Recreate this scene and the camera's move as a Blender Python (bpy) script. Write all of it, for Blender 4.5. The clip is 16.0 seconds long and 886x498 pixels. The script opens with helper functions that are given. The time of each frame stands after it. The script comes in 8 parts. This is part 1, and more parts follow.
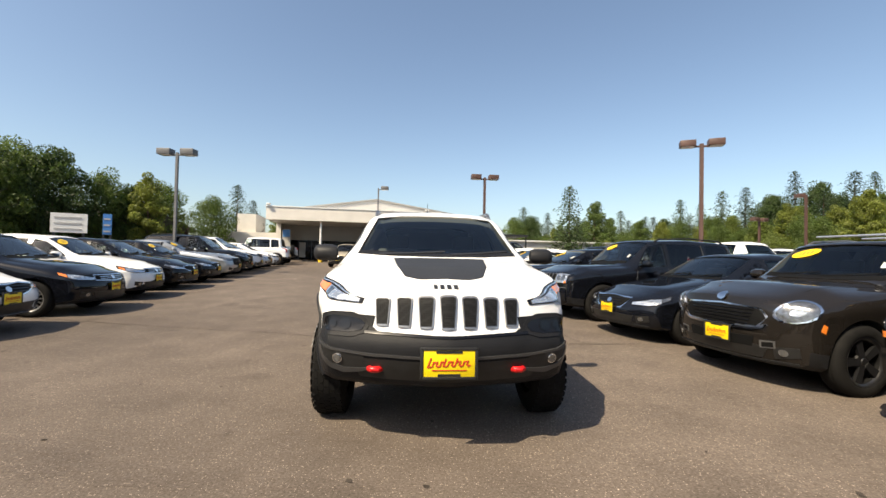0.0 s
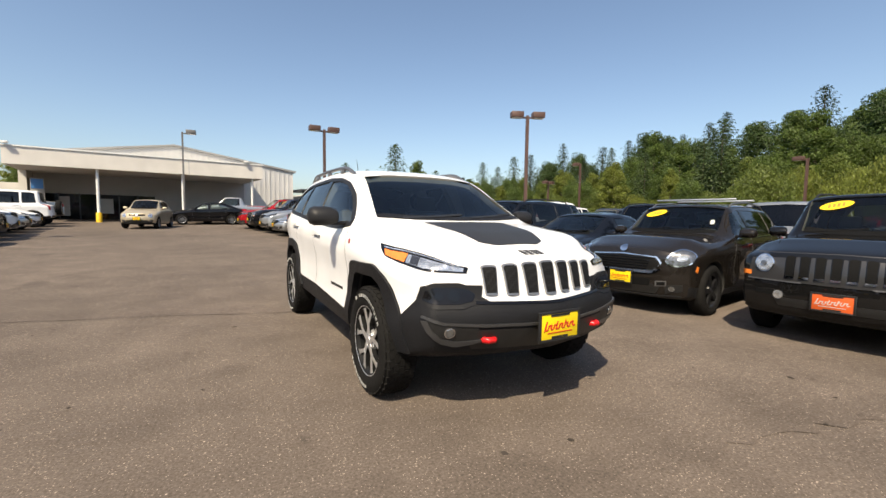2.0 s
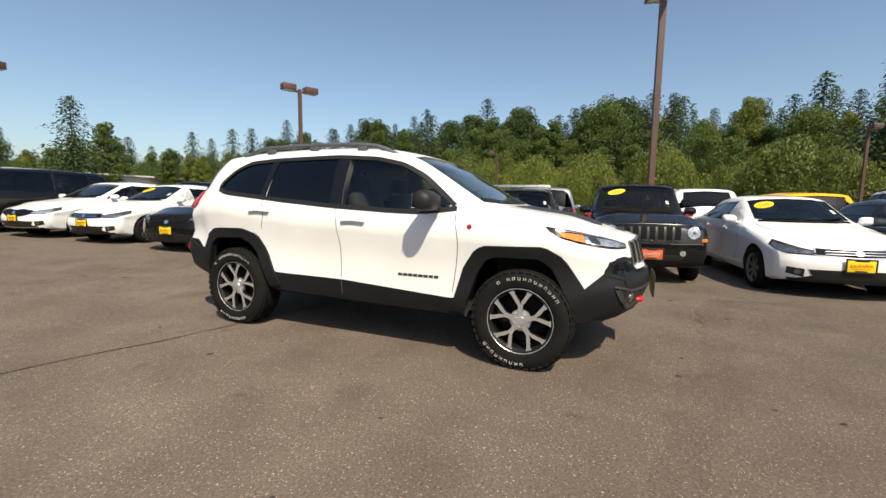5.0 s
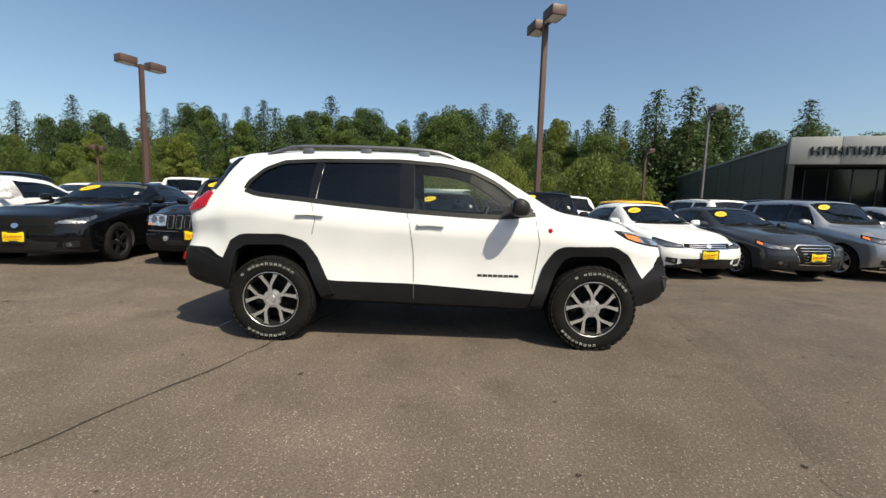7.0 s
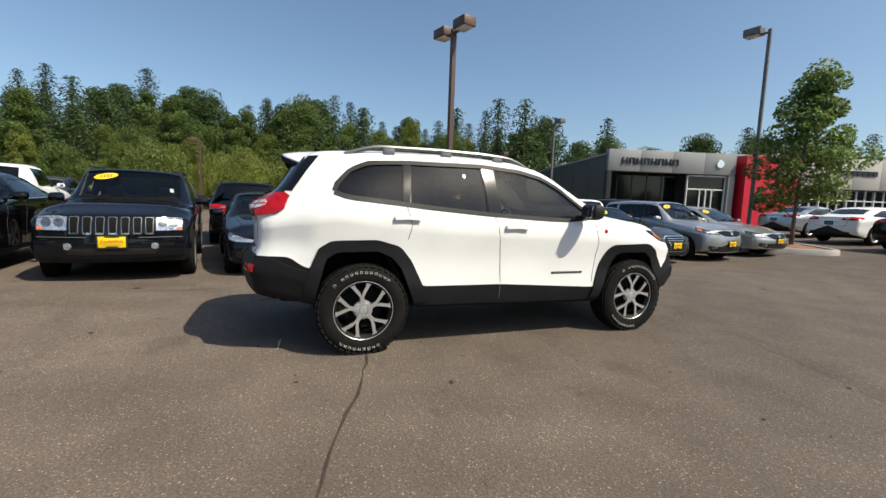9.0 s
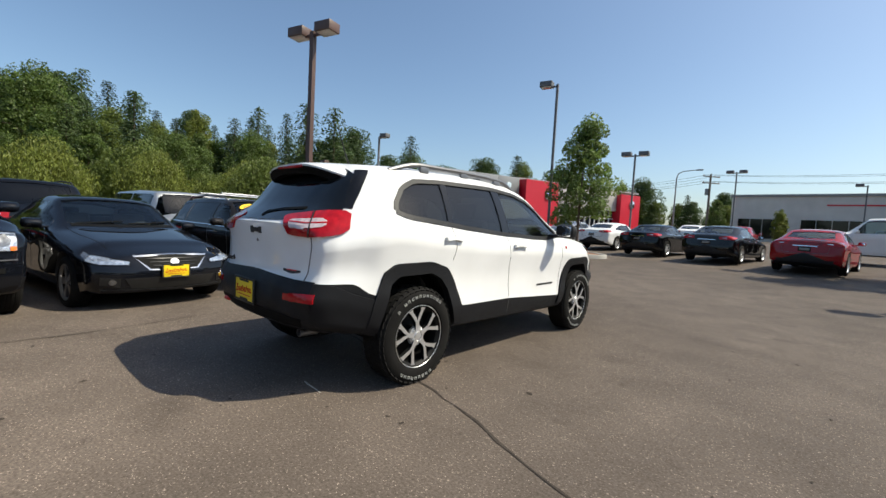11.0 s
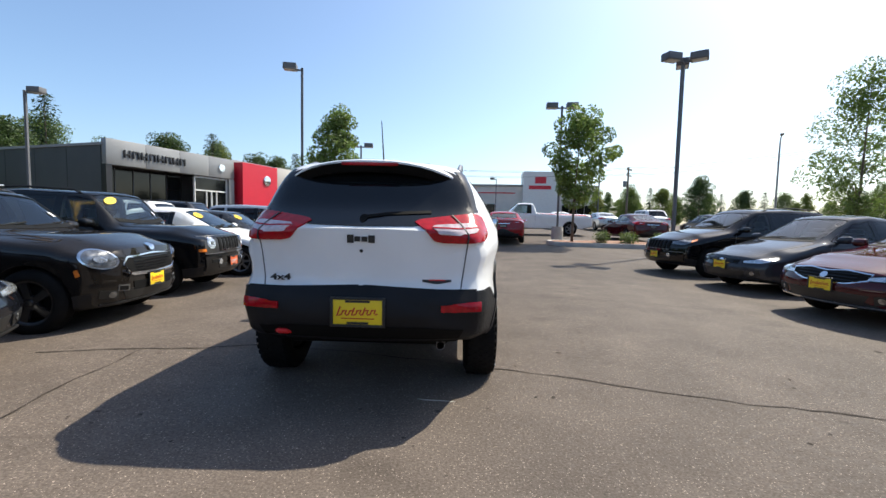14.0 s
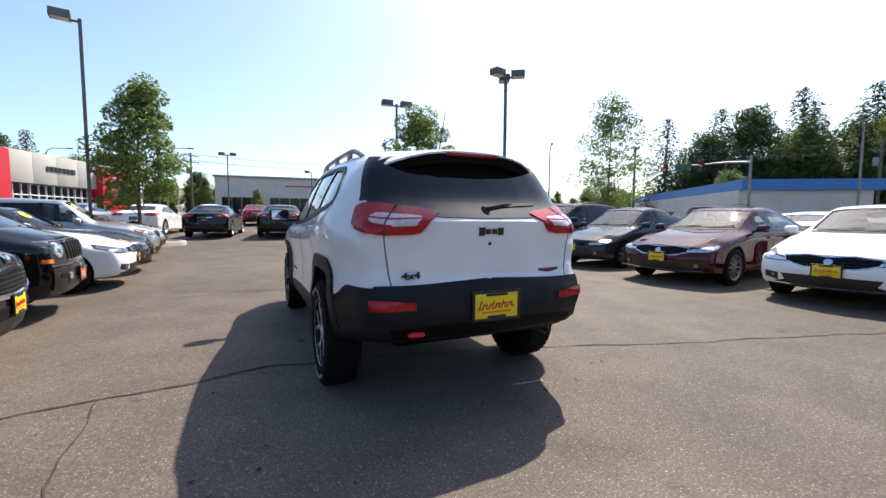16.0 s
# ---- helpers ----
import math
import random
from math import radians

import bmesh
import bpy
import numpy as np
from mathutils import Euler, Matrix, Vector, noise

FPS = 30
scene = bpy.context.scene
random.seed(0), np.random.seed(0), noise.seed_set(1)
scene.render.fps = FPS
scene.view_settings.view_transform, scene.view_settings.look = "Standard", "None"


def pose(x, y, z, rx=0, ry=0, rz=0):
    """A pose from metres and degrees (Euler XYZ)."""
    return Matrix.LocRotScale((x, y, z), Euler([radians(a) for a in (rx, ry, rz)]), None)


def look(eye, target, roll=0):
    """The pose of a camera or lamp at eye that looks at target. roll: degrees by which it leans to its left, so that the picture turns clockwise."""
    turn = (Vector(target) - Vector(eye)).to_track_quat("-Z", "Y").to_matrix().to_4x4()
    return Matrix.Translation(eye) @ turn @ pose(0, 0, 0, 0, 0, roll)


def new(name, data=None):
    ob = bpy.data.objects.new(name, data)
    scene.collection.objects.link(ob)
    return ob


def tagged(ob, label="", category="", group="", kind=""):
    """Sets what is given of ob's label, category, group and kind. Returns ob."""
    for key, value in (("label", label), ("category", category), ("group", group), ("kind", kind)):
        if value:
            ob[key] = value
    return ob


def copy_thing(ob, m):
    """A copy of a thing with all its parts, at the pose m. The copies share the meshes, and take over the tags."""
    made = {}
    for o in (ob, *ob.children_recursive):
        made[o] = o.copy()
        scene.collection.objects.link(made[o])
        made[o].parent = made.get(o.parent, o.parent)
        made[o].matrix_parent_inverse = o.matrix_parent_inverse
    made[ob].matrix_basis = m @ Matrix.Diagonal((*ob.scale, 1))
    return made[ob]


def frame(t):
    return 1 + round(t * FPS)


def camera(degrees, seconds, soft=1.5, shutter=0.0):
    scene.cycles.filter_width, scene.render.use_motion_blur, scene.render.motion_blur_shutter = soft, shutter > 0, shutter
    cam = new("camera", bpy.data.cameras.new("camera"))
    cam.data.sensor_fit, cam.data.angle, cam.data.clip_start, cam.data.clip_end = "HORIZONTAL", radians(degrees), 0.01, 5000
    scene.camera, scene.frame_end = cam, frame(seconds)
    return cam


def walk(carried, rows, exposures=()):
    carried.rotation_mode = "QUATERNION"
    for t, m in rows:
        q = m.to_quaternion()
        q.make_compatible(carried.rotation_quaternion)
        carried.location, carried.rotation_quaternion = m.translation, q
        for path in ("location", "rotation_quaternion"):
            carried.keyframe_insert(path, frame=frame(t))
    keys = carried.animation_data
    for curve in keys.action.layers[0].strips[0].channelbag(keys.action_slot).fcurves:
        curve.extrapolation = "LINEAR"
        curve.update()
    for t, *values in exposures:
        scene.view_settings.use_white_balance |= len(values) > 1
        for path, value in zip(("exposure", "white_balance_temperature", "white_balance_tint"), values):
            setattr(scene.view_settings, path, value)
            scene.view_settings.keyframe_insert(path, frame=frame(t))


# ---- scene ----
cam = camera(93.3, 16.0)
METRES, EYE, TILT, LEAN, TURN = 15.49, 1.178, 0.0, 0.0, 0.0
ROWS = [
    (0.0, 0.0, 0.0, 0.0, -0.02, 1.17, -1.15),
    (0.5, -0.0239, 0.0061, -0.0003, 1.42, -1.71, -0.01),
    (1.0, -0.0509, 0.0121, 0.0, -7.67, -2.79, -1.84),
    (1.5, -0.0787, 0.0182, 0.0005, -19.02, -4.46, -2.15),
    (2.0, -0.1066, 0.0313, 0.0019, -25.37, -4.34, -0.78),
    (2.5, -0.1346, 0.0423, 0.0017, -33.31, -5.75, -1.7),
    (3.0, -0.1586, 0.0618, 0.0019, -40.39, -6.44, -0.43),
    (3.5, -0.1846, 0.0797, 0.0017, -45.73, -7.13, -1.0),
    (4.0, -0.2053, 0.1037, 0.0018, -51.13, -7.17, -0.94),
    (6.5, -0.2827, 0.2408, 0.0018, -79.89, -5.83, -1.44),
    (7.0, -0.2899, 0.2724, 0.0021, -84.94, -6.06, -1.7),
    (7.5, -0.2917, 0.306, 0.0028, -91.17, -6.41, -2.05),
    (8.0, -0.2951, 0.3405, 0.0028, -95.77, -5.81, -2.23),
    (10.5, -0.2429, 0.4925, 0.003, -126.03, -5.14, -2.73),
    (11.0, -0.225, 0.5172, 0.0031, -133.29, -3.57, -3.1),
    (11.5, -0.2059, 0.5391, 0.0028, -139.16, -4.61, -3.34),
    (12.0, -0.1821, 0.5574, 0.0038, -144.02, -4.61, -2.35),
    (12.5, -0.1588, 0.5754, 0.0043, -152.19, -5.13, -1.44),
    (13.0, -0.1294, 0.5874, 0.0039, -159.46, -4.88, -2.23),
    (13.5, -0.1007, 0.6017, 0.0032, -167.18, -5.35, -1.66),
    (14.0, -0.0688, 0.6063, 0.0036, -173.92, -4.01, -1.27),
    (14.5, -0.0367, 0.6121, 0.0021, -180.3, -4.26, 0.99),
    (15.0, -0.0051, 0.6094, 0.0024, -187.8, -3.76, -0.14),
    (15.5, 0.0273, 0.604, 0.0015, -194.99, -3.14, 0.43),
    (16.0, 0.056, 0.5925, 0.0007, -200.41, -4.33, -0.36),
]
walk(cam, [(t, pose(0, 0, EYE, TILT, LEAN, TURN) @ pose(METRES * x, METRES * y, METRES * z, 90 + pitch, roll, yaw)) for t, x, y, z, yaw, pitch, roll in ROWS],
     exposures=[(0.0, 0.74, 7500, 8), (1.0, 0.66, 7250, 9), (4.0, 0.46, 7250, 8), (7.0, 0.28, 6900, 4), (11.0, 0.38, 6600, 4), (13.0, 0.62, 6450, 5), (14.5, 0.84, 6350, 7), (16.0, 0.96, 6450, 9)])

# ---- world, sun ----
SUN = Vector((-0.84, -0.84, 1.43)).normalized()
ELEV = math.asin(SUN.z)
world = bpy.data.worlds.new("sky")
scene.world = world
world.use_nodes = True
wn = world.node_tree.nodes
wl = world.node_tree.links
sky = wn.new("ShaderNodeTexSky")
sky.sky_type = "NISHITA"
sky.sun_disc = False
sky.sun_elevation = ELEV
sky.sun_rotation = math.atan2(SUN.x, SUN.y)
sky.altitude, sky.air_density, sky.dust_density, sky.ozone_density = 20, 0.95, 1.65, 3.0
wl.new(sky.outputs[0], wn["Background"].inputs[0])
wn["Background"].inputs[1].default_value = 0.126
sun_data = bpy.data.lights.new("sun", "SUN")
sun_data.energy, sun_data.angle, sun_data.color = 4.75, radians(0.55), (1.0, 0.91, 0.77)
sun = new("sun", sun_data)
sun.matrix_world = look(SUN * 60, (0, 0, 0))


# ---- materials ----
def mat(name, col, rough=0.5, metal=0.0, vary=0.12, scale=5.0, bump=0.0, bscale=90.0, coat=0.0, spec=0.5, island=0.0):
    m = bpy.data.materials.new(name)
    m.use_nodes = True
    n, l = m.node_tree.nodes, m.node_tree.links
    b = n["Principled BSDF"]
    b.inputs["Roughness"].default_value, b.inputs["Metallic"].default_value = rough, metal
    b.inputs["Coat Weight"].default_value, b.inputs["Coat Roughness"].default_value = coat, 0.012
    b.inputs["Specular IOR Level"].default_value = spec
    tc = n.new("ShaderNodeTexCoord")
    big = n.new("ShaderNodeTexNoise")
    big.inputs["Scale"].default_value, big.inputs["Detail"].default_value = scale, 6
    l.new(tc.outputs["Object"], big.inputs["Vector"])
    ramp = n.new("ShaderNodeMapRange")
    ramp.inputs["From Min"].default_value, ramp.inputs["From Max"].default_value = 0.3, 0.7
    ramp.inputs["To Min"].default_value, ramp.inputs["To Max"].default_value = 1 - vary, 1 + vary
    l.new(big.outputs[0], ramp.inputs["Value"])
    fac = ramp.outputs[0]
    if island:
        geo = n.new("ShaderNodeNewGeometry")
        ir = n.new("ShaderNodeMapRange")
        ir.inputs["To Min"].default_value, ir.inputs["To Max"].default_value = 1 - island, 1 + island
        l.new(geo.outputs["Random Per Island"], ir.inputs["Value"])
        mul = n.new("ShaderNodeMath")
        mul.operation = "MULTIPLY"
        l.new(fac, mul.inputs[0])
        l.new(ir.outputs[0], mul.inputs[1])
        fac = mul.outputs[0]
    vm = n.new("ShaderNodeVectorMath")
    vm.operation = "SCALE"
    vm.inputs[0].default_value = col
    l.new(fac, vm.inputs["Scale"])
    l.new(vm.outputs[0], b.inputs["Base Color"])
    fine = n.new("ShaderNodeTexNoise")
    fine.inputs["Scale"].default_value, fine.inputs["Detail"].default_value = bscale, 4
    l.new(tc.outputs["Object"], fine.inputs["Vector"])
    rr = n.new("ShaderNodeMapRange")
    rr.inputs["To Min"].default_value, rr.inputs["To Max"].default_value = rough * 0.8, min(1, rough * 1.2)
    l.new(fine.outputs[0], rr.inputs["Value"])
    l.new(rr.outputs[0], b.inputs["Roughness"])
    if bump:
        bp = n.new("ShaderNodeBump")
        bp.inputs["Strength"].default_value, bp.inputs["Distance"].default_value = bump, 0.01
        l.new(fine.outputs[0], bp.inputs["Height"])
        l.new(bp.outputs[0], b.inputs["Normal"])
    return m


def paint(name, col, metal=0.0, rough=0.35):
    """Car paint: pigment or flake under a clear coat, with a little road dust."""
    return mat(name, col, rough, metal, vary=0.05, scale=2.2, bscale=400, coat=0.88, spec=0.3 if metal > 0.5 else 0.0)


def glass(name, tint, rough=0.0):
    m = bpy.data.materials.new(name)
    m.use_nodes = True
    n, l = m.node_tree.nodes, m.node_tree.links
    n.remove(n["Principled BSDF"])
    tr, gl, mx, fr = (n.new("ShaderNode" + k) for k in ("BsdfTransparent", "BsdfGlossy", "MixShader", "Fresnel"))
    tr.inputs[0].default_value = (*tint, 1)
    gl.inputs["Roughness"].default_value = rough
    gl.inputs["Color"].default_value = (1, 1, 1, 1)
    fr.inputs["IOR"].default_value = 1.5
    l.new(fr.outputs[0], mx.inputs[0])
    l.new(tr.outputs[0], mx.inputs[1])
    l.new(gl.outputs[0], mx.inputs[2])
    l.new(mx.outputs[0], n["Material Output"].inputs[0])
    return m


def leaf_mat(name, col, island=0.35):
    m = mat(name, col, 0.55, vary=0.3, scale=0.6, island=island)
    n, l = m.node_tree.nodes, m.node_tree.links
    b = n["Principled BSDF"]
    tl, mx = n.new("ShaderNodeBsdfTranslucent"), n.new("ShaderNodeMixShader")
    l.new(b.inputs["Base Color"].links[0].from_socket, tl.inputs[0])
    mx.inputs[0].default_value = 0.45
    l.new(b.outputs[0], mx.inputs[1])
    l.new(tl.outputs[0], mx.inputs[2])
    l.new(mx.outputs[0], n["Material Output"].inputs[0])
    return m


def asphalt_mat(name, tone=1.0):
    m = bpy.data.materials.new(name)
    m.use_nodes = True
    n, l = m.node_tree.nodes, m.node_tree.links
    b = n["Principled BSDF"]
    b.inputs["Specular IOR Level"].default_value = 0.12
    b.inputs["Diffuse Roughness"].default_value = 0.3
    tc = n.new("ShaderNodeTexCoord")

    def noise_node(scale, detail=6, kind="ShaderNodeTexNoise"):
        t = n.new(kind)
        t.inputs["Scale"].default_value = scale
        if kind == "ShaderNodeTexNoise":
            t.inputs["Detail"].default_value = detail
        l.new(tc.outputs["Object"], t.inputs["Vector"])
        return t

    def rng(sock, a, c, lo, hi):
        r = n.new("ShaderNodeMapRange")
        for k, v in (("From Min", a), ("From Max", c), ("To Min", lo), ("To Max", hi)):
            r.inputs[k].default_value = v
        l.new(sock, r.inputs["Value"])
        return r.outputs[0]

    def mul(a, c, op="MULTIPLY"):
        x = n.new("ShaderNodeMath")
        x.operation = op
        l.new(a, x.inputs[0])
        l.new(c, x.inputs[1])
        return x.outputs[0]

    wide = rng(noise_node(0.22, 4).outputs[0], 0.3, 0.7, 0.8, 1.16)
    mid = rng(noise_node(1.7, 8).outputs[0], 0.3, 0.7, 0.84, 1.14)
    fine = rng(noise_node(70, 3).outputs[0], 0.3, 0.7, 0.68, 1.32)
    stone = noise_node(105, kind="ShaderNodeTexVoronoi")
    chip = rng(stone.outputs["Distance"], 0.15, 0.42, 1.0, 0.0)
    pick = n.new("ShaderNodeSeparateColor")
    l.new(stone.outputs["Color"], pick.inputs[0])
    rare = rng(pick.outputs[0], 0.78, 0.95, 0.0, 2.6)
    lift = mul(chip, rare)
    one = n.new("ShaderNodeMath")
    one.operation = "ADD"
    one.inputs[1].default_value = 1.0
    l.new(lift, one.inputs[0])
    coarse = noise_node(48, kind="ShaderNodeTexVoronoi")
    lump = n.new("ShaderNodeSeparateColor")
    l.new(coarse.outputs["Color"], lump.inputs[0])
    big_chip = mul(rng(coarse.outputs["Distance"], 0.12, 0.36, 1.0, 0.0), rng(lump.outputs[1], 0.88, 0.97, 0.0, 1.7))
    one_more = mul(one.outputs[0], big_chip, "ADD")
    spots = mul(rng(noise_node(0.9, 2).outputs[0], 0.66, 0.74, 1.0, 0.7), rng(noise_node(3.1, 3).outputs[0], 0.68, 0.76, 1.0, 0.66))
    total = mul(mul(mul(wide, mid), mul(fine, one_more)), spots)
    vm = n.new("ShaderNodeVectorMath")
    vm.operation = "SCALE"
    vm.inputs[0].default_value = (0.1235 * tone, 0.0995 * tone, 0.082 * tone)
    l.new(total, vm.inputs["Scale"])
    l.new(vm.outputs[0], b.inputs["Base Color"])
    l.new(rng(noise_node(20, 3).outputs[0], 0.3, 0.7, 0.62, 0.86), b.inputs["Roughness"])
    bp = n.new("ShaderNodeBump")
    bp.inputs["Strength"].default_value, bp.inputs["Distance"].default_value = 0.32, 0.005
    l.new(mul(stone.outputs["Distance"], fine), bp.inputs["Height"])
    l.new(bp.outputs[0], b.inputs["Normal"])
    return m


def honeycomb():
    """A grille insert in flat colour: black cells paint the shaded holes between dark webs."""
    m = mat("honeycomb_grille", (0.02, 0.02, 0.02), 0.6, spec=0.2)
    n, l = m.node_tree.nodes, m.node_tree.links
    b = n["Principled BSDF"]
    tc, v, r, x = (n.new("ShaderNode" + k) for k in ("TexCoord", "TexVoronoi", "MapRange", "Mix"))
    v.feature, v.inputs["Scale"].default_value, v.inputs["Randomness"].default_value = "DISTANCE_TO_EDGE", 75.0, 0.25
    r.inputs["From Min"].default_value, r.inputs["From Max"].default_value = 0.1, 0.2
    x.data_type = "RGBA"
    x.inputs[6].default_value, x.inputs[7].default_value = (0.014, 0.014, 0.0145, 1), (0.002, 0.002, 0.002, 1)
    l.new(tc.outputs["Object"], v.inputs["Vector"])
    l.new(v.outputs["Distance"], r.inputs["Value"])
    l.new(r.outputs[0], x.inputs[0])
    l.new(x.outputs[2], b.inputs["Base Color"])
    return m


ASPHALT = asphalt_mat("asphalt")
WORN = asphalt_mat("worn_asphalt", 0.92)
HONEY = honeycomb()
GRASS = mat("dry_grass", (0.09, 0.11, 0.035), 0.9, vary=0.4, scale=0.4, bump=0.6, bscale=30)
CONCRETE = mat("concrete", (0.36, 0.34, 0.31), 0.85, vary=0.15, scale=3, bump=0.3, bscale=60)
TAR = mat("tar_seam", (0.056, 0.047, 0.04), 0.9, spec=0.05, vary=0.3, scale=8, bump=0.4)
MULCH = mat("bark_mulch", (0.23, 0.12, 0.075), 0.95, vary=0.4, scale=12, bump=0.8, bscale=50)
LINE = mat("worn_line_paint", (0.42, 0.41, 0.38), 0.8, vary=0.35, scale=9)
RUBBER = mat("rubber", (0.011, 0.0105, 0.01), 0.85, spec=0.12, vary=0.25, scale=9, bump=0.15, bscale=160)
PLASTIC = mat("black_plastic", (0.016, 0.016, 0.0172), 0.5, spec=0.25, vary=0.15, scale=6, bump=0.12, bscale=300)
CLAD = mat("grey_cladding", (0.0125, 0.0128, 0.0145), 0.5, spec=0.18, vary=0.18, scale=4, bump=0.2, bscale=350)
GLOSS = mat("gloss_black", (0.006, 0.006, 0.007), 0.15, spec=0.4, vary=0.05)
MESHBLK = mat("grille_black", (0.012, 0.012, 0.012), 0.45, vary=0.2, scale=20)
DARK = mat("cabin_trim", (0.035, 0.034, 0.032), 0.8, vary=0.2, scale=5)
SEATM = mat("seat_leather", (0.03, 0.028, 0.026), 0.6, vary=0.2, scale=7, bump=0.2)
CHROME = mat("chrome", (0.75, 0.75, 0.76), 0.1, 1.0, vary=0.04)
ALLOY = mat("machined_alloy", (0.72, 0.72, 0.725), 0.34, 0.8, vary=0.06, scale=14)
ALLOYD = mat("dark_alloy", (0.012, 0.012, 0.013), 0.35, 0.0, coat=0.4)
REARGLASS = mat("rear_privacy_glass", (0.006, 0.007, 0.008), 0.05, spec=0.45, vary=0.1, scale=1.5)
POCKET = mat("wheel_pocket", (0.008, 0.008, 0.008), 0.6, spec=0.2)
SLOTRIM = mat("slot_rim", (0.28, 0.28, 0.285), 0.3, 0.7, vary=0.08)
GUNMETAL = mat("gunmetal_panel", (0.05, 0.048, 0.047), 0.3, 0.5, vary=0.06, coat=0.5)
# Near-black: recess shade put into flat slots and ducts; also black trim parts.
SLOTBLK = mat("slot_black", (0.004, 0.004, 0.004), 0.7, spec=0.15)
LAMPMID = mat("lamp_facets", (0.22, 0.225, 0.23), 0.2, 0.8, coat=0.6, vary=0.5, scale=22, bump=0.3, bscale=26)
SATIN = mat("satin_grey", (0.2, 0.2, 0.205), 0.35, 0.7, vary=0.08)
REDLENS = mat("red_lens", (0.36, 0.006, 0.012), 0.12, coat=0.3, spec=0.25, vary=0.25, scale=25)
REDBRIGHT = mat("red_tow_hook", (0.62, 0.012, 0.015), 0.35, vary=0.1)
AMBER = mat("amber_lens", (0.75, 0.2, 0.03), 0.12, coat=1.0, vary=0.15, scale=30)
CLEAR = mat("lamp_reflector", (0.6, 0.62, 0.64), 0.14, 0.75, coat=1.0, vary=0.3, scale=18, bump=0.5, bscale=40)
GLASS = glass("windscreen_glass", (0.78, 0.85, 0.81))
GLASSD = glass("privacy_glass", (0.09, 0.1, 0.105))
YELLOW = mat("plate_yellow", (0.82, 0.6, 0.015), 0.4, vary=0.05)
STICKY = mat("sticker_yellow", (0.8, 0.52, 0.02), 0.5, vary=0.05)
ORANGE = mat("plate_orange", (0.62, 0.1, 0.02), 0.4, vary=0.05)
STICKINK = mat("sticker_ink", (0.32, 0.2, 0.03), 0.6)
INKRED = mat("ink_red", (0.5, 0.02, 0.015), 0.5)
SEAM = mat("panel_gap", (0.1, 0.1, 0.1), 0.6)
INK = mat("ink_black", (0.015, 0.015, 0.015), 0.5)
WHITEP = mat("white_letter", (0.5, 0.5, 0.48), 0.7)
BEZEL = mat("dark_satin_trim", (0.085, 0.085, 0.088), 0.33, 0.6, vary=0.08)
LINER = mat("pale_headliner", (0.15, 0.145, 0.135), 0.9, vary=0.08, scale=6)
TAILWHITE = mat("clear_tail_lens", (0.56, 0.46, 0.47), 0.15, coat=1.0, vary=0.2, scale=30)
TYREINK = mat("tyre_letter", (0.42, 0.42, 0.4), 0.8, vary=0.3, scale=30)
LAMPDARK = mat("dark_lamp", (0.06, 0.062, 0.068), 0.15, 0.6, coat=1.0, vary=0.4, scale=30)
DECAL = mat("matte_hood_decal", (0.022, 0.023, 0.026), 0.55, vary=0.1)
BROWN = mat("bronze_lamp_paint", (0.085, 0.046, 0.036), 0.5, vary=0.15, scale=2)
GREYPOLE = mat("grey_lamp_paint", (0.11, 0.11, 0.115), 0.5, vary=0.15, scale=2)
LAMPGLASS = mat("lamp_diffuser", (0.55, 0.55, 0.52), 0.25, vary=0.15, scale=30, coat=0.5)

WHITE = paint("paint_white", (0.775, 0.775, 0.772))
BLACK = paint("paint_black", (0.004, 0.004, 0.005))
NAVY = paint("paint_dark_blue", (0.005, 0.0058, 0.0085))
BRONZE = paint("paint_dark_bronze", (0.0145, 0.0122, 0.0105), 0.12, 0.3)
GRANITE = paint("paint_dark_granite", (0.007, 0.0068, 0.0068))
GREYC = paint("paint_grey", (0.03, 0.033, 0.04))
SILVER = paint("paint_silver", (0.42, 0.43, 0.44), 0.75)
REDC = paint("paint_red", (0.26, 0.006, 0.01))
MAROON = paint("paint_dark_red", (0.05, 0.0065, 0.009), 0.0)
BEIGE = paint("paint_beige", (0.45, 0.38, 0.27), 0.4)
YELLOWC = paint("paint_yellow", (0.75, 0.4, 0.02))


# ---- mesh helpers ----
def part(name, bm, material, parent, label="", smooth=True):
    me = bpy.data.meshes.new(name)
    if smooth:
        for f in bm.faces:
            f.smooth = True
    bm.to_mesh(me)
    bm.free()
    if smooth:
        me.set_sharp_from_angle(angle=radians(40))
    for mt in material if isinstance(material, (list, tuple)) else [material]:
        me.materials.append(mt)
    ob = new(name, me)
    if parent is not None:
        ob.parent = parent
    if label:
        ob["label"] = label
    return ob


def box(bm, c, s, m=None, bevel=0.0):
    r = bmesh.ops.create_cube(bm, size=1.0)
    vs = r["verts"]
    bmesh.ops.scale(bm, verts=vs, vec=s)
    if bevel:
        es = {e for v in vs for e in v.link_edges}
        r = bmesh.ops.bevel(bm, geom=list(es), offset=bevel, segments=2, affect="EDGES", profile=0.5)
        vs = r["verts"]
    mm = Matrix.Translation(c)
    if m is not None:
        mm = m @ mm
    bmesh.ops.transform(bm, matrix=mm, verts=vs)
    return vs


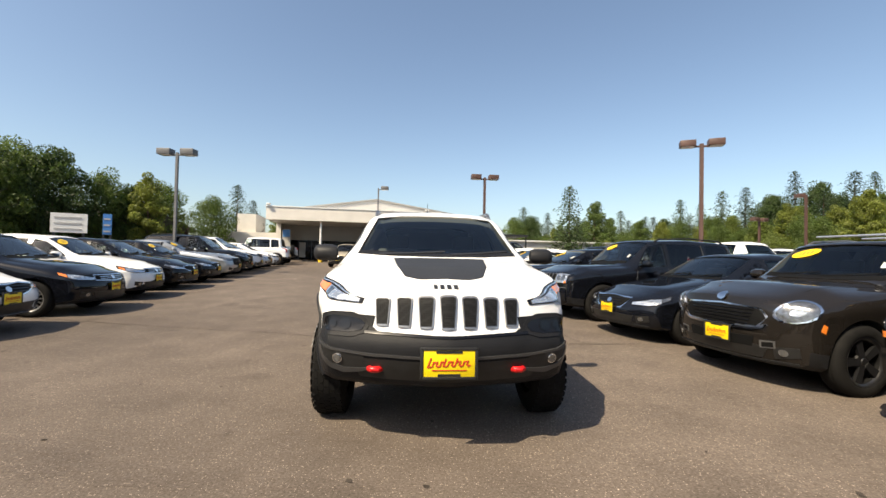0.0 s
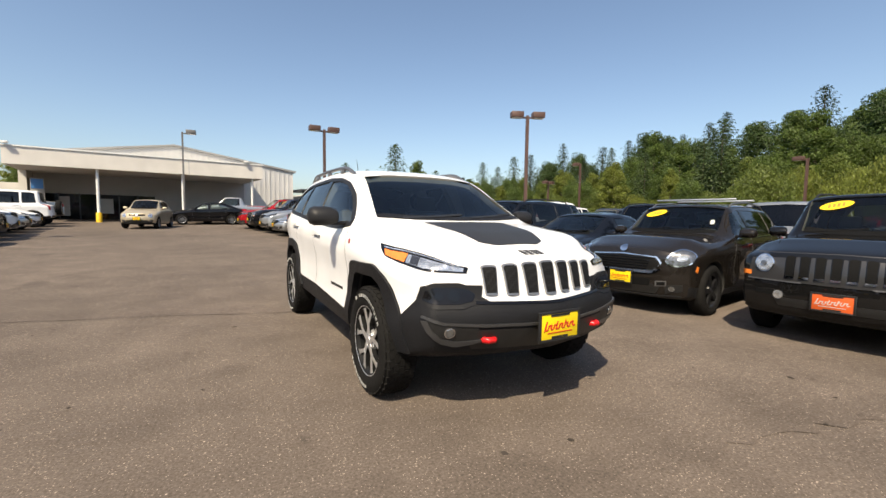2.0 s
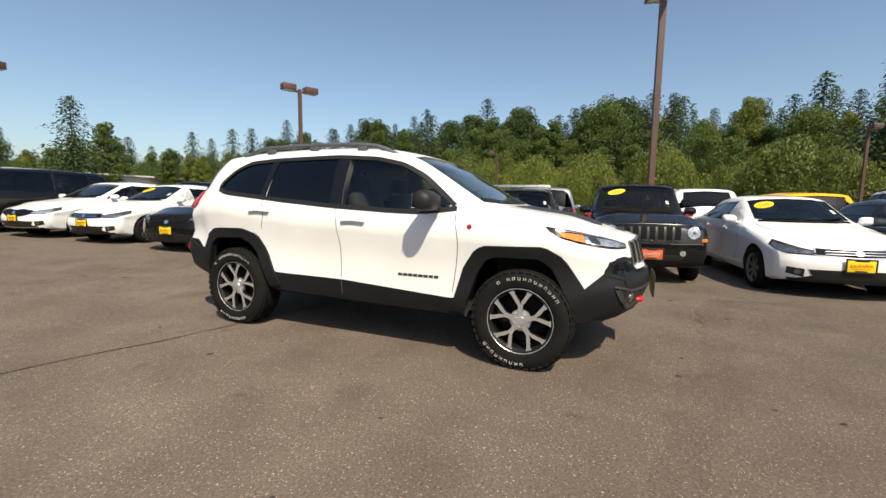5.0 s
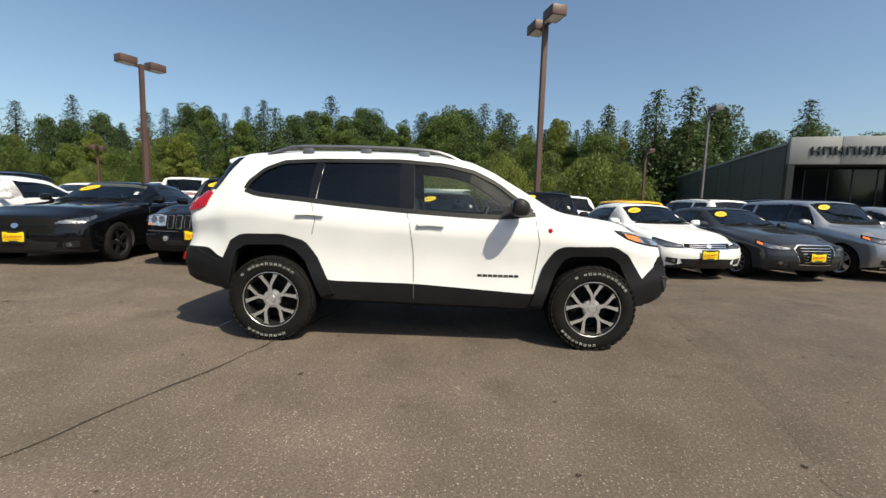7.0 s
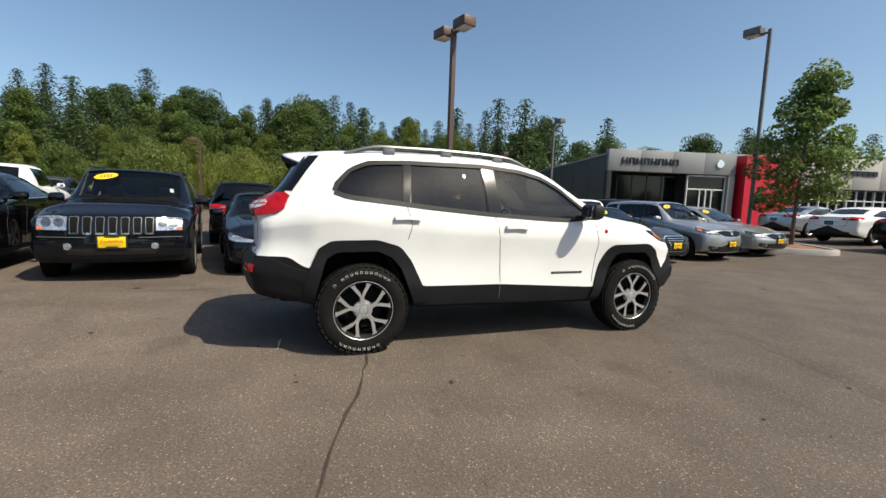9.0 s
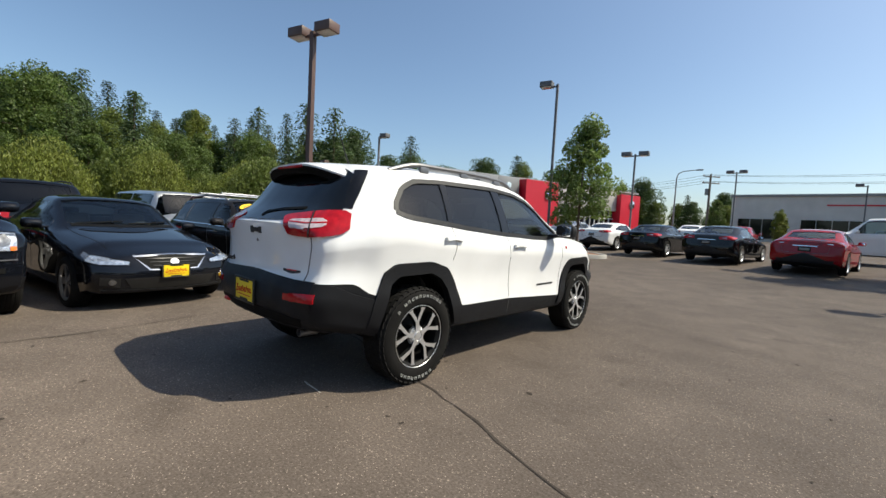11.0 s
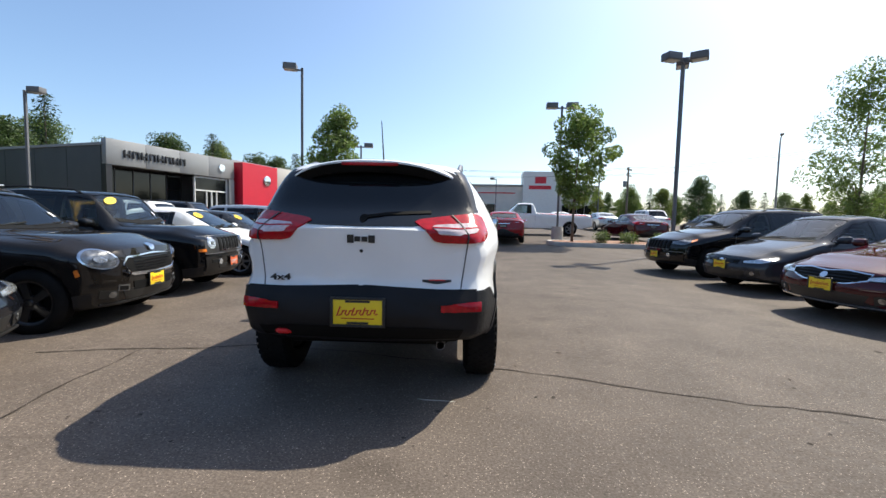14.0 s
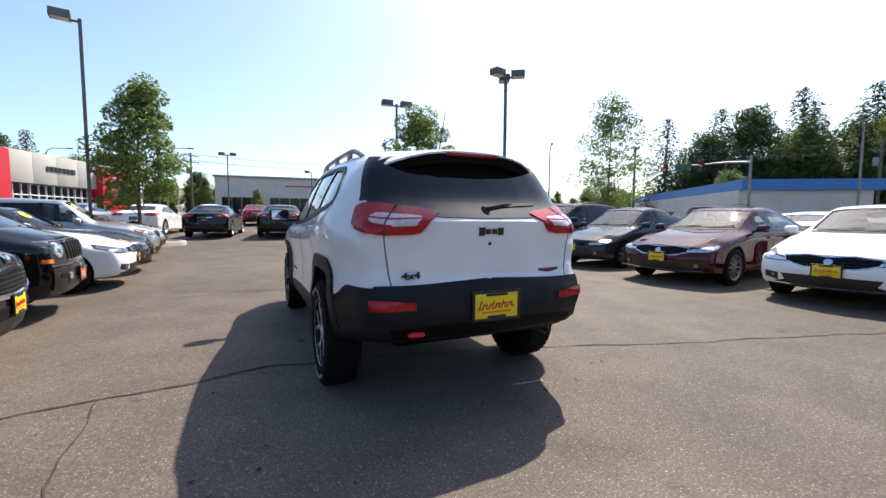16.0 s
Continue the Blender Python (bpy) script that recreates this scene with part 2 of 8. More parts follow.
def tube(bm, pts, r, seg=8, caps=True):
    """A round bar along a line of points; r a radius or one for each point."""
    pts = [Vector(p) for p in pts]
    rs = r if isinstance(r, (list, tuple)) else [r] * len(pts)
    rings, side = [], None
    for i, p in enumerate(pts):
        d = (pts[min(i + 1, len(pts) - 1)] - pts[max(i - 1, 0)]).normalized()
        if side is None:
            side = d.orthogonal().normalized()
        side = (side - d * side.dot(d)).normalized()
        up = d.cross(side)
        rings.append([bm.verts.new(p + (side * math.cos(a) + up * math.sin(a)) * rs[i]) for a in (2 * math.pi * k / seg for k in range(seg))])
    for a, c in zip(rings, rings[1:]):
        for k in range(seg):
            bm.faces.new((a[k], a[(k + 1) % seg], c[(k + 1) % seg], c[k]))
    if caps:
        bm.faces.new(rings[0][::-1])
        bm.faces.new(rings[-1])
    return rings


def lathe(bm, prof, seg=40, axis="y"):
    """Turn a profile of (radius, along) about an axis."""
    rings = []
    for r, a in prof:
        ring = []
        for k in range(seg):
            t = 2 * math.pi * k / seg
            ring.append(bm.verts.new((r * math.cos(t), a, r * math.sin(t)) if axis == "y" else (r * math.cos(t), r * math.sin(t), a)))
        rings.append(ring)
    for a, c in zip(rings, rings[1:]):
        for k in range(seg):
            bm.faces.new((a[k], a[(k + 1) % seg], c[(k + 1) % seg], c[k]))
    return rings


def prism(bm, outline, a, c, axis="y"):
    """A closed outline of (u, v), pushed from a to c along an axis."""
    def at(u, v, d):
        return (u, d, v) if axis == "y" else (d, u, v) if axis == "x" else (u, v, d)
    lo = [bm.verts.new(at(u, v, a)) for u, v in outline]
    hi = [bm.verts.new(at(u, v, c)) for u, v in outline]
    fs = [bm.faces.new(lo), bm.faces.new(hi[::-1])]
    for i in range(len(lo)):
        j = (i + 1) % len(lo)
        fs.append(bm.faces.new((lo[i], hi[i], hi[j], lo[j])))
    bmesh.ops.recalc_face_normals(bm, faces=fs)
    return fs


def gz(x, y):
    """The height of the ground: nearly level, rising gently north and south, with a wooded bank far east."""
    z = 0.022 * max(0.0, y - 8) + 0.028 * max(0.0, -y - 3)
    z = min(z, 1.1) - 0.06 * sstep(1.4, 4.5, x)
    d = max(0.0, x - 40 + 0.1 * y)
    return z + min(d * 0.16, 7.0)


def thing(name, label, category, m, group=""):
    ob = new(name)
    ob.matrix_world = m
    return tagged(ob, label, category, group)

# ---- cars: a body lofted along its length, cut for cabin, windows and wheel arches ----
from mathutils.bvhtree import BVHTree


def curve(tbl, soft=0.05):
    """A smooth line through a table of (x, value)."""
    tbl = sorted(tbl)
    xs, vs = [p[0] for p in tbl], [p[1] for p in tbl]
    g = np.arange(xs[0] - 0.4, xs[-1] + 0.4, 0.01)
    k = np.exp(-0.5 * (np.arange(-30, 31) * 0.01 / soft) ** 2)
    v = np.convolve(np.pad(np.interp(g, xs, vs), 30, mode="edge"), k / k.sum(), mode="valid")
    return lambda x: float(np.interp(x, g, v))


def sstep(a, c, x):
    t = min(1.0, max(0.0, (x - a) / (c - a)))
    return t * t * (3 - 2 * t)


def section(S, x, inset=0.0):
    """Half of the body's outline at x, from the middle of the floor to the middle of the roof."""
    zb, zc, zt = S["zb"](x) + inset * 2.2, S["zc"](x), S["top"](x) - inset
    w = S["w"](x) - inset
    zt = max(zt, zb + 0.1)
    zs = min(S["sh"](x), zt - 0.025)
    zc = min(max(zc, zb + 0.06), zs - 0.05)
    wt, ze = min(S["wt"](x) - inset, w * 0.95), max(zt - S["edge"](x), zs + 0.01)
    ws = max(w * 0.955, wt + 0.02)

    def mid(a, c, f):
        return a + (c - a) * f
    p = [(0, zb), (0.55 * w, zb), (0.88 * w, zb + 0.01), (0.955 * w, zb + 0.045), (0.978 * w, mid(zb, zc, 0.65)), (0.984 * w, zc),
         (S.get("waist", 0.98) * w, mid(zc, zs, 0.22)), ((S.get("waist", 0.98) + 0.004) * w, mid(zc, zs, 0.48)), (0.998 * w, mid(zc, zs, 0.68)), (1.0 * w, mid(zc, zs, 0.75)), (0.988 * w, mid(zc, zs, 0.9)), (ws, zs)]
    for f in (0.2, 0.45, 0.7, 0.88):
        p.append((mid(ws, wt, f) + 0.02 * math.sin(math.pi * f), mid(zs, ze, f)))
    p += [(wt, ze), (0.93 * wt, mid(ze, zt, 0.42)), (0.78 * wt, mid(ze, zt, 0.72)), (0.5 * wt, mid(ze, zt, 0.92)), (0.25 * wt, mid(ze, zt, 0.98)), (0, zt)]
    return p


def bend(S, v):
    """Round the ends in plan and in profile."""
    x, y, z = v
    f = sstep(S["axf"] + 0.15, S["xf"], x)
    r = sstep(S["axr"] - 0.15, S["xr"], x)
    a = abs(y) / S["W"]
    if f:
        x -= f * (S["nose"](z) + S["planf"] * a ** S.get("pf", 2.6))
    if r:
        x += r * (S["tail"](z) + S["planr"] * a ** S.get("pr", 3))
    return x, y, z


def loft(S, x0, x1, inset=0.0, bent=True):
    bm = bmesh.new()
    n = max(8, int((x1 - x0) / 0.055))
    xs = [x0 + (x1 - x0) * i / n for i in range(n + 1)]
    if bent:
        for d in (0.015, 0.035, 0.08, 0.13):
            xs += [x0 + d, x1 - d]
    rings = []
    for x in sorted(set(round(q, 4) for q in xs)):
        h = section(S, x, inset)
        k = 1.0
        if bent:
            e = min(x - x0, x1 - x)
            k = 1 - 0.05 * max(0.0, 1 - e / 0.08) ** 2
        zm = (h[0][1] + h[-1][1]) / 2
        rings.append((x, [(y * k, zm + (z - zm) * k) for y, z in h]))
    caps = (0.8, 0.55, 0.3, 0.12, 0.02) if bent else (0.5,)

    def shrink(ring, k):
        x, h = ring
        zm = (h[0][1] + h[-1][1]) / 2
        return x, [(y * k, zm + (z - zm) * k) for y, z in h]
    full = [shrink(rings[0], k) for k in reversed(caps)] + rings + [shrink(rings[-1], k) for k in caps]
    vs = []
    for x, h in full:
        loop = h + [(-y, z) for y, z in h[-2:0:-1]]
        vs.append([bm.verts.new(bend(S, (x, y, z)) if bent else (x, y, z)) for y, z in loop])
    nn, hn = len(vs[0]), len(full[0][1])
    for i in range(len(vs) - 1):
        for k in range(nn):
            f = bm.faces.new((vs[i][k], vs[i][(k + 1) % nn], vs[i + 1][(k + 1) % nn], vs[i + 1][k]))
            row = k if k < hn - 1 else nn - 1 - k
            inner = i < len(caps) or i >= len(vs) - 1 - len(caps)
            f.material_index = 2 if row < S.get("cladrows", 3) and not (inner and S.get("cladrows", 3) == 4) else 0
    bm.faces.new(vs[0])
    bm.faces.new(vs[-1])
    bmesh.ops.recalc_face_normals(bm, faces=bm.faces)
    return bm


DIAG = math.sqrt(0.5)


def cast(bvh, way, u, v):
    if way == "left":
        o, d = Vector((u, 3, v)), Vector((0, -1, 0))
    elif way == "right":
        o, d = Vector((u, -3, v)), Vector((0, 1, 0))
    elif way == "front":
        o, d = Vector((5, u, v)), Vector((-1, 0, 0))
    elif way == "rear":
        o, d = Vector((-5, u, v)), Vector((1, 0, 0))
    elif way == "top":
        o, d = Vector((u, v, 4)), Vector((0, 0, -1))
    else:
        sx, sy = {"fl": (1, 1), "fr": (1, -1), "rl": (-1, 1), "rr": (-1, -1)}[way]
        d = Vector((-sx * DIAG, -sy * DIAG, 0))
        side = Vector((-sx * DIAG, sy * DIAG, 0))
        o = side * u + Vector((0, 0, v)) - d * 5
    h = bvh.ray_cast(o, d)
    return (o, d, h[0], h[1])


def resample(poly, n):
    q = [Vector((*p, 0)) for p in poly]
    acc = [0.0]
    for a, c in zip(q, q[1:]):
        acc.append(acc[-1] + (c - a).length)
    out = []
    for i in range(n):
        t = acc[-1] * i / (n - 1)
        k = max(j for j in range(len(acc)) if acc[j] <= t + 1e-9)
        k = min(k, len(q) - 2)
        f = (t - acc[k]) / max(1e-9, acc[k + 1] - acc[k])
        p = q[k].lerp(q[k + 1], f)
        out.append((p.x, p.y))
    return out


def patch(bm, bvh, way, lower, upper, off=0.004, thick=0.01, n=14, m=4):
    """A sheet that lies on the body between two lines, seen along way."""
    lo, hi = resample(lower, n), resample(upper, n)
    grid, last = [], 2.0
    for j in range(m + 1):
        row = []
        for i in range(n):
            u = lo[i][0] + (hi[i][0] - lo[i][0]) * j / m
            v = lo[i][1] + (hi[i][1] - lo[i][1]) * j / m
            o, d, p, nm = cast(bvh, way, u, v)
            if p is None:
                p, nm = o + d * last, -d
            else:
                last = (p - o).length
                if nm.dot(d) > 0:
                    nm = -nm
                nm = (nm - d * 0.6).normalized()
            row.append((p + nm * off, p + nm * (off - thick)))
        grid.append(row)
    vs = [[bm.verts.new(a) for a, _ in row] for row in grid]
    fs = []
    for j in range(m):
        for i in range(n - 1):
            fs.append(bm.faces.new((vs[j][i], vs[j][i + 1], vs[j + 1][i + 1], vs[j + 1][i])))
    d = cast(bvh, way, *lo[0])[1]
    if sum((f.normal_update() or f.normal.dot(d)) for f in fs) > 0:
        for f in fs:
            f.normal_flip()
    if thick:
        rim = [(0, i) for i in range(n)] + [(j, n - 1) for j in range(1, m + 1)] + [(m, i) for i in range(n - 2, -1, -1)] + [(j, 0) for j in range(m - 1, 0, -1)]
        deep = [bm.verts.new(grid[j][i][1]) for j, i in rim]
        sk = []
        for k in range(len(rim)):
            q = (k + 1) % len(rim)
            a, c = vs[rim[k][0]][rim[k][1]], vs[rim[q][0]][rim[q][1]]
            sk.append(bm.faces.new((a, c, deep[q], deep[k])))
        if fs[0].normal.dot(d) < 0:
            mid = sum((v.co for v in deep), Vector()) / len(deep)
            for f in sk:
                f.normal_update()
            if sum(f.normal.dot(f.calc_center_median() - mid) for f in sk) < 0:
                for f in sk:
                    f.normal_flip()
    return fs


def flip(way):
    return {"left": "right", "right": "left", "fl": "fr", "rl": "rr"}.get(way, way)


def mirrored(poly):
    return [(-u, v) for u, v in poly]


def stuck(S, name, way, lower, upper, material, off=0.004, thick=0.012, n=14, m=4, label="", both=True, parent=None):
    """One or two (left and right) pieces that lie on the body."""
    out = []
    for k in range(2 if both else 1):
        bm = bmesh.new()
        a, c, w = lower, upper, way
        if k:
            w = flip(way)
            if way in ("front", "rear"):
                a, c = mirrored(lower), mirrored(upper)
            elif way == "top":
                a, c = [(u, -v) for u, v in lower], [(u, -v) for u, v in upper]
        patch(bm, S["bvh"], w, a, c, off, thick, n, m)
        out.append(part(name, bm, material, parent or S["car"], label))
    return out


def band(line, w):
    """The two sides of a thin strip along a line."""
    out = [], []
    q = [Vector(p) for p in line]
    for i, p in enumerate(q):
        d = (q[min(i + 1, len(q) - 1)] - q[max(i - 1, 0)]).normalized()
        s = Vector((-d.y, d.x)) * (w / 2)
        out[0].append(tuple(p - s))
        out[1].append(tuple(p + s))
    return out


def strip(S, name, way, line, w, material, off=0.003, thick=0.006, both=True, n=18, label=""):
    a, c = band(line, w)
    return stuck(S, name, way, a, c, material, off, thick, n, 1, label, both)


def disc(S, name, way, u, v, r, material, off=0.006, both=True, label="", thick=0.015, ry=None):
    ry = ry or r
    th = [math.pi * k / 12 for k in range(13)]
    lo = [(u - r * math.cos(t), v - ry * math.sin(t)) for t in th]
    hi = [(u - r * math.cos(t), v + ry * math.sin(t)) for t in th]
    return stuck(S, name, way, lo, hi, material, off, thick, 13, 4, label, both)


def wheel_meshes(r, rim, width, style, tread):
    """Tyre, rim and hub meshes; the outer face looks along +y."""
    h = width / 2
    tb = bmesh.new()
    lathe(tb, [(rim, -h * 0.8), (rim + 0.02, -h * 0.95), (rim + (r - rim) * 0.55, -h), (r - 0.026, -h * 0.88), (r - 0.006, -h * 0.74), (r, -h * 0.6), (r, h * 0.6), (r - 0.006, h * 0.74), (r - 0.026, h * 0.88),
               (rim + (r - rim) * 0.55, h), (rim + 0.022, h * 0.97), (rim + 0.006, h * 0.9), (rim, h * 0.8), (rim, -h * 0.8)], 56)
    xb = bmesh.new()
    if tread:
        for k in range(40):
            for yy, sh in ((-0.62, 0), (-0.32, 0.5), (0, 0), (0.32, 0.5), (0.62, 0)):
                a = 2 * math.pi * (k + sh) / 40
                mm = Matrix.Rotation(-a, 4, "Y") @ Matrix.Translation((r - 0.003, yy * h, 0)) @ Matrix.Rotation(0.2 if yy else 0.0, 4, "X")
                box(xb, (0, 0, 0), (0.012, h * 0.26, r * 0.13), mm)
            a = 2 * math.pi * k / 40
            box(xb, (0, 0, 0), (0.022, 0.006, r * 0.1), Matrix.Rotation(-a, 4, "Y") @ Matrix.Translation((r - 0.022, h * 0.86, 0)) @ Matrix.Rotation(0.6, 4, "Z"))
    else:
        for yy in (-0.45, -0.15, 0.15, 0.45):
            lathe(tb, [(r + 0.0015, yy * h - 0.012), (r + 0.004, yy * h - 0.01), (r + 0.004, yy * h + 0.01), (r + 0.0015, yy * h + 0.012)], 40)
    rb = bmesh.new()
    if style == "y5":
        lathe(rb, [(rim + 0.001, h * 0.89), (rim + 0.003, h * 0.905), (rim + 0.006, h * 0.9), (rim + 0.006, h * 0.88)], 48)
    else:
        lathe(rb, [(rim - 0.024, h * 0.68), (rim - 0.015, h * 0.8), (rim - 0.004, h * 0.9), (rim + 0.008, h * 0.93), (rim + 0.006, h * 0.8)], 48)
    lathe(rb, [(0.0005, h * 0.8), (0.03, h * 0.79), (0.036, h * 0.72), (0.075, h * 0.66), (0.08, h * 0.5)], 24)
    n = {"y5": 5, "five": 5, "seven": 7, "ten": 10, "multi": 14}[style]
    R = rim - 0.012

    hb = bmesh.new()

    def spoke(a, pts, lo, hi):
        q = [(p * math.cos(a) - s * math.sin(a), p * math.sin(a) + s * math.cos(a)) for p, s in pts]
        if style == "y5":
            prism(hb, q, lo, hi - 0.006, "y")
            prism(rb, q, hi - 0.005, hi, "y")
        else:
            prism(rb, q, lo, hi, "y")
    for k in range(n):
        a = 2 * math.pi * k / n + math.pi / 2
        if style == "y5":
            spoke(a, [(0.04, -0.022), (0.09, -0.016), (0.122, -0.02), (0.122, 0.02), (0.09, 0.016), (0.04, 0.022)], h * 0.5, h * 0.78)
            for s in (-1, 1):
                q = [(0.112, 0.0), (0.112, 0.018 * s), (R * 0.86, 0.07 * s), (R * 0.94, 0.092 * s), (R * 0.98, 0.062 * s), (R, 0.044 * s), (0.195, 0.042 * s), (0.145, 0.009 * s)]
                spoke(a, q if s < 0 else q[::-1], h * 0.5, h * 0.8)
        else:
            w0, w1 = {"five": (0.03, 0.042), "seven": (0.024, 0.022), "ten": (0.018, 0.014), "multi": (0.012, 0.008)}[style]
            spoke(a, [(0.05, -w0), (R, -w1), (R, w1), (0.05, w0)], h * 0.48, h * 0.75)
    for k in range(5):
        a = 2 * math.pi * (k + 0.5) / 5 + math.pi / 2
        q = [(0.052 * math.cos(a) + 0.011 * math.cos(b), 0.052 * math.sin(a) + 0.011 * math.sin(b)) for b in (math.pi * j / 3 for j in range(6))]
        prism(rb, q, h * 0.66, h * 0.74, "y")
    lathe(hb, [(0.0005, -h * 0.2), (R * 0.78, -h * 0.2), (R * 0.78, -h * 0.12), (0.07, -h * 0.1), (0.07, h * 0.4), (0.0005, h * 0.4)], 32)
    lathe(hb, [(rim - 0.024, h * 0.67), (rim - 0.03, -h * 0.7), (R * 0.3, -h * 0.9)], 40)
    if style == "y5":
        lathe(hb, [(rim - 0.024, h * 0.67), (rim - 0.012, h * 0.8), (rim, h * 0.89)], 48)
    prism(hb, [(R * 0.45, -0.06), (R * 0.85, -0.05), (R * 0.85, 0.05), (R * 0.45, 0.06)], -h * 0.28, h * 0.05, "y")
    for bm in (tb, rb, hb):
        bmesh.ops.recalc_face_normals(bm, faces=bm.faces)
    return tb, rb, hb, xb


def wheels(S):
    r, rim = S["r"], S["rim"]
    t, m, hb, xb = wheel_meshes(r, rim, S["tw"], S["spokes"], S.get("tread", False))
    parts_first = None
    for ax in ("axf", "axr"):
        for s in (1, -1):
            if parts_first is None:
                hub = part("wheel", hb, POCKET, S["car"])
                ty = part("tyre", t, RUBBER, hub)
                ri = part("rim", m, S["rimmat"], hub)
                parts_first = [hub, ty, ri]
                if len(xb.verts):
                    parts_first.append(tagged(part("tread", xb, RUBBER, hub), kind="stuff"))
            else:
                hub, *rest = [o.copy() for o in parts_first]
                for o in (hub, *rest):
                    scene.collection.objects.link(o)
                for o in rest:
                    o.parent = hub
            hub.location = (S[ax], s * (S["W"] - S["tw"] / 2 + S.get("wout", -0.015)), r - 0.006)
            hub.rotation_euler = (0, 0, 0 if s > 0 else math.pi)
            hub.rotation_euler.y = S.get("turn", (0.3, 0.9))[0 if ax == "axf" else 1]


def carve(S):
    """Cut cabin, windows and arches out of the lofted body; returns the mesh."""
    bm = loft(S, S["xr"], S["xf"])
    S["bvh"] = BVHTree.FromBMesh(bm)
    slots = [S["paint"], DARK, S["cladmat"]]

    def mesh(b, idx=None):
        me = bpy.data.meshes.new("cut")
        if idx is not None:
            for f in b.faces:
                f.material_index = idx
        b.to_mesh(me)
        b.free()
        for s in slots:
            me.materials.append(s)
        return me
    body = new("cut", mesh(bm))
    cuts = []
    cav = loft(S, S["cabin"][0], S["cabin"][1], 0.055, bent=False)
    cuts.append(mesh(cav, 1))
    g = bmesh.new()
    for lo, hi, _ in S["windows"]:
        prism(g, list(lo) + list(hi)[::-1], -1.6, 1.6, "y")
    W = S["W"]
    for k, ax in enumerate(("axf", "axr")):
        ra = S["r"] + S.get("gap", 0.045)
        line = S["arch"][k] if "arch" in S else [(S[ax] + ra * math.cos(a), S["r"] + ra * math.sin(a)) for a in (2 * math.pi * j / 40 for j in range(40))]
        for s in (1, -1):
            prism(g, line, s * (W - 0.34), s * (W + 0.2), "y")
    cuts.append(mesh(g, 1))
    g = bmesh.new()
    for key, x0, x1 in (("screen", S["cabin"][1] - 0.75, S["xf"] + 1), ("backlight", S["xr"] - 1, S["cabin"][0] + S.get("backdeep", 0.3))):
        if key in S:
            lo, hi = S[key]
            prism(g, list(lo) + list(hi)[::-1], x0, x1, "x")
    if len(g.verts):
        cuts.append(mesh(g, 1))
    whole = sum(p.area for p in body.data.polygons)
    out = None
    for solver, nudge in (("MANIFOLD", 0.0), ("EXACT", 0.0), ("MANIFOLD", 0.0053), ("EXACT", 0.0031)):
        obs = []
        body.modifiers.clear()
        for k, me in enumerate(cuts):
            c = new("cut", me)
            c.location = (nudge * (k + 1), 0.0, nudge * 0.7 * (k - 1))
            obs.append(c)
            b = body.modifiers.new("b", "BOOLEAN")
            b.operation, b.solver, b.object = "DIFFERENCE", solver, c
        bpy.context.view_layer.update()
        out = bpy.data.meshes.new_from_object(body.evaluated_get(bpy.context.evaluated_depsgraph_get()))
        for o in obs:
            bpy.data.objects.remove(o)
        skin = sum(p.area for p in out.polygons if p.material_index != 1)
        lining = sum(p.area for p in out.polygons if p.material_index == 1)
        if 0.55 * whole < skin < 0.97 * whole and lining > 5:
            break
    bpy.data.objects.remove(body)
    return out


def grow(lo, hi, d):
    """Two border lines moved outwards by d."""
    pts = list(lo) + list(hi)
    cx, cz = sum(p[0] for p in pts) / len(pts), sum(p[1] for p in pts) / len(pts)

    def g(p):
        v = Vector((p[0] - cx, p[1] - cz))
        return (cx + v.x * (1 + d / max(0.15, abs(v.x))) if abs(v.x) > 0.05 else p[0], cz + v.y + math.copysign(d, v.y))
    return [g(p) for p in lo], [g(p) for p in hi]


def body_parts(S):
    out = carve(S)
    names = {0: "body", 1: "cabin_lining", 2: "lower_cladding", 3: "headliner"}
    slots = [S["paint"], DARK, S["cladmat"], LINER]
    for p in out.polygons:
        if p.material_index == 1 and p.center.z > S["dash"][1] + 0.12:
            p.material_index = 3
    for idx, nm in names.items():
        bm = bmesh.new()
        bm.from_mesh(out)
        bmesh.ops.delete(bm, geom=[f for f in bm.faces if f.material_index != idx], context="FACES")
        for f in bm.faces:
            f.material_index = 0
        if len(bm.faces):
            part(nm, bm, slots[idx], S["car"], S.get("lab", {}).get(nm, ""))
        else:
            bm.free()
    bpy.data.meshes.remove(out)
    for lo, hi, tint in S["windows"]:
        a, c = grow(lo, hi, 0.012)
        stuck(S, "side_window", "left", a, c, GLASSD if tint else GLASS, -0.005, 0, 16, 5)
    for key, way, nm in (("screen", "front", "windscreen"), ("backlight", "rear", "rear_window")):
        if key in S:
            a, c = grow(*S[key], 0.012)
            stuck(S, nm, way, a, c, GLASS if key == "screen" or not S.get("dark") else GLASSD, -0.012, 0, 20, 8, both=False)
    for p in S.get("pillars", ()):
        stuck(S, "window_pillar", "left", p[0], p[1], GLOSS, 0.002, 0.006, 3, 6)


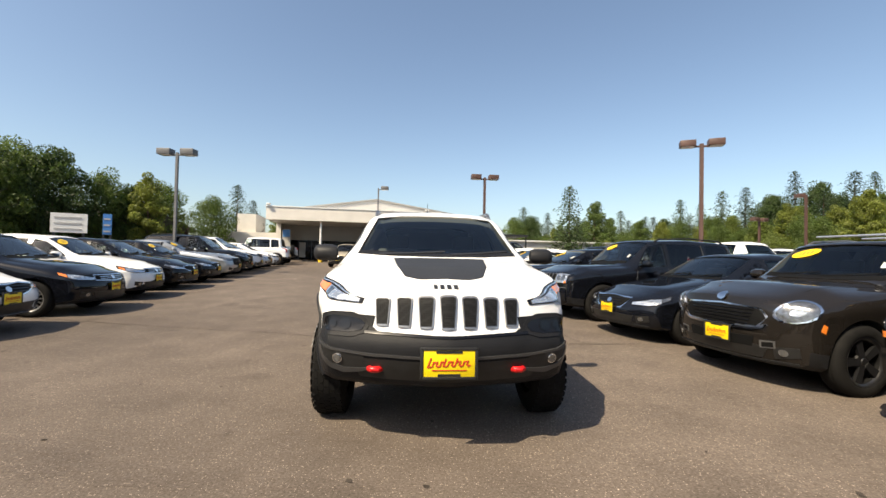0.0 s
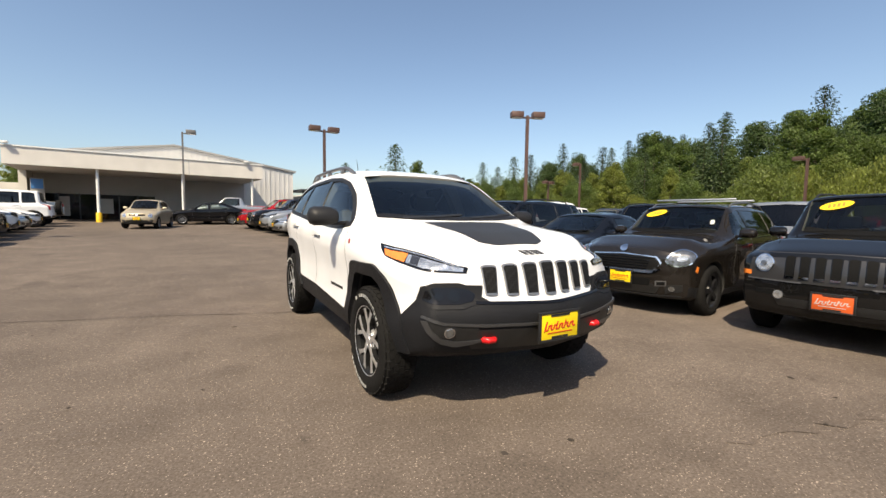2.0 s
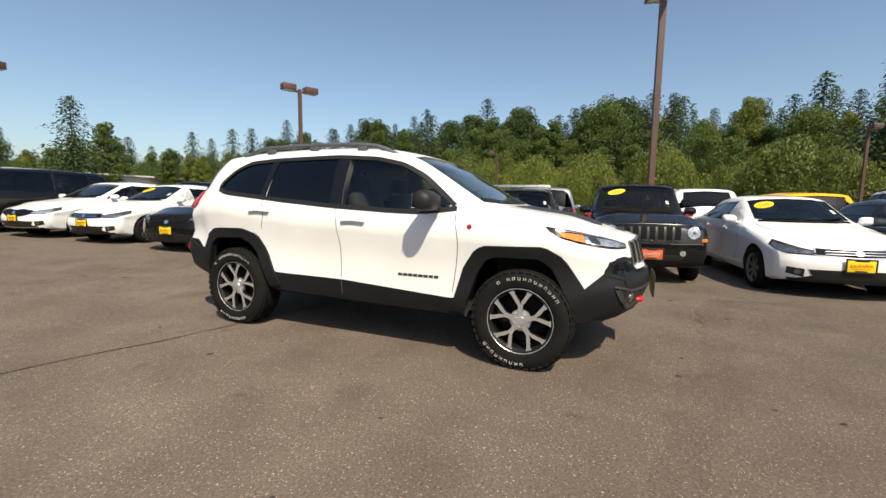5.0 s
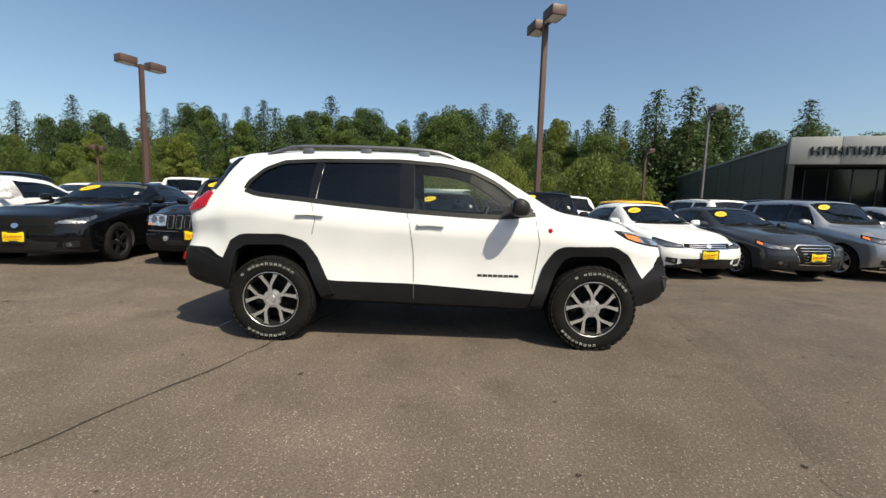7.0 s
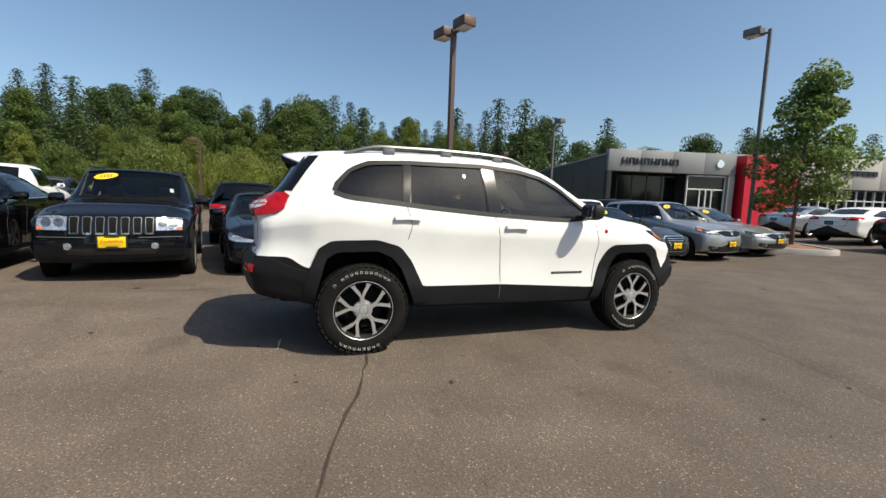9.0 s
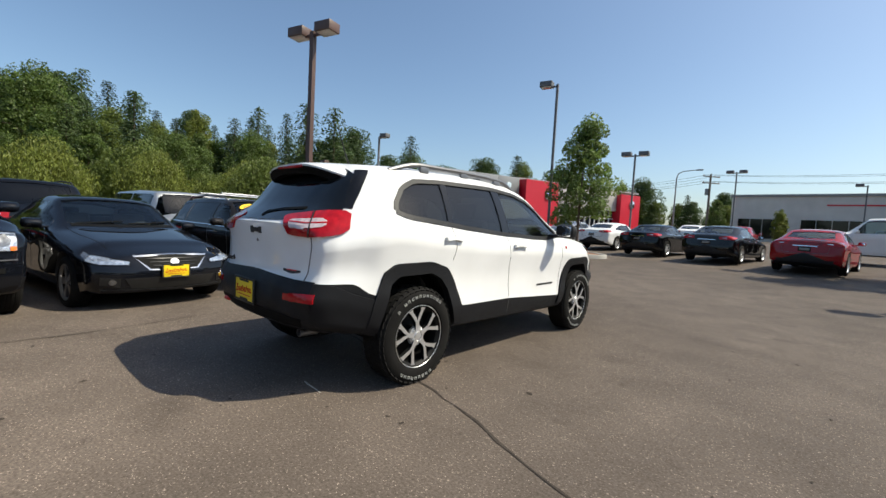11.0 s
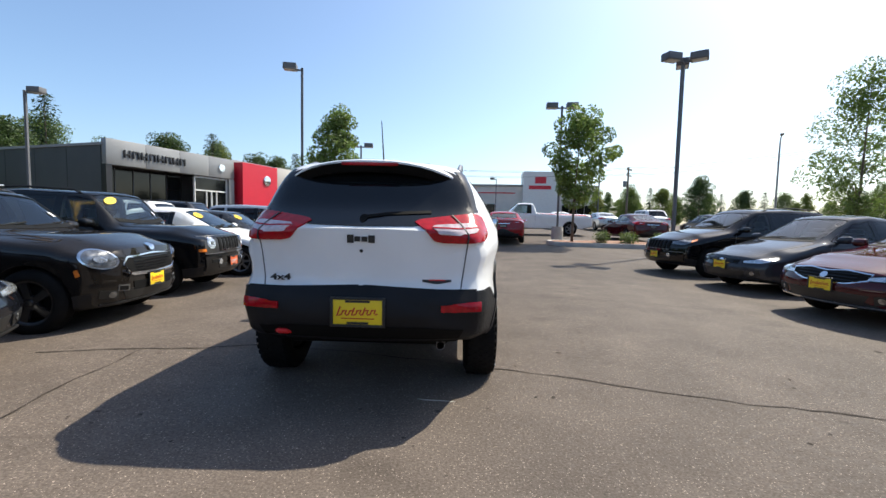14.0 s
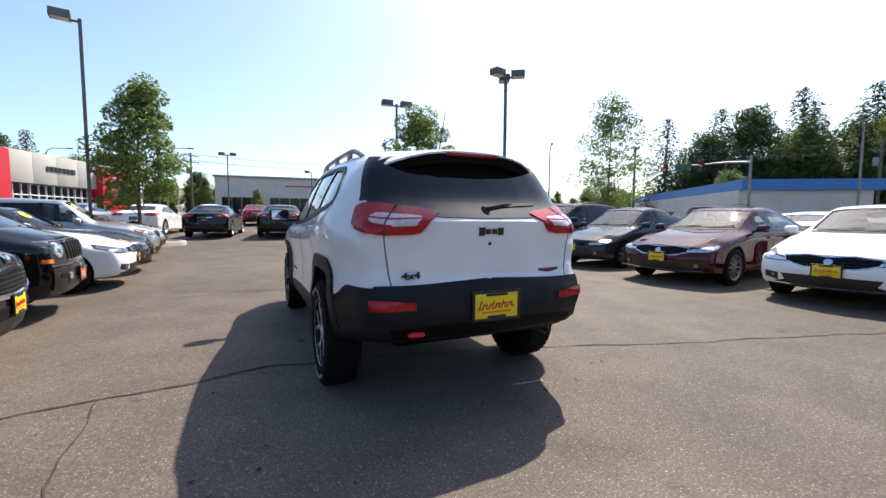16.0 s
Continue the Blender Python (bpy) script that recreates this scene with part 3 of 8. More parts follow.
def seats(S, material=None):
    """Front seats, rear bench, dashboard and steering wheel inside the cabin."""
    material = material or SEATM
    x0, z0, W = S["seat"][0], S["seat"][1], S["W"]
    k = S["seat"][2] if len(S["seat"]) > 2 else 1.0
    for s in (1, -1):
        bm = bmesh.new()
        box(bm, (x0, s * W * 0.42, z0 + 0.08), (0.5, 0.48, 0.16), bevel=0.05)
        box(bm, (0, 0, 0), (0.13, 0.47, 0.62), Matrix.Translation((x0 - 0.27, s * W * 0.42, z0 + 0.42)) @ Matrix.Rotation(-0.25, 4, "Y"), 0.05)
        box(bm, (x0 - 0.38, s * W * 0.42, z0 + 0.8 * k), (0.09, 0.25, 0.17), bevel=0.035)
        part("front_seat", bm, material, S["car"])
    if S.get("rearseat", True):
        bm = bmesh.new()
        box(bm, (x0 - 0.95, 0, z0 + 0.08), (0.48, W * 1.4, 0.16), bevel=0.05)
        box(bm, (0, 0, 0), (0.14, W * 1.4, 0.56), Matrix.Translation((x0 - 1.22, 0, z0 + 0.38)) @ Matrix.Rotation(-0.3, 4, "Y"), 0.05)
        for s in (-0.5, 0.5):
            box(bm, (x0 - 1.33, s * W, z0 + 0.7 * k), (0.08, 0.24, 0.14), bevel=0.03)
        part("rear_seat", bm, material, S["car"])
    bm = bmesh.new()
    box(bm, (S["dash"][0], 0, S["dash"][1] - 0.12), (0.42, W * 1.66, 0.2), bevel=0.06)
    part("dashboard", bm, DARK, S["car"])
    bm = bmesh.new()
    c = Vector((S["dash"][0] - 0.32, W * 0.42, S["dash"][1] - 0.07))
    ring = [c + Vector((0.07 * math.sin(a), 0.18 * math.cos(a), 0.17 * math.sin(a))) for a in (2 * math.pi * j / 20 for j in range(21))]
    tube(bm, ring, 0.015, 6)
    box(bm, c, (0.04, 0.14, 0.09), bevel=0.015)
    box(bm, c, (0.03, 0.34, 0.03), bevel=0.01)
    part("steering_wheel", bm, DARK, S["car"])


def mirrors(S, material, k=1.0):
    """Door mirrors: a shell tapering forward on a short foot, with the glass behind."""
    x, z, y = S["mirror"]
    for s in (1, -1):
        bm = bmesh.new()
        yc = y + 0.075 * k + 0.03 * (k - 1)
        box(bm, (x, s * yc, z), (0.13 * k, 0.2 * k, 0.135 * k), bevel=0.045 * k)
        for v in bm.verts:
            f = (v.co.x - x) / (0.065 * k)
            if f > 0:
                v.co.z = z + (v.co.z - z) * (1 - 0.32 * f) - 0.008 * f
                v.co.y -= s * 0.02 * f
        box(bm, (x - 0.005, s * (y - 0.05 + 0.02 * (k - 1)), z - 0.05 * k), (0.07 * k, 0.14 * k, 0.035), bevel=0.012)
        ob = part("door_mirror", bm, material, S["car"])
        bm = bmesh.new()
        box(bm, (0, 0, 0), (0.006, 0.15 * k, 0.095 * k), Matrix.Translation((x - 0.062 * k, s * yc, z)) @ Matrix.Rotation(s * 0.16, 4, "Z") @ Matrix.Rotation(0.1, 4, "Y"), 0.002)
        part("mirror_glass", bm, CHROME, ob)


def seller_plate(S, x, z, ground, bars, front=True, tilt=0.0):
    """A dealer's plate in place of a number plate, its words as bars."""
    s = 1 if front else -1
    bm = bmesh.new()
    m = Matrix.Translation((x, 0, z)) @ Matrix.Rotation(tilt, 4, "Y")
    box(bm, (0, 0, 0), (0.012, 0.3, 0.155), m, 0.004)
    pl = part("dealer_plate", bm, ground, S["car"], "yellow dealer plate with red script" if ground == YELLOW else "orange dealer plate")
    bm = bmesh.new()
    for k in range(11):
        y = -0.115 + k * 0.022
        hh = 0.062 if k == 0 else 0.05 if k in (4, 7) else 0.028
        box(bm, (0, 0, 0), (0.003, 0.0075, hh), m @ Matrix.Translation((s * 0.008, s * y, 0.008 * k / 10 - 0.008 + hh * 0.2)) @ Matrix.Rotation(-s * 0.35, 4, "X"))
        box(bm, (0, 0, 0), (0.003, 0.02, 0.007), m @ Matrix.Translation((s * 0.0085, s * (y + 0.009), 0.008 * k / 10 - 0.018 + (0.024 if k % 2 else 0))) @ Matrix.Rotation(s * 0.3, 4, "X"))
    box(bm, (s * 0.008, 0, -0.038), (0.003, 0.2, 0.005), m)
    part("script", bm, bars, pl)
    bm = bmesh.new()
    for zz, w in ((0.066, 0.15), (-0.066, 0.13)):
        box(bm, (s * 0.008, 0, zz), (0.003, w, 0.014), m)
    box(bm, (s * 0.004, 0, 0.083), (0.014, 0.335, 0.016), m, 0.003)
    box(bm, (s * 0.004, 0, -0.083), (0.014, 0.335, 0.016), m, 0.003)
    box(bm, (s * 0.004, 0.158, 0), (0.014, 0.018, 0.18), m, 0.003)
    box(bm, (s * 0.004, -0.158, 0), (0.014, 0.018, 0.18), m, 0.003)
    part("plate_rim", bm, INK, pl)


def price_oval(S, lo_y, z):
    """An oval price sticker at the top of the windscreen."""
    th = [math.pi * k / 12 for k in range(13)]
    lo = [(lo_y - 0.16 * math.cos(t), z - 0.03 * math.cos(t) - 0.05 * math.sin(t)) for t in th]
    hi = [(lo_y - 0.16 * math.cos(t), z - 0.03 * math.cos(t) + 0.05 * math.sin(t)) for t in th]
    st = stuck(S, "price_sticker", "front", lo, hi, STICKY, 0.001, 0.002, 13, 4, "yellow oval price sticker", False)[0]
    for k in range(4):
        u = lo_y - 0.066 + k * 0.044
        v = z + 0.19 * (u - lo_y)
        stuck(S, "sticker_digit", "front", [(u - 0.013, v - 0.024), (u + 0.013, v - 0.022)], [(u - 0.013, v + 0.022), (u + 0.013, v + 0.024)], STICKINK, 0.0025, 0.001, 3, 2, both=False, parent=st)


def seam_lines(S, lines):
    for ln in lines:
        strip(S, "door_seam", "left", ln, 0.006, SEAM, 0.0012, 0.002, n=16)


def handles(S, spots, material):
    for x, z in spots:
        strip(S, "door_handle", "left", [(x - 0.11, z + 0.003), (x, z + 0.008), (x + 0.11, z)], 0.028, material, 0.03, 0.035)


# ---- the white off-road car in the middle of the aisle ----
def hero_car(m):
    S = dict(car=thing("sport_utility_car", "white off-road car with black cladding, hood decal and red tow hooks", "car", m))
    S.update(paint=WHITE, cladmat=CLAD, W=0.918, xf=2.24, xr=-2.29, axf=1.372, axr=-1.372, r=0.368, rim=0.232, tw=0.245, spokes="y5", rimmat=ALLOY, tread=True, cladrows=5, waist=0.968, wout=-0.006, turn=(0.0, 0.12),
             top=curve([(-2.29, 1.175), (-2.235, 1.215), (-2.1, 1.375), (-1.92, 1.575), (-1.76, 1.645), (-1.26, 1.682), (-0.7, 1.692), (-0.27, 1.688), (0.08, 1.668), (0.32, 1.62), (0.5, 1.545), (0.74, 1.405), (1.05, 1.215),
                        (1.15, 1.175), (1.4, 1.14), (1.65, 1.105), (1.9, 1.06), (2.1, 1.0), (2.27, 0.955)], 0.04),
             edge=curve([(-2.2, 0.06), (-1.8, 0.09), (-1.5, 0.075), (0.3, 0.07), (0.9, 0.05), (1.2, 0.035), (2.2, 0.03)]),
             sh=curve([(-2.27, 1.08), (-1.6, 1.23), (-1.06, 1.195), (-0.27, 1.135), (0.55, 1.105), (0.87, 1.105), (1.14, 1.06), (1.64, 1.01), (2.08, 0.91), (2.27, 0.88)]),
             wt=curve([(-2.27, 0.72), (-1.95, 0.64), (-1.6, 0.63), (-0.7, 0.66), (0.2, 0.655), (0.7, 0.67), (1.1, 0.74), (1.6, 0.76), (2.27, 0.7)]),
             w=curve([(-2.29, 0.77), (-2.1, 0.83), (-1.83, 0.888), (-1.37, 0.918), (-0.9, 0.9), (0.0, 0.9), (0.9, 0.9), (1.37, 0.912), (1.74, 0.872), (2.0, 0.84), (2.15, 0.81), (2.24, 0.78)]),
             zb=curve([(-2.27, 0.46), (-1.9, 0.4), (-1.7, 0.37), (-0.8, 0.33), (0.9, 0.3), (1.8, 0.31), (2.1, 0.36), (2.27, 0.42)]),
             zc=curve([(-2.29, 0.79), (-2.05, 0.79), (-1.88, 0.71), (-1.7, 0.7), (-0.85, 0.54), (-0.15, 0.535), (0.85, 0.475), (1.3, 0.55), (1.76, 0.56), (1.9, 0.58), (2.05, 0.6), (2.15, 0.62), (2.27, 0.62)], 0.03),
             nose=curve([(0.3, 0.14), (0.42, 0.06), (0.55, 0.01), (0.66, 0.0), (0.74, 0.06), (0.92, 0.1), (1.0, 0.15), (1.1, 0.25)], 0.03),
             tail=curve([(0.35, 0.2), (0.5, 0.06), (0.62, 0.0), (0.76, 0.02), (0.82, 0.08), (1.05, 0.08), (1.12, 0.05), (1.2, 0.06), (1.3, 0.12)], 0.025),
             planf=0.26, planr=0.16, pf=1.6, cabin=(-1.82, 1.12), backdeep=0.5, dark=True, seat=(0.1, 0.55), dash=(0.82, 1.1),
             screen=([(-0.69, 1.2), (-0.4, 1.185), (0, 1.18), (0.4, 1.185), (0.69, 1.2)], [(-0.57, 1.565), (-0.3, 1.6), (0, 1.61), (0.3, 1.6), (0.57, 1.565)]),
             windows=[([(-1.585, 1.3), (-1.5, 1.265), (-1.06, 1.228)], [(-1.585, 1.335), (-1.46, 1.46), (-1.32, 1.525), (-1.03, 1.545)], 1),
                      ([(-0.995, 1.222), (-0.83, 1.205), (-0.285, 1.163)], [(-0.965, 1.545), (-0.7, 1.555), (-0.3, 1.56)], 1),
                      ([(-0.165, 1.153), (0.3, 1.135), (0.56, 1.13), (0.8, 1.16)], [(-0.185, 1.555), (0.085, 1.535), (0.33, 1.485), (0.53, 1.39), (0.8, 1.19)], 0)],
             mirror=(0.7, 1.205, 0.935))
    arch_r = [(-1.75, 0.2), (-1.74, 0.5), (-1.67, 0.77), (-1.59, 0.83), (-1.27, 0.84), (-1.15, 0.79), (-1.07, 0.7), (-0.95, 0.42), (-0.93, 0.2)]
    arch_f = [(0.94, 0.2), (0.95, 0.42), (1.04, 0.68), (1.11, 0.79), (1.17, 0.815), (1.49, 0.82), (1.58, 0.76), (1.71, 0.5), (1.73, 0.2)]
    S["arch"] = (arch_f, arch_r)
    S["lab"] = {"lower_cladding": "dark grey unpainted plastic cladding"}
    body_parts(S)
    seats(S)
    wheels(S)
    car = S["car"]
    # wheel well linings
    for line in (arch_f, arch_r):
        for s in (1, -1):
            bm = bmesh.new()
            near = [bm.verts.new((x, s * 0.85, max(z, 0.37) + 0.004)) for x, z in line]
            far = [bm.verts.new((x, s * 0.57, max(z, 0.37) + 0.004)) for x, z in line]
            for k in range(len(line) - 1):
                bm.faces.new((near[k], near[k + 1], far[k + 1], far[k]))
            bm.faces.new(far)
            bmesh.ops.solidify(bm, geom=bm.faces, thickness=0.004)
            part("wheel_well", bm, POCKET, car)
    # window surrounds and pillars
    stuck(S, "window_pillar", "left", [(-1.06, 1.222), (-1.0, 1.216)], [(-1.03, 1.55), (-0.96, 1.55)], GLOSS, 0.003, 0.008, 4, 5)
    stuck(S, "window_pillar", "left", [(-0.285, 1.158), (-0.165, 1.148)], [(-0.305, 1.565), (-0.185, 1.56)], GLOSS, 0.003, 0.008, 4, 5)
    strip(S, "window_trim", "left", [(-1.6, 1.29), (-1.5, 1.254), (-1.06, 1.216), (-0.83, 1.193), (-0.28, 1.151), (0.3, 1.123), (0.58, 1.117), (0.86, 1.15)], 0.036, PLASTIC, 0.006, 0.012, n=30)
    strip(S, "window_trim", "left", [(-1.6, 1.3), (-1.59, 1.345), (-1.47, 1.472), (-1.32, 1.538), (-1.03, 1.56), (-0.3, 1.574), (0.09, 1.55), (0.34, 1.497), (0.54, 1.4), (0.84, 1.17)], 0.034, PLASTIC, 0.006, 0.012, n=40)
    # arch flares
    out_r = [(-1.83, 0.44), (-1.8, 0.66), (-1.715, 0.86), (-1.62, 0.918), (-1.27, 0.928), (-1.08, 0.872), (-0.985, 0.753), (-0.83, 0.43)]
    out_f = [(0.84, 0.38), (0.94, 0.725), (1.03, 0.861), (1.1, 0.889), (1.525, 0.902), (1.65, 0.832), (1.81, 0.6), (1.84, 0.4)]
    stuck(S, "wheel_arch_flare", "left", [(-1.745, 0.42), (-1.735, 0.5), (-1.665, 0.77), (-1.585, 0.828), (-1.27, 0.838), (-1.155, 0.788), (-1.075, 0.7), (-0.95, 0.4)], out_r, CLAD, 0.018, 0.05, 34, 4)
    stuck(S, "wheel_arch_flare", "left", [(0.945, 0.38), (1.045, 0.68), (1.115, 0.788), (1.175, 0.813), (1.485, 0.818), (1.575, 0.758), (1.7, 0.52), (1.725, 0.38)], out_f, CLAD, 0.018, 0.05, 34, 4)
    # front: lower fascia, seven slots, lamps
    up = [(-0.73, 0.825), (-0.52, 0.815), (-0.47, 0.76), (-0.4, 0.715), (0, 0.7), (0.4, 0.715), (0.47, 0.76), (0.52, 0.815), (0.73, 0.825)]
    lo = [(-0.72, 0.39), (-0.6, 0.37), (0, 0.36), (0.6, 0.37), (0.72, 0.39)]
    stuck(S, "front_bumper", "front", lo, up, CLAD, 0.008, 0.02, 44, 12, both=False)
    stuck(S, "bumper_corner", "fl", [(-0.6, 0.42), (-0.85, 0.4), (-1.16, 0.4)], [(-0.6, 0.57), (-0.66, 0.6), (-0.87, 0.8), (-0.93, 0.825), (-1.16, 0.815)], CLAD, 0.0075, 0.02, 24, 10)
    stuck(S, "lower_intake", "front", [(-0.52, 0.455), (0, 0.44), (0.52, 0.455)], [(-0.6, 0.575), (0, 0.565), (0.6, 0.575)], MESHBLK, 0.011, 0.01, 24, 3, both=False)
    strip(S, "bumper_strip", "front", [(-0.78, 0.645), (-0.7, 0.615), (-0.5, 0.598), (0, 0.588), (0.5, 0.598), (0.7, 0.615), (0.78, 0.645)], 0.014, BEZEL, 0.02, 0.02, both=False, n=36)
    stuck(S, "fog_bezel", "front", [(0.44, 0.512), (0.52, 0.49), (0.62, 0.475), (0.71, 0.5), (0.76, 0.555), (0.785, 0.62)], [(0.44, 0.52), (0.52, 0.512), (0.62, 0.508), (0.7, 0.527), (0.742, 0.57), (0.765, 0.625)], BEZEL, 0.018, 0.02, 20, 3)
    stuck(S, "fog_pocket", "front", [(0.5, 0.512), (0.64, 0.51), (0.72, 0.54), (0.755, 0.59)], [(0.5, 0.59), (0.64, 0.603), (0.72, 0.615), (0.765, 0.632)], MESHBLK, 0.012, 0.01, 12, 4)
    disc(S, "fog_lamp", "front", 0.66, 0.562, 0.03, CHROME, 0.018)
    disc(S, "fog_lens", "front", 0.66, 0.562, 0.024, LAMPMID, 0.023)
    stuck(S, "pod_frame", "front", [(0.475, 0.755), (0.5, 0.712), (0.58, 0.688), (0.74, 0.69), (0.785, 0.715)], [(0.475, 0.765), (0.5, 0.805), (0.58, 0.832), (0.72, 0.832), (0.775, 0.81)], CLAD, 0.013, 0.02, 20, 6)
    stuck(S, "lamp_pocket", "front", [(0.5, 0.755), (0.52, 0.727), (0.6, 0.712), (0.73, 0.714), (0.765, 0.735)], [(0.5, 0.768), (0.53, 0.793), (0.6, 0.806), (0.72, 0.808), (0.757, 0.79)], GLOSS, 0.0165, 0.008, 18, 5)
    disc(S, "low_beam", "front", 0.62, 0.758, 0.034, REARGLASS, 0.021)
    disc(S, "low_beam", "front", 0.7, 0.756, 0.024, REARGLASS, 0.021)
    for k in range(-3, 4):
        y = k * 0.132
        z0, z1, hw = 0.75 + 0.004 * abs(k), 0.947 - 0.006 * abs(k), 0.053 - 0.002 * abs(k)
        rim_lo = [(y - hw * 0.75, z0), (y, z0 - 0.006), (y + hw * 0.75, z0)]
        rim_hi = [(y - hw, z1 - 0.01), (y - hw * 0.7, z1), (y, z1 + 0.003), (y + hw * 0.7, z1), (y + hw, z1 - 0.01)]
        s = stuck(S, "grille_slot", "front", rim_lo, rim_hi, SLOTRIM, 0.012, 0.02, 8, 5, both=False)[0]
        ins = stuck(S, "slot_mesh", "front", [(y - hw * 0.64, z0 + 0.008), (y + hw * 0.64, z0 + 0.008)], [(y - hw * 0.86, z1 - 0.018), (y - hw * 0.66, z1 - 0.01), (y + hw * 0.66, z1 - 0.01), (y + hw * 0.86, z1 - 0.018)], HONEY, 0.0145, 0.004, 6, 8, both=False, parent=s)
    stuck(S, "grille_lip", "front", [(-0.5, 0.712), (0, 0.697), (0.5, 0.712)], [(-0.5, 0.728), (0, 0.712), (0.5, 0.728)], GLOSS, 0.014, 0.02, 20, 2, both=False)
    lens_hi = [(-0.475, 1.036), (-0.56, 1.026), (-0.68, 1.006), (-0.86, 0.969), (-1.075, 0.916)]
    lens_lo = [(-0.49, 1.006), (-0.54, 0.962), (-0.66, 0.927), (-0.84, 0.898), (-1.07, 0.885)]
    stuck(S, "headlamp", "fl", lens_lo, lens_hi, GLOSS, 0.006, 0.015, 20, 5)
    stuck(S, "lamp_chrome", "fl", [(-0.7, 0.932), (-0.84, 0.908), (-1.05, 0.893)], [(-0.7, 0.978), (-0.84, 0.954), (-1.05, 0.914)], CLEAR, 0.0095, 0.004, 14, 4)
    stuck(S, "lamp_strip", "fl", [(-0.52, 1.015), (-0.68, 0.992), (-0.86, 0.958), (-1.03, 0.921)], [(-0.52, 1.021), (-0.68, 0.998), (-0.86, 0.963), (-1.03, 0.926)], CLEAR, 0.0105, 0.004, 14, 1)
    stuck(S, "turn_lamp", "fl", [(-0.545, 0.969), (-0.62, 0.946), (-0.69, 0.935)], [(-0.53, 1.004), (-0.62, 0.992), (-0.7, 0.98)], AMBER, 0.012, 0.004, 12, 3)
    stuck(S, "lamp_bulb", "fl", [(-0.73, 0.93), (-0.79, 0.921)], [(-0.73, 0.97), (-0.79, 0.96)], LAMPDARK, 0.0115, 0.004, 6, 3)
    for s in (1, -1):
        bm = bmesh.new()
        pts = [(2.08, s * 0.395, 0.51), (2.15, s * 0.398, 0.51), (2.165, s * 0.412, 0.51), (2.165, s * 0.448, 0.51), (2.15, s * 0.462, 0.51), (2.08, s * 0.465, 0.51)]
        tube(bm, pts, 0.019, 10)
        part("tow_hook", bm, REDBRIGHT, car, "bright red steel tow hook")
    seller_plate(S, 2.262, 0.57, YELLOW, INKRED)
    # hood decal, badge shapes
    stuck(S, "hood_decal", "top", [(1.2, -0.37), (1.6, -0.33), (1.8, -0.27), (1.86, -0.17)], [(1.2, 0.37), (1.6, 0.33), (1.8, 0.27), (1.86, 0.17)], DECAL, 0.003, 0.004, 24, 14, both=False, label="matte black decal on the hood")
    for yy, w in ((-0.07, 0.03), (-0.028, 0.034), (0.016, 0.034), (0.06, 0.036)):
        stuck(S, "hood_badge", "front", [(yy - w * 0.4, 0.978), (yy + w * 0.4, 0.978)], [(yy - w * 0.4, 0.999), (yy + w * 0.4, 0.999)], INK, 0.005, 0.006, 3, 2, both=False)
    for k in range(8):
        x = 0.385 + k * 0.0445
        stuck(S, "door_badge", "left", [(x, 0.613), (x + 0.036, 0.613)], [(x, 0.633), (x + 0.036, 0.633)], INK, 0.004, 0.004, 3, 1)
    disc(S, "fender_badge", "left", 0.98, 1.02, 0.019, REDLENS, 0.003, thick=0.004)
    # doors
    seam_lines(S, [[(-0.225, 1.13), (-0.2, 1.05), (-0.165, 0.8), (-0.155, 0.5), (-0.155, 0.36)], [(0.86, 1.1), (0.895, 0.9), (0.875, 0.7), (0.85, 0.52)],
                   [(-1.03, 1.2), (-0.99, 1.05), (-1.02, 0.93)]])
    handles(S, [(-1.03, 1.098), (-0.02, 1.038)], WHITE)
    disc(S, "fuel_flap", "left", -1.42, 1.09, 0.085, WHITE, 0.0025, both=False, thick=0.004)
    mirrors(S, PLASTIC, 1.12)
    # roof
    for s in (1, -1):
        bm = bmesh.new()
        pts = []
        for i in range(25):
            x = -1.5 + i * 1.76 / 24
            f = min(1, min(i, 24 - i) / 4.5)
            z = S["top"](x) - 0.06 + 0.06 * math.sin(f * math.pi / 2)
            pts.append((x, s * (0.615 - 0.02 * (1 - f)), z))
        tube(bm, pts, 0.019, 8)
        for i in (5, 12, 19):
            box(bm, (pts[i][0], pts[i][1], pts[i][2] - 0.045), (0.1, 0.03, 0.09), bevel=0.01)
        part("roof_rail", bm, SATIN, car)
    # spoiler: a thin white skin over a black underside
    shape = ((-1.5, 1.668, 0.6, 0.03), (-1.62, 1.666, 0.605, 0.05), (-1.74, 1.655, 0.605, 0.07), (-1.85, 1.643, 0.6, 0.075), (-1.93, 1.63, 0.59, 0.07), (-1.985, 1.616, 0.575, 0.055))
    for name, mt, lift, k in (("roof_spoiler", WHITE, 0.0, 1.0), ("spoiler_underside", SLOTBLK, 0.013, 0.985)):
        bm = bmesh.new()
        rows = []
        for x, z, hw, th in shape:
            hw *= k
            th = 0.012 if mt is WHITE else th
            top = [(x + (0.004 if k < 1 else 0) + 0.15 * abs(y / hw) ** 4, y, z - lift - 0.1 * abs(y / hw) ** 2.4) for y in np.linspace(-hw, hw, 15)]
            rows.append([bm.verts.new(p) for p in top] + [bm.verts.new((p[0] + (0 if mt is WHITE else 0.03), p[1], p[2] - th)) for p in top[::-1]])
        for a, c in zip(rows, rows[1:]):
            for j in range(30):
                bm.faces.new((a[j], a[(j + 1) % 30], c[(j + 1) % 30], c[j]))
        bm.faces.new(rows[0])
        bm.faces.new(rows[-1])
        bmesh.ops.recalc_face_normals(bm, faces=bm.faces)
        part(name, bm, mt, car)
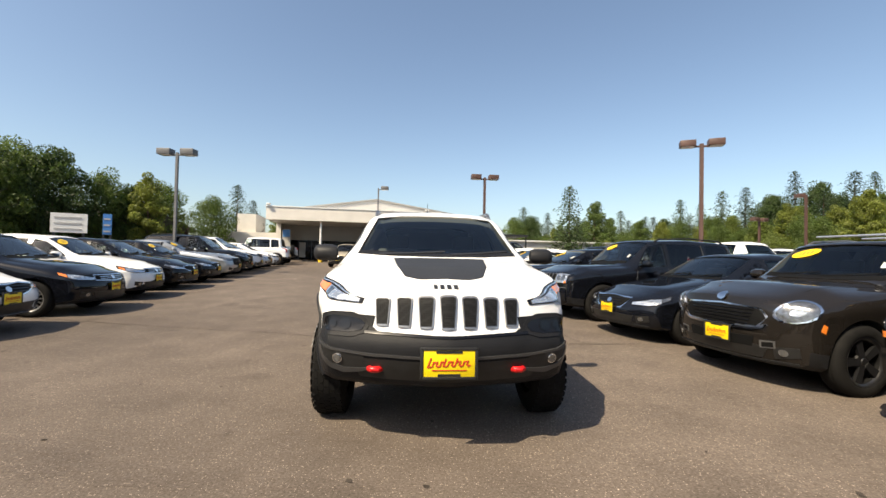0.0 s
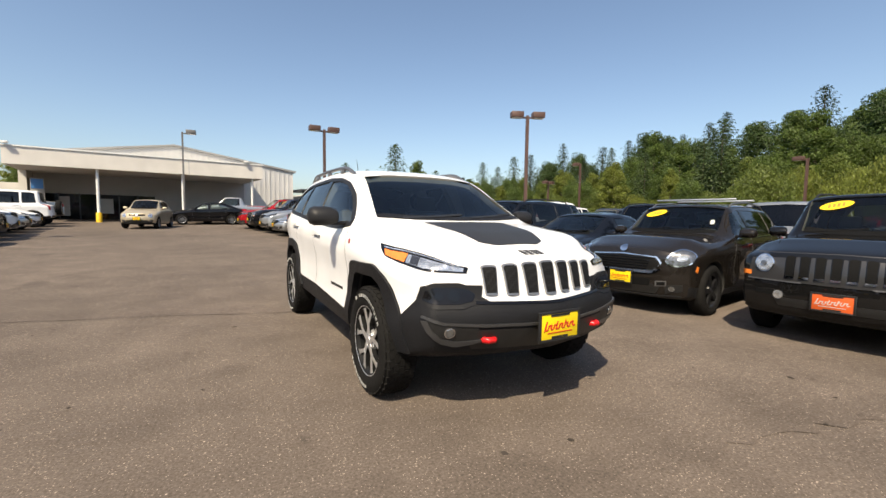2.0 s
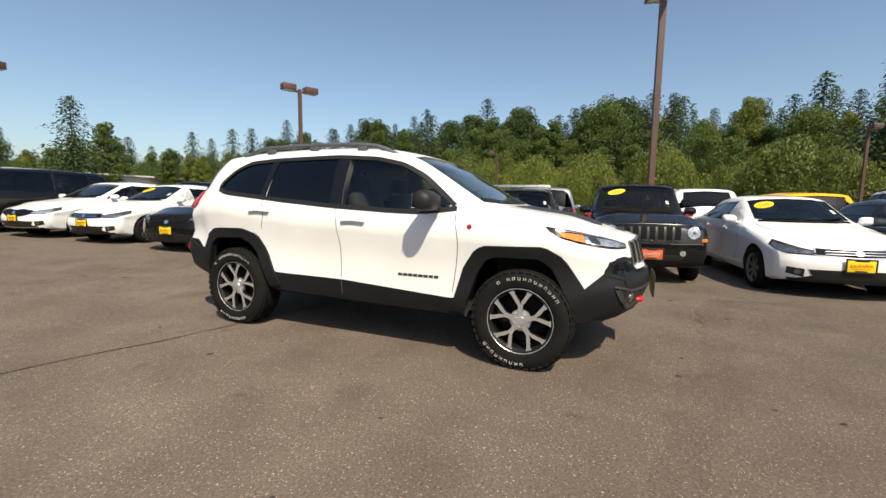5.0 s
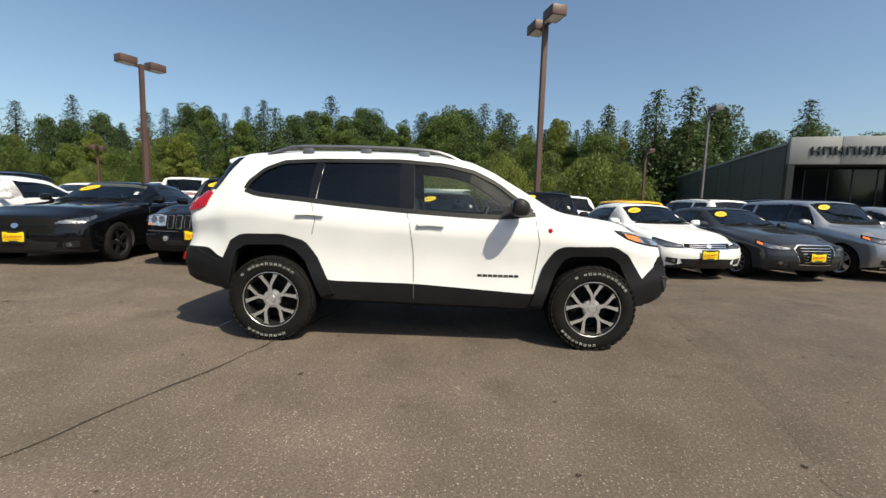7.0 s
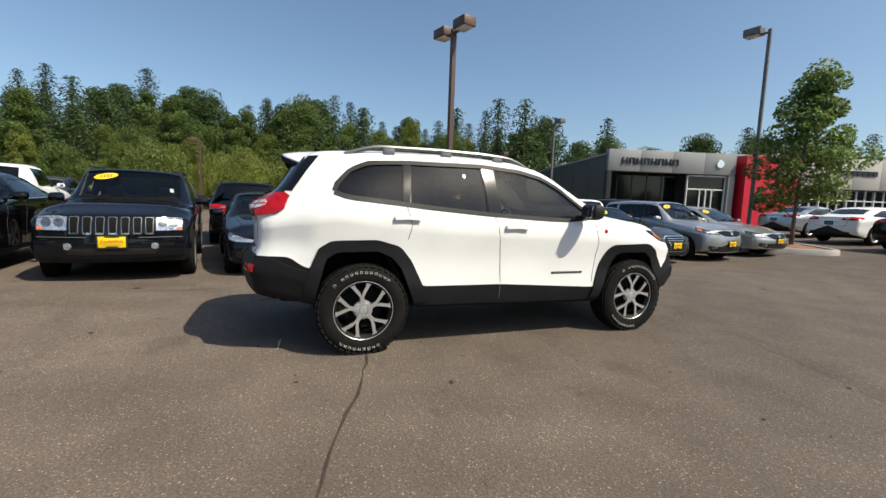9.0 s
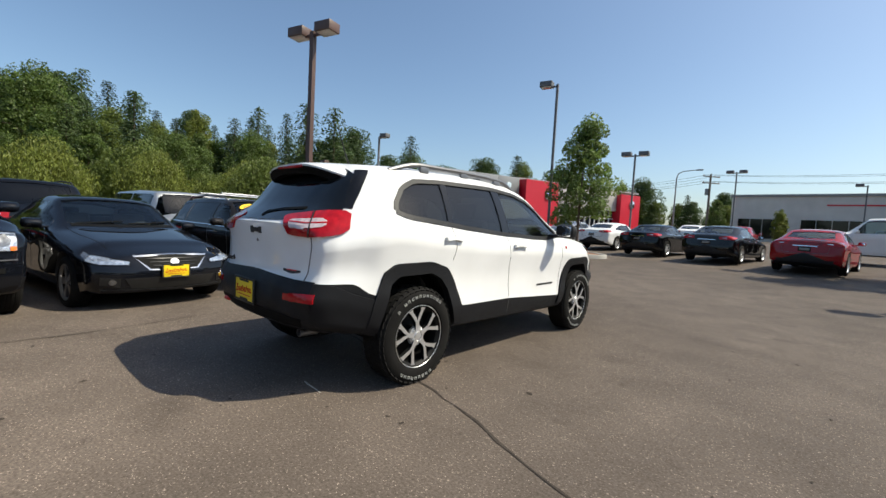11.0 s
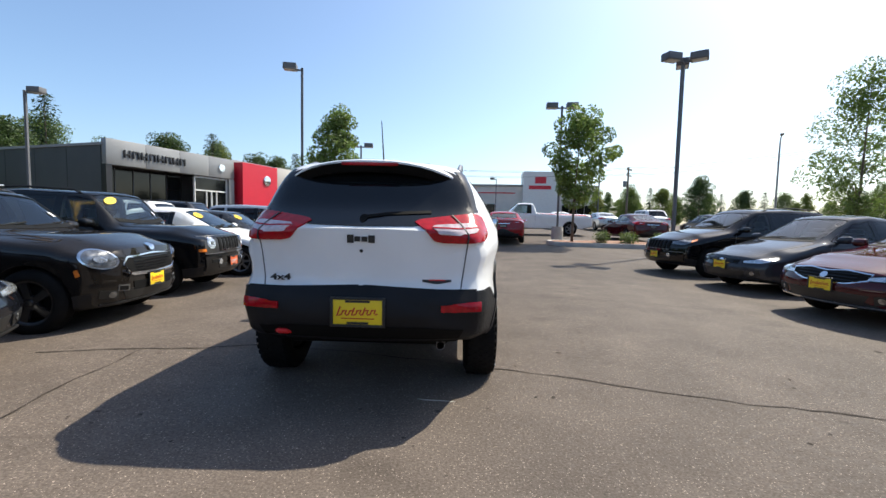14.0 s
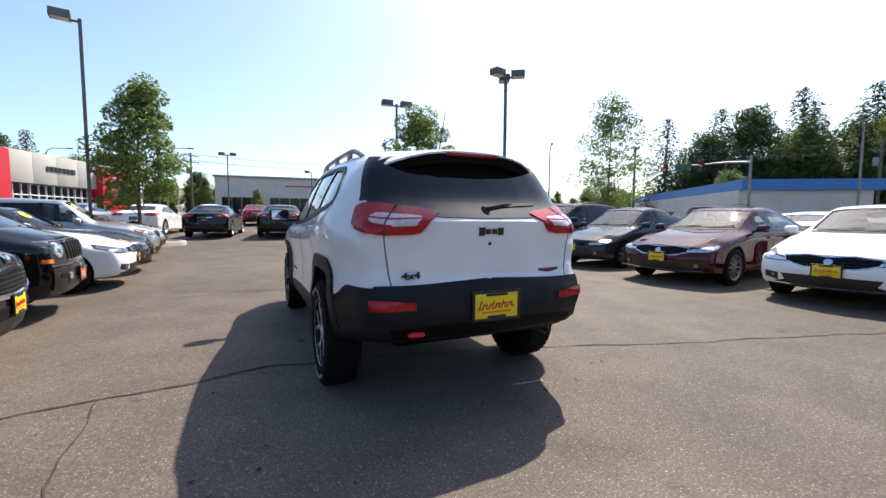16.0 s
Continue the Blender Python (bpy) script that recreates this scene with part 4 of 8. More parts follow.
    stuck(S, "rear_window", "rear", [(-0.71, 1.25), (-0.55, 1.23), (-0.42, 1.2), (-0.33, 1.188), (0, 1.183), (0.33, 1.188), (0.42, 1.2), (0.55, 1.23), (0.71, 1.25)], [(-0.6, 1.535), (-0.5, 1.575), (-0.3, 1.597), (0, 1.603), (0.3, 1.597), (0.5, 1.575), (0.6, 1.535)], REARGLASS, 0.007, 0.012, 30, 10, both=False)
    stuck(S, "rear_quarter_fin", "left", [(-1.99, 1.29), (-1.88, 1.46), (-1.78, 1.57)], [(-1.905, 1.285), (-1.79, 1.46), (-1.7, 1.577)], GLOSS, 0.006, 0.012, 10, 4)
    bm = bmesh.new()
    box(bm, (-1.982, 0, 1.593), (0.016, 0.38, 0.022), bevel=0.006)
    part("high_brake_lamp", bm, REDLENS, car)
    bm = bmesh.new()
    tube(bm, [(-1.42, 0, 1.67), (-1.45, 0, 1.7), (-1.56, 0, 1.97)], [0.012, 0.006, 0.003], 6)
    part("antenna", bm, PLASTIC, car)
    # rear: lamps, plate, bumper
    stuck(S, "rear_bumper", "rear", [(-0.72, 0.46), (0, 0.44), (0.72, 0.46)], [(-0.72, 0.8), (0, 0.8), (0.72, 0.8)], CLAD, 0.014, 0.03, 36, 12, both=False)
    stuck(S, "bumper_corner", "rl", [(-0.63, 0.44), (-0.85, 0.44), (-1.13, 0.46)], [(-0.63, 0.67), (-0.78, 0.72), (-0.9, 0.78), (-1.13, 0.8)], CLAD, 0.0125, 0.03, 22, 10)
    stuck(S, "tail_lamp", "rl", [(-1.3, 1.19), (-1.285, 1.155), (-1.245, 1.1), (-1.2, 1.09), (-1.08, 1.088), (-0.98, 1.096), (-0.87, 1.118), (-0.83, 1.15)],
          [(-1.305, 1.21), (-1.28, 1.222), (-1.245, 1.23), (-1.2, 1.236), (-1.08, 1.254), (-0.98, 1.266), (-0.87, 1.27), (-0.83, 1.25)], REDLENS, 0.014, 0.03, 40, 8)
    stuck(S, "reverse_lamp", "rl", [(-1.245, 1.168), (-1.225, 1.142), (-1.1, 1.138), (-1.0, 1.15), (-0.97, 1.168)], [(-1.245, 1.178), (-1.225, 1.19), (-1.1, 1.2), (-1.0, 1.208), (-0.97, 1.192)], TAILWHITE, 0.018, 0.006, 24, 5)
    strip(S, "lamp_divider", "rl", [(-1.245, 1.174), (-1.1, 1.17), (-0.97, 1.182)], 0.008, REDLENS, 0.0205, 0.004, n=16)
    strip(S, "lamp_gap", "rl", [(-1.075, 1.088), (-1.075, 1.254)], 0.008, INK, 0.0215, 0.004, n=8)
    stuck(S, "lower_valance", "rear", [(-0.6, 0.475), (0, 0.46), (0.6, 0.475)], [(-0.64, 0.555), (-0.4, 0.575), (0.4, 0.575), (0.64, 0.555)], SLOTBLK, 0.018, 0.02, 24, 3, both=False)
    stuck(S, "bumper_reflector", "rear", [(0.5, 0.668), (0.74, 0.672)], [(0.5, 0.71), (0.74, 0.725)], REDLENS, 0.024, 0.02, 10, 3)
    strip(S, "tailgate_seam", "rear", [(0.66, 1.1), (0.64, 0.95), (0.62, 0.8)], 0.008, SEAM, 0.0015, 0.003)
    for yy, w, h in ((0.065, 0.04, 0.05), (0.022, 0.036, 0.03), (-0.022, 0.036, 0.03), (-0.066, 0.04, 0.046)):
        stuck(S, "tailgate_badge", "rear", [(yy - w / 2, 1.105 - h / 2), (yy + w / 2, 1.105 - h / 2)], [(yy - w / 2, 1.105 + h / 2), (yy + w / 2, 1.105 + h / 2)], INK, 0.006, 0.008, 3, 2, both=False)
    stuck(S, "tailgate_badge", "rear", [(-0.56, 0.845), (-0.47, 0.83), (-0.38, 0.845)], [(-0.56, 0.86), (-0.47, 0.856), (-0.38, 0.86)], INK, 0.004, 0.005, 8, 2, both=False)
    stuck(S, "tailgate_badge", "rear", [(-0.52, 0.853), (-0.42, 0.853)], [(-0.52, 0.86), (-0.42, 0.86)], REDBRIGHT, 0.0055, 0.004, 4, 1, both=False)
    disc(S, "rear_keyhole", "rear", 0, 1.03, 0.011, INK, 0.003, False)
    fc = bpy.data.curves.new("drive_letters", "FONT")
    fc.body, fc.size, fc.extrude, fc.align_x = "4x4", 0.06, 0.003, "CENTER"
    fc.offset, fc.shear = 0.0018, 0.0
    tx = new("drive_letters", fc)
    tx.data.materials.append(INK)
    tx.matrix_world = Matrix.Translation((-2.205, 0.51, 0.838)) @ Euler((radians(90), 0, radians(-90 + 8))).to_matrix().to_4x4() @ Matrix.Diagonal((1.35, 0.9, 1, 1))
    tx.parent = car
    seller_plate(S, -2.3, 0.665, YELLOW, INKRED, False)
    bm = bmesh.new()
    tube(bm, [(-2.12, 0.52, 0.52), (-2.222, 0.52, 0.52), (-2.235, 0.505, 0.52), (-2.235, 0.455, 0.52), (-2.222, 0.44, 0.52), (-2.12, 0.44, 0.52)], 0.017, 8)
    part("tow_hook", bm, REDBRIGHT, car, "bright red steel tow hook")
    bm = bmesh.new()
    lathe(bm, [(0.026, 0), (0.029, 0), (0.029, 0.2), (0.026, 0.2), (0.026, 0)], 20)
    bmesh.ops.rotate(bm, verts=bm.verts, cent=(0, 0, 0), matrix=Matrix.Rotation(math.pi / 2, 3, "Z"))
    bmesh.ops.translate(bm, verts=bm.verts, vec=(-1.94, -0.5, 0.425))
    part("exhaust_tip", bm, SATIN, car)
    bm = bmesh.new()
    box(bm, (-1.372, 0, 0.35), (0.1, 1.5, 0.1), bevel=0.03)
    box(bm, (1.372, 0, 0.33), (0.1, 1.5, 0.1), bevel=0.03)
    box(bm, (0, -0.1, 0.32), (2.6, 0.35, 0.12), bevel=0.03)
    box(bm, (-1.86, 0, 0.44), (0.3, 1.1, 0.12), bevel=0.04)
    # Near-black here: the shadow under the car is put into this colour.
    part("underbody", bm, SLOTBLK, car)
    # wipers and the dark trim below the glass
    stuck(S, "cowl_panel", "top", [(1.04, -0.68), (1.12, -0.4), (1.15, 0), (1.12, 0.4), (1.04, 0.68)], [(0.99, -0.68), (1.05, -0.4), (1.08, 0), (1.05, 0.4), (0.99, 0.68)], CLAD, 0.006, 0.01, 26, 2, both=False)
    for a, c in (((-0.5, 1.195), (0.06, 1.225)), ((0.12, 1.2), (0.62, 1.24))):
        strip(S, "wiper", "front", [a, ((a[0] + c[0]) / 2, (a[1] + c[1]) / 2 - 0.004), c], 0.014, INK, 0.012, 0.012, both=False)
    strip(S, "rear_wiper", "rear", [(0.0, 1.235), (-0.16, 1.26), (-0.42, 1.275)], 0.018, SLOTBLK, 0.014, 0.014, both=False)
    disc(S, "wiper_hub", "rear", 0, 1.23, 0.024, SLOTBLK, 0.012, False)
    # raised white bars round the tyre wall
    for ax in ("axf", "axr"):
        for s in (1, -1):
            bm = bmesh.new()
            for a0, count in ((0.55, 13), (3.75, 9)):
                for k in range(count):
                    if a0 < 1 and k == 11:
                        continue
                    a = a0 + 0.35 - (0.3 if ax == "axf" else 0.0) + k * 0.125
                    mm = Matrix.Translation((S[ax], s * 0.9155, 0.362)) @ Matrix.Rotation(-a, 4, "Y") @ Matrix.Translation((0.31, 0, 0))
                    for q in (-0.008, 0.008):
                        box(bm, (0, 0, q), (0.021, 0.003, 0.0042), mm)
                    box(bm, ((0.009, 0.0, -0.009)[k % 3], 0, 0), (0.004, 0.003, 0.016), mm)
            tagged(part("tyre_script", bm, TYREINK, car), kind="stuff")
    return car


HERO = pose(-0.125, 4.672, 0.0, 0, 0, -85.6)
hero_car(HERO)


# ---- ground ----
def ground():
    f = list(np.arange(-60, 60.1, 2.0))
    xs = [-2500, -1200, -600, -300, -150, -90] + f + [75, 90, 110, 140, 200, 400, 1000, 2500]
    bm = bmesh.new()
    g = [[bm.verts.new((x, y, gz(x, y))) for x in xs] for y in xs]
    for j in range(len(xs) - 1):
        for i in range(len(xs) - 1):
            q = bm.faces.new((g[j][i], g[j][i + 1], g[j + 1][i + 1], g[j + 1][i]))
            c = q.calc_center_median()
            q.material_index = 0 if -70 < c.x < 34 and -75 < c.y < 60 else 1
    tagged(part("ground", bm, [ASPHALT, GRASS], None), "worn grey-brown asphalt of a car dealer's lot", "ground", kind="structure")


ground()


# ---- the other cars ----
def spec(L, W, H, wb, fo, r, zh, cowl, roof, back, belt, ztail, box=0.69, clear=0.2, spokes="five", rimmat=None, face="wide", kind="sedan", round_lamps=0, B=-0.1, arch=0.045, nosecut=0.05, flares=False, planf=0.27, rack=False):
    return dict(L=L, W=W, H=H, wb=wb, fo=fo, r=r, zh=zh, cowl=cowl, roof=roof, back=back, belt=belt, ztail=ztail, box=box, clear=clear, spokes=spokes, rimmat=rimmat or SATIN, face=face, kind=kind,
                round_lamps=round_lamps, B=B, arch=arch, nosecut=nosecut, flares=flares, planf=planf, rack=rack)


MODELS = dict(
    compact_sedan=spec(4.64, 0.89, 1.45, 2.65, 0.88, 0.32, 0.78, (0.8, 1.0), (0.02, -1.05), (-1.78, 1.08), (0.93, 0.99), 1.04, face="twin", spokes="seven"),
    sport_sedan=spec(4.58, 0.9, 1.42, 2.73, 0.85, 0.325, 0.74, (0.72, 0.98), (-0.05, -1.05), (-1.75, 1.07), (0.9, 0.97), 1.03, face="trapeze", spokes="five"),
    german_sedan=spec(4.45, 0.9, 1.42, 2.64, 0.88, 0.325, 0.78, (0.72, 0.99), (-0.05, -1.05), (-1.7, 1.07), (0.92, 0.98), 1.04, face="hexagon", spokes="ten"),
    muscle_sedan=spec(5.05, 0.95, 1.48, 3.05, 0.95, 0.36, 0.86, (0.75, 1.05), (-0.1, -1.2), (-1.85, 1.15), (1.0, 1.08), 1.1, face="cross", spokes="five", rimmat=ALLOYD, box=0.66),
    large_sedan=spec(4.85, 0.92, 1.46, 2.8, 0.95, 0.335, 0.76, (0.95, 0.99), (0.1, -1.0), (-1.9, 1.1), (0.92, 1.0), 1.06, face="tiger", spokes="ten"),
    luxury_sedan=spec(4.97, 0.96, 1.46, 3.0, 0.92, 0.36, 0.76, (0.75, 1.0), (-0.05, -1.15), (-1.9, 1.1), (0.93, 1.03), 1.07, face="oval", spokes="seven", rimmat=ALLOY),
    hybrid_hatch=spec(4.46, 0.875, 1.5, 2.7, 0.92, 0.315, 0.72, (1.0, 0.98), (0.15, -0.6), (-1.95, 1.2), (0.93, 1.05), 1.12, face="low", spokes="seven", kind="hatch", planf=0.32),
    small_hatch=spec(4.35, 0.875, 1.5, 2.62, 0.87, 0.32, 0.8, (0.85, 1.02), (0.1, -1.35), (-1.93, 1.1), (0.94, 1.02), 1.05, face="twin", spokes="multi", kind="hatch", box=0.7),
    tiny_hatch=spec(3.55, 0.81, 1.52, 2.3, 0.68, 0.29, 0.82, (0.75, 1.0), (0.2, -1.0), (-1.5, 1.0), (0.95, 1.0), 0.98, face="low", spokes="multi", kind="hatch", round_lamps=0.09, box=0.72, B=-0.3),
    crossover_hatch=spec(4.11, 0.895, 1.56, 2.6, 0.76, 0.345, 0.94, (0.72, 1.08), (0.2, -1.5), (-1.82, 1.1), (1.0, 1.06), 1.06, face="mini", spokes="five", rimmat=ALLOYD, kind="suv", round_lamps=0.001, box=0.71, clear=0.21, flares=True, planf=0.3, nosecut=0.03, rack=True),
    boxy_hatch=spec(4.12, 0.9, 1.62, 2.57, 0.83, 0.335, 0.9, (0.85, 1.08), (0.25, -1.55), (-1.85, 1.12), (1.0, 1.1), 1.08, face="tiger", spokes="five", rimmat=ALLOY, kind="suv", box=0.74),
    boxy_suv=spec(4.41, 0.855, 1.66, 2.635, 0.82, 0.355, 1.0, (0.72, 1.12), (0.28, -1.7), (-2.0, 1.16), (1.04, 1.08), 1.1, face="slots", spokes="five", kind="suv", round_lamps=0.09, box=0.78, clear=0.25, flares=True, planf=0.14, nosecut=0.03),
    classic_suv=spec(4.74, 0.93, 1.7, 2.78, 0.88, 0.37, 1.0, (0.8, 1.15), (0.2, -1.75), (-2.15, 1.18), (1.06, 1.1), 1.12, face="slots", spokes="five", rimmat=ALLOY, kind="suv", box=0.75, clear=0.27, flares=True, planf=0.15),
    round_suv=spec(4.8, 0.95, 1.72, 2.85, 0.92, 0.37, 0.95, (0.95, 1.14), (0.25, -1.75), (-2.2, 1.2), (1.05, 1.14), 1.12, face="tiger", spokes="five", rimmat=ALLOY, kind="suv", box=0.72, clear=0.24),
    slot_suv=spec(4.62, 0.93, 1.68, 2.72, 0.88, 0.36, 0.93, (1.0, 1.15), (0.1, -1.65), (-2.05, 1.22), (1.05, 1.18), 1.12, face="slots", spokes="five", rimmat=ALLOYD, kind="suv", box=0.72, clear=0.24, flares=True),
    minivan=spec(5.1, 0.98, 1.74, 3.05, 0.95, 0.34, 0.86, (1.3, 1.1), (0.55, -2.05), (-2.42, 1.15), (1.02, 1.05), 1.1, face="tiger", spokes="seven", kind="suv", box=0.76, B=0.2),
    pickup_truck=spec(5.75, 1.0, 1.86, 3.57, 0.98, 0.4, 1.1, (1.3, 1.28), (0.65, -0.4), (-0.62, 1.3), (1.2, 1.22), 1.26, face="cross", spokes="five", kind="pickup", box=0.74, clear=0.35, B=-0.3, planf=0.16),
    long_pickup=spec(6.5, 1.02, 2.0, 4.1, 1.0, 0.42, 1.18, (1.75, 1.36), (1.1, 0.15), (-0.05, 1.38), (1.28, 1.3), 1.34, face="cross", spokes="five", kind="pickup", box=0.76, clear=0.38, B=0.1, planf=0.16),
    trail_truck=spec(4.3, 0.86, 1.84, 2.9, 0.62, 0.4, 1.06, (0.62, 1.2), (0.45, -1.7), (-1.82, 1.2), (1.15, 1.15), 1.14, face="slots", spokes="five", kind="suv", round_lamps=0.1, box=0.84, clear=0.33, flares=True, planf=0.05, nosecut=0.02))
CACHE = {}


def build_model(key, car, colour, plate, oval):
    P = MODELS[key]
    W, H, zh, kind = P["W"], P["H"], P["zh"], P["kind"]
    axf = P["wb"] / 2
    xf = axf + P["fo"]
    xr = xf - P["L"]
    xc, zcw = P["cowl"]
    r0, r1 = P["roof"]
    xb, zbk = P["back"]
    b0, b1 = P["belt"]
    cl = P["clear"]
    S = dict(car=car, paint=colour, cladmat=PLASTIC, W=W, xf=xf, xr=xr, axf=axf, axr=-axf, r=P["r"], rim=P["r"] * 0.66, tw=0.215, spokes=P["spokes"], rimmat=P["rimmat"], gap=P["arch"], cladrows=4 if P["flares"] else 2 if kind == "sedan" else 3)
    S.update(
        top=curve([(xr, P["ztail"] - 0.05), (xr + 0.07, P["ztail"]), (xb, zbk), (r1, H - 0.045), ((r0 + r1) / 2, H), (r0, H - 0.035), (xc, zcw), (xf - 0.55, zh + 0.1), (xf - 0.15, zh + 0.01), (xf, zh - 0.04)], 0.05),
        edge=curve([(xr, 0.04), (xb, 0.05), (r1, 0.08), (r0, 0.075), (xc, 0.05), (xf, 0.05)]),
        sh=curve([(xr, b1 - 0.1), (xb + 0.1, b1), (0, (b0 + b1) / 2), (xc, b0), (xf - 0.6, zh - 0.02), (xf, zh - 0.1)]),
        wt=curve([(xr, 0.76 * W), (xb, 0.74 * W), (r1, P["box"] * W), (r0, P["box"] * W), (xc, 0.78 * W), (xf - 0.5, 0.77 * W), (xf, 0.7 * W)]),
        w=curve([(xr, 0.95 * W), (-axf, 0.995 * W), (0, 0.98 * W), (axf, 0.995 * W), (xf, 0.95 * W)]),
        zb=curve([(xr, cl + 0.14), (xr + 0.5, cl + 0.04), (-axf, cl), (axf, cl - 0.01), (xf - 0.3, cl), (xf, cl + 0.04)]),
        zc=curve([(xr, cl + 0.3), (0, cl + 0.13), (xf, cl + 0.3)]),
        nose=curve([(cl, 0.08), (cl + 0.15, 0.02), (0.5, 0.0), (zh - 0.2, P["nosecut"] * 0.6), (zh - 0.05, P["nosecut"] * 2), (zh + 0.08, P["nosecut"] * 4)], 0.04),
        tail=curve([(cl, 0.14), (cl + 0.2, 0.01), (0.6, 0.0), (P["ztail"] - 0.15, 0.05), (P["ztail"], 0.07), (P["ztail"] + 0.3, 0.1)], 0.04),
        planf=P["planf"], pf=3.4 if P["face"] == "mini" else 2.6, planr=0.18 if kind != "pickup" else 0.04,
        cabin=((xb + 0.32) if kind == "sedan" else (r1 - 0.02 if kind == "pickup" else max(xb + 0.05, xr + 0.28)), xc - 0.02),
        backdeep=0.5 if kind == "sedan" else 0.4, dark=kind in ("suv", "hatch"),
        seat=(min(0.2, xc - 0.75), cl + 0.22, 1.0 if kind == "suv" else 0.9), dash=(xc - 0.3, zcw - 0.05), rearseat=kind != "pickup", mirror=(xc - 0.3, b0 + 0.1, W + 0.0))
    hs = 0.755 * W * 0.96
    zu = H - 0.1
    S["screen"] = ([(-hs, zcw + 0.04), (-hs * 0.5, zcw + 0.02), (0, zcw + 0.015), (hs * 0.5, zcw + 0.02), (hs, zcw + 0.04)], [(-P["box"] * W * 0.93, zu - 0.01), (-P["box"] * W * 0.6, zu + 0.02), (0, zu + 0.035), (P["box"] * W * 0.6, zu + 0.02), (P["box"] * W * 0.93, zu - 0.01)])
    zl = zbk + 0.045
    S["backlight"] = ([(-0.62 * W, zl), (0, zl - 0.02), (0.62 * W, zl)], [(-P["box"] * W * 0.8, H - 0.13), (0, H - 0.1), (P["box"] * W * 0.8, H - 0.13)])
    B = P["B"]

    def bz(x):
        return S["sh"](x) + 0.03
    top_z = H - 0.125
    a0, a1 = xc - 0.22, r0 - 0.02
    tint = 1 if kind in ("suv", "hatch") else 0
    wins = [([(B + 0.03, bz(B)), ((B + a0) / 2, bz((B + a0) / 2)), (a0, bz(a0))], [(B + 0.02, top_z), (a1 - 0.12, top_z - 0.01), (a1 + 0.1, top_z - 0.06), (a0, bz(a0) + 0.03)], 0)]
    if kind == "sedan":
        c0, c1 = xb + 0.32, r1 + 0.12
        wins.append(([(c0, bz(c0) + 0.01), (B - 0.05, bz(B))], [(c0, bz(c0) + 0.05), (c1, top_z - 0.04), (c1 + 0.3, top_z - 0.005), (B - 0.06, top_z)], tint))
    elif kind == "pickup":
        wins = [([(r1 + 0.16, bz(r1)), (a0, bz(a0))], [(r1 + 0.16, top_z), (a1 - 0.12, top_z - 0.01), (a1 + 0.1, top_z - 0.06), (a0, bz(a0) + 0.03)], 0)]
    else:
        C = max(B - 0.95, -axf + 0.25)
        D0 = max(r1 + 0.02, xb + 0.22)
        wins.append(([(C + 0.03, bz(C)), (B - 0.05, bz(B))], [(C + 0.04, top_z - 0.005), (B - 0.06, top_z)], 1))
        if C - D0 > 0.25:
            wins.append(([(D0, bz(D0) + 0.02), (C - 0.05, bz(C))], [(D0 + 0.05, top_z - 0.05), (D0 + 0.2, top_z - 0.012), (C - 0.04, top_z - 0.005)], 1))
    S["windows"] = wins
    S["pillars"] = [([(B - 0.06, bz(B) - 0.005), (B + 0.035, bz(B) - 0.005)], [(B - 0.07, top_z + 0.01), (B + 0.025, top_z + 0.01)])] if kind != "pickup" else []
    body_parts(S)
    seats(S)
    wheels(S)
    mirrors(S, colour)
    lw, uw = bz(B) - 0.02, top_z + 0.012
    sill = cl + 0.16
    lines = [[(B - 0.01, lw - 0.01), (B, 0.75), (B, sill)], [(a0 + 0.05, bz(a0) - 0.06), (a0 + 0.1, 0.75), (a0 + 0.05, sill)]]
    if kind != "pickup":
        C = max(B - 0.95, -axf + 0.28)
        lines.append([(C, lw), (C - 0.02, 0.82), (C + 0.22, 0.55), (C + 0.24, sill)])
    seam_lines(S, lines)
    strip(S, "hood_seam", "top", [(xc - 0.02, 0.76 * W), (xc + 0.25 * (xf - xc), 0.745 * W), (xf - 0.42, 0.66 * W)], 0.006, SEAM if colour in (WHITE, SILVER) else SLOTBLK, 0.0015, 0.003, n=14)
    stuck(S, "cowl_panel", "top", [(xc - 0.04, -0.7 * W), (xc + 0.03, -0.4 * W), (xc + 0.05, 0), (xc + 0.03, 0.4 * W), (xc - 0.04, 0.7 * W)], [(xc - 0.1, -0.7 * W), (xc - 0.05, -0.4 * W), (xc - 0.035, 0), (xc - 0.05, 0.4 * W), (xc - 0.1, 0.7 * W)], SLOTBLK, 0.004, 0.008, 18, 2, both=False)
    for a, c in ((-0.62, -0.02), (0.02, 0.62)):
        strip(S, "wiper", "front", [(a * W, zcw + 0.035), ((a + c) / 2 * W, zcw + 0.05), (c * W, zcw + 0.075)], 0.014, SLOTBLK, 0.01, 0.01, both=False, n=10)
    if key in ("crossover_hatch", "german_sedan", "muscle_sedan", "luxury_sedan"):
        strip(S, "belt_trim", "left", [(xb + 0.3, bz(xb + 0.3) - 0.028), (B, bz(B) - 0.028), (a0 + 0.06, bz(a0) - 0.026)], 0.012, CHROME, 0.005, 0.008, n=18)
    hz = b0 - 0.08
    handles(S, [(B + 0.17, hz), (B - 0.78, hz + 0.02)] if kind != "pickup" else [(B + 0.17, hz)], CHROME if key in ("luxury_sedan", "crossover_hatch") else colour)
